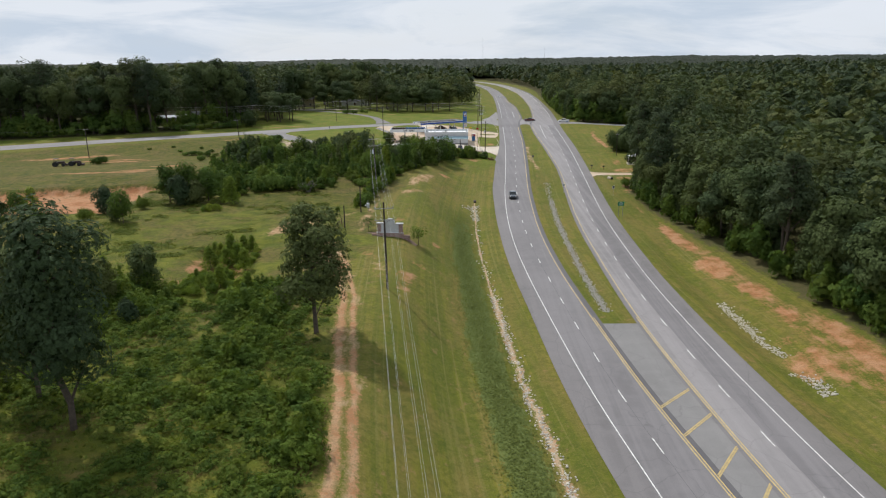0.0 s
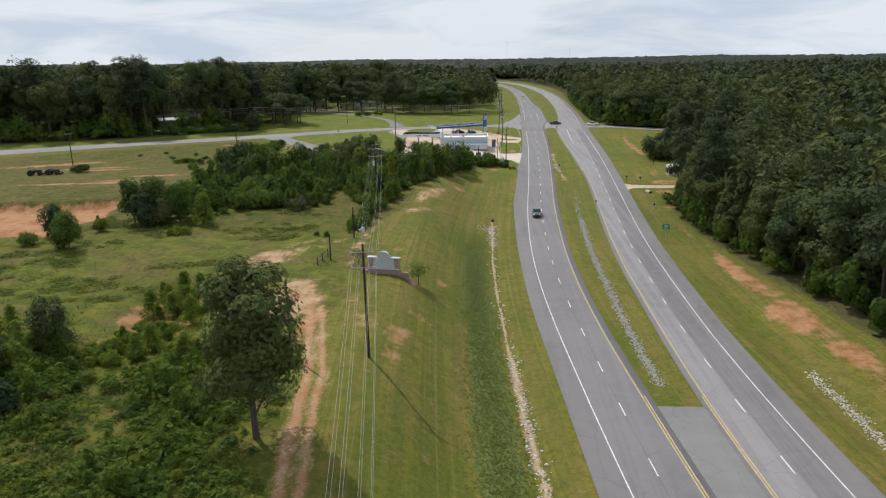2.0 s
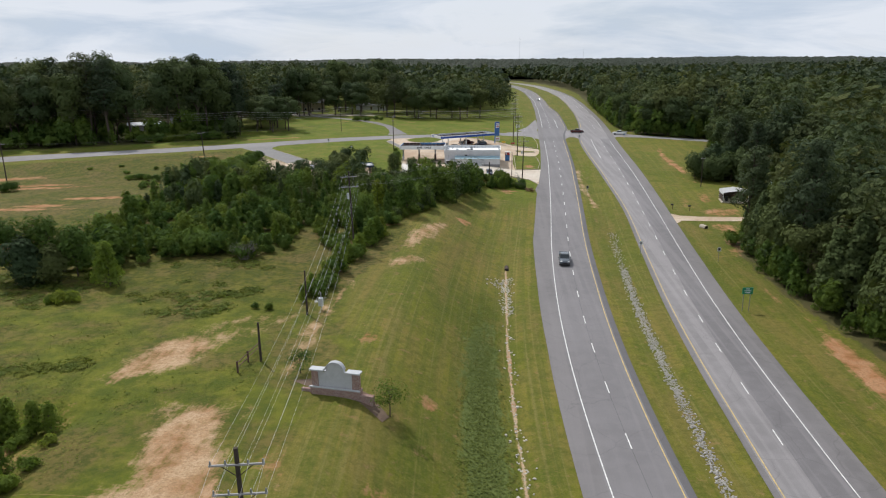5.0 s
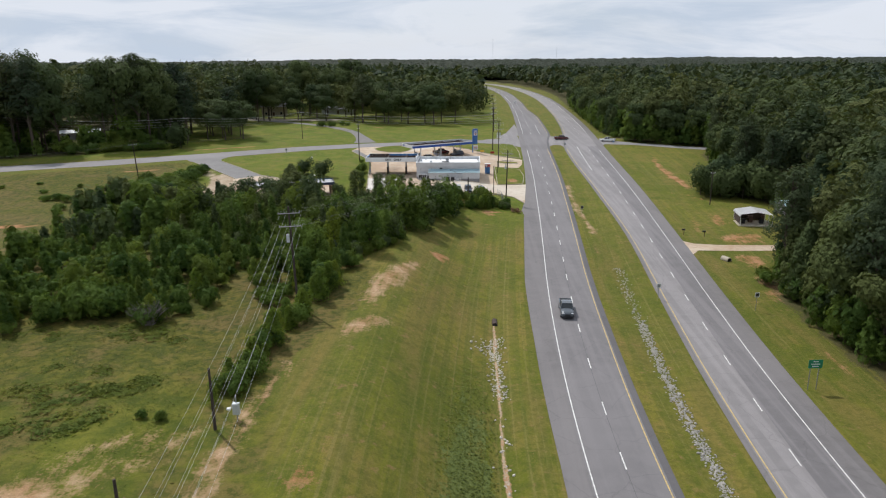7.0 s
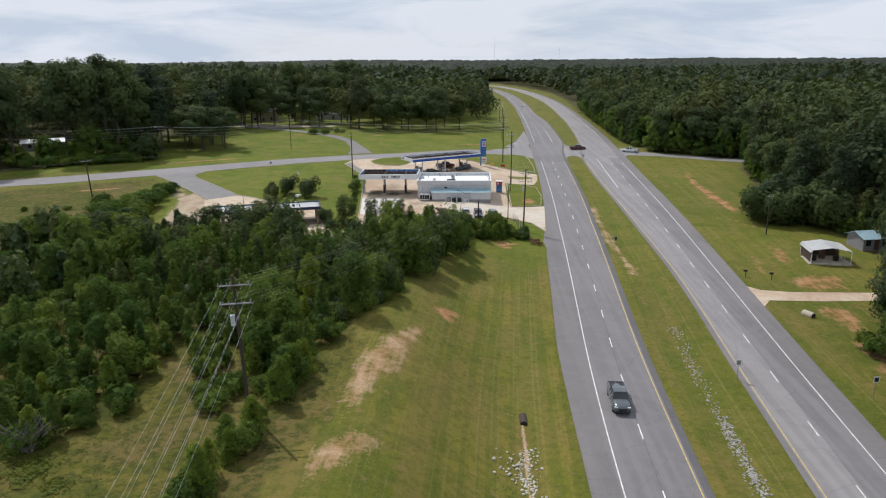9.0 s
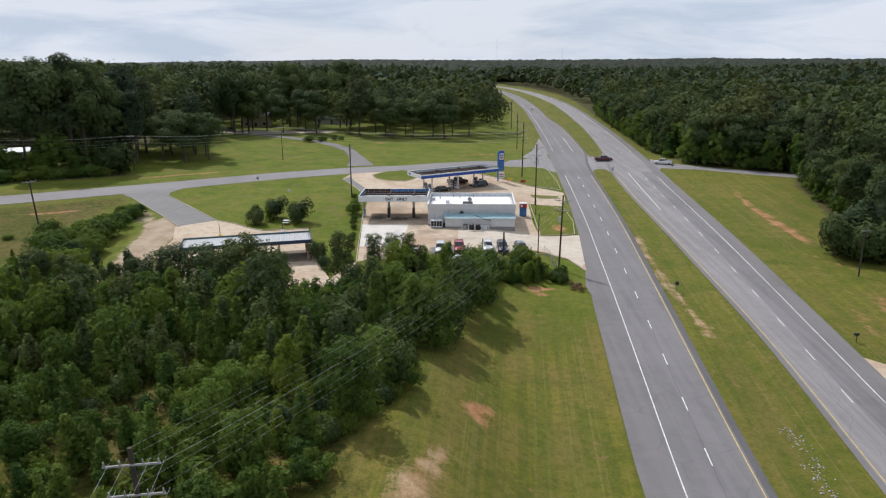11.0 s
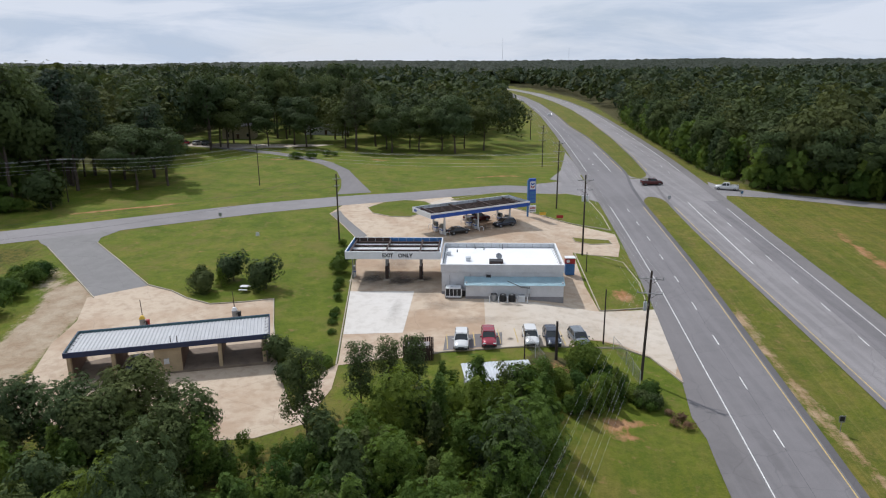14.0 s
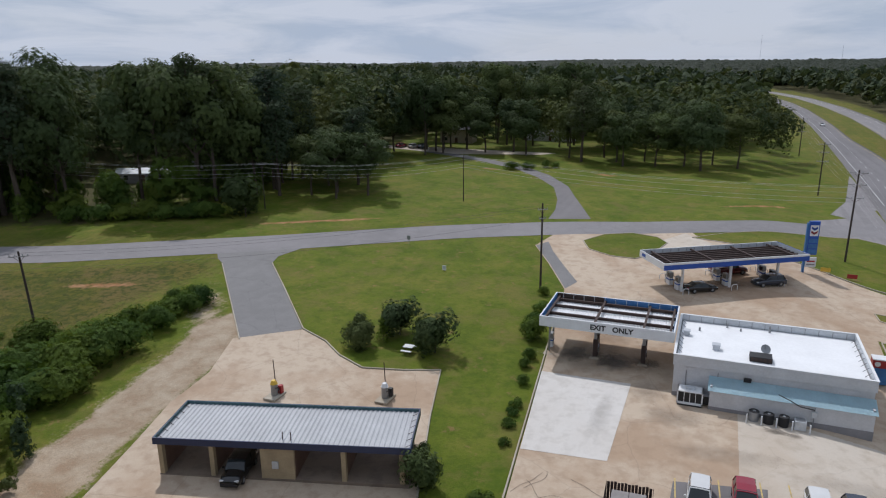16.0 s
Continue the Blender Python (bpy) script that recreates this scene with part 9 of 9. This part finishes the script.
vehicle("suv", pose(w_.x, w_.y, lz(w_.x, w_.y) + 0.07, 0, 0, 16.4 - 90), "car_black", "black SUV standing half out of a wash bay")
vehicle("pickup", pose(11.9, 190, lz(11.9, 190) + 0.075, 0, 0, -93), "car_grey", "dark grey pickup on the carriageway")
vehicle("pickup", pose(34.2, 373.2, lz(34.2, 373) + 0.06, 0, 0, 8), "car_maroon", "dark red pickup waiting in the median crossing")
vehicle("pickup", pose(51.6, 366.2, lz(51.6, 366.2) + 0.06, 0, 0, 157), "car_white", "white pickup waiting at the side road")
vehicle("sedan", pose(30.2, 600, lz(30, 600) + 0.08, 0, 0, -90), "car_white", "white car far off on the carriageway")
for x, y, p_ in ((-113.5, 434.5, "car_white"), (-110.5, 435.5, "car_silver"), (-118, 434, "car_red")):
    parked("suv", x, y, 80, p_, "car parked in front of a house")


def tractor(x, y, turn):
    t = thing("tractor", pose(x, y, lz(x, y), 0, 0, turn), "dark farm tractor standing in the field", "tractor")
    part("engine_hood", boxes((0.1, -0.45, 0.9, 2.0, 0.45, 1.7), bevel=0.1), "steel_dark", t)
    part("cab", boxes((-1.3, -0.65, 0.9, 0.1, 0.65, 1.5), bevel=0.05), "black", t)
    part("canopy", boxes((-1.4, -0.8, 2.6, 0.2, 0.8, 2.7), bevel=0.03), "black", t)
    for px in (-1.25, 0.05):
        for s_ in (-0.65, 0.65):
            part("canopy_post", rod((px, s_, 1.5), (px, s_, 2.6), 0.04), "black", t)
    for x_, r_, w_2 in ((-0.9, 0.85, 0.5), (1.5, 0.55, 0.35)):
        for s_ in (-1, 1):
            part("wheel", rod((x_, s_ * 0.75, r_), (x_, s_ * (0.75 + w_2), r_), r_, r_, 18), "rubber", t)
    part("bucket", boxes((2.2, -0.9, 0.2, 2.9, 0.9, 0.8), bevel=0.08), "steel_dark", t)
    for s_ in (-0.6, 0.6):
        part("loader_arm", rod((0.2, s_, 1.6), (2.4, s_, 0.7), 0.08), "steel_dark", t)


tractor(-139, 225, 20)
tractor(-134.5, 227, 10)
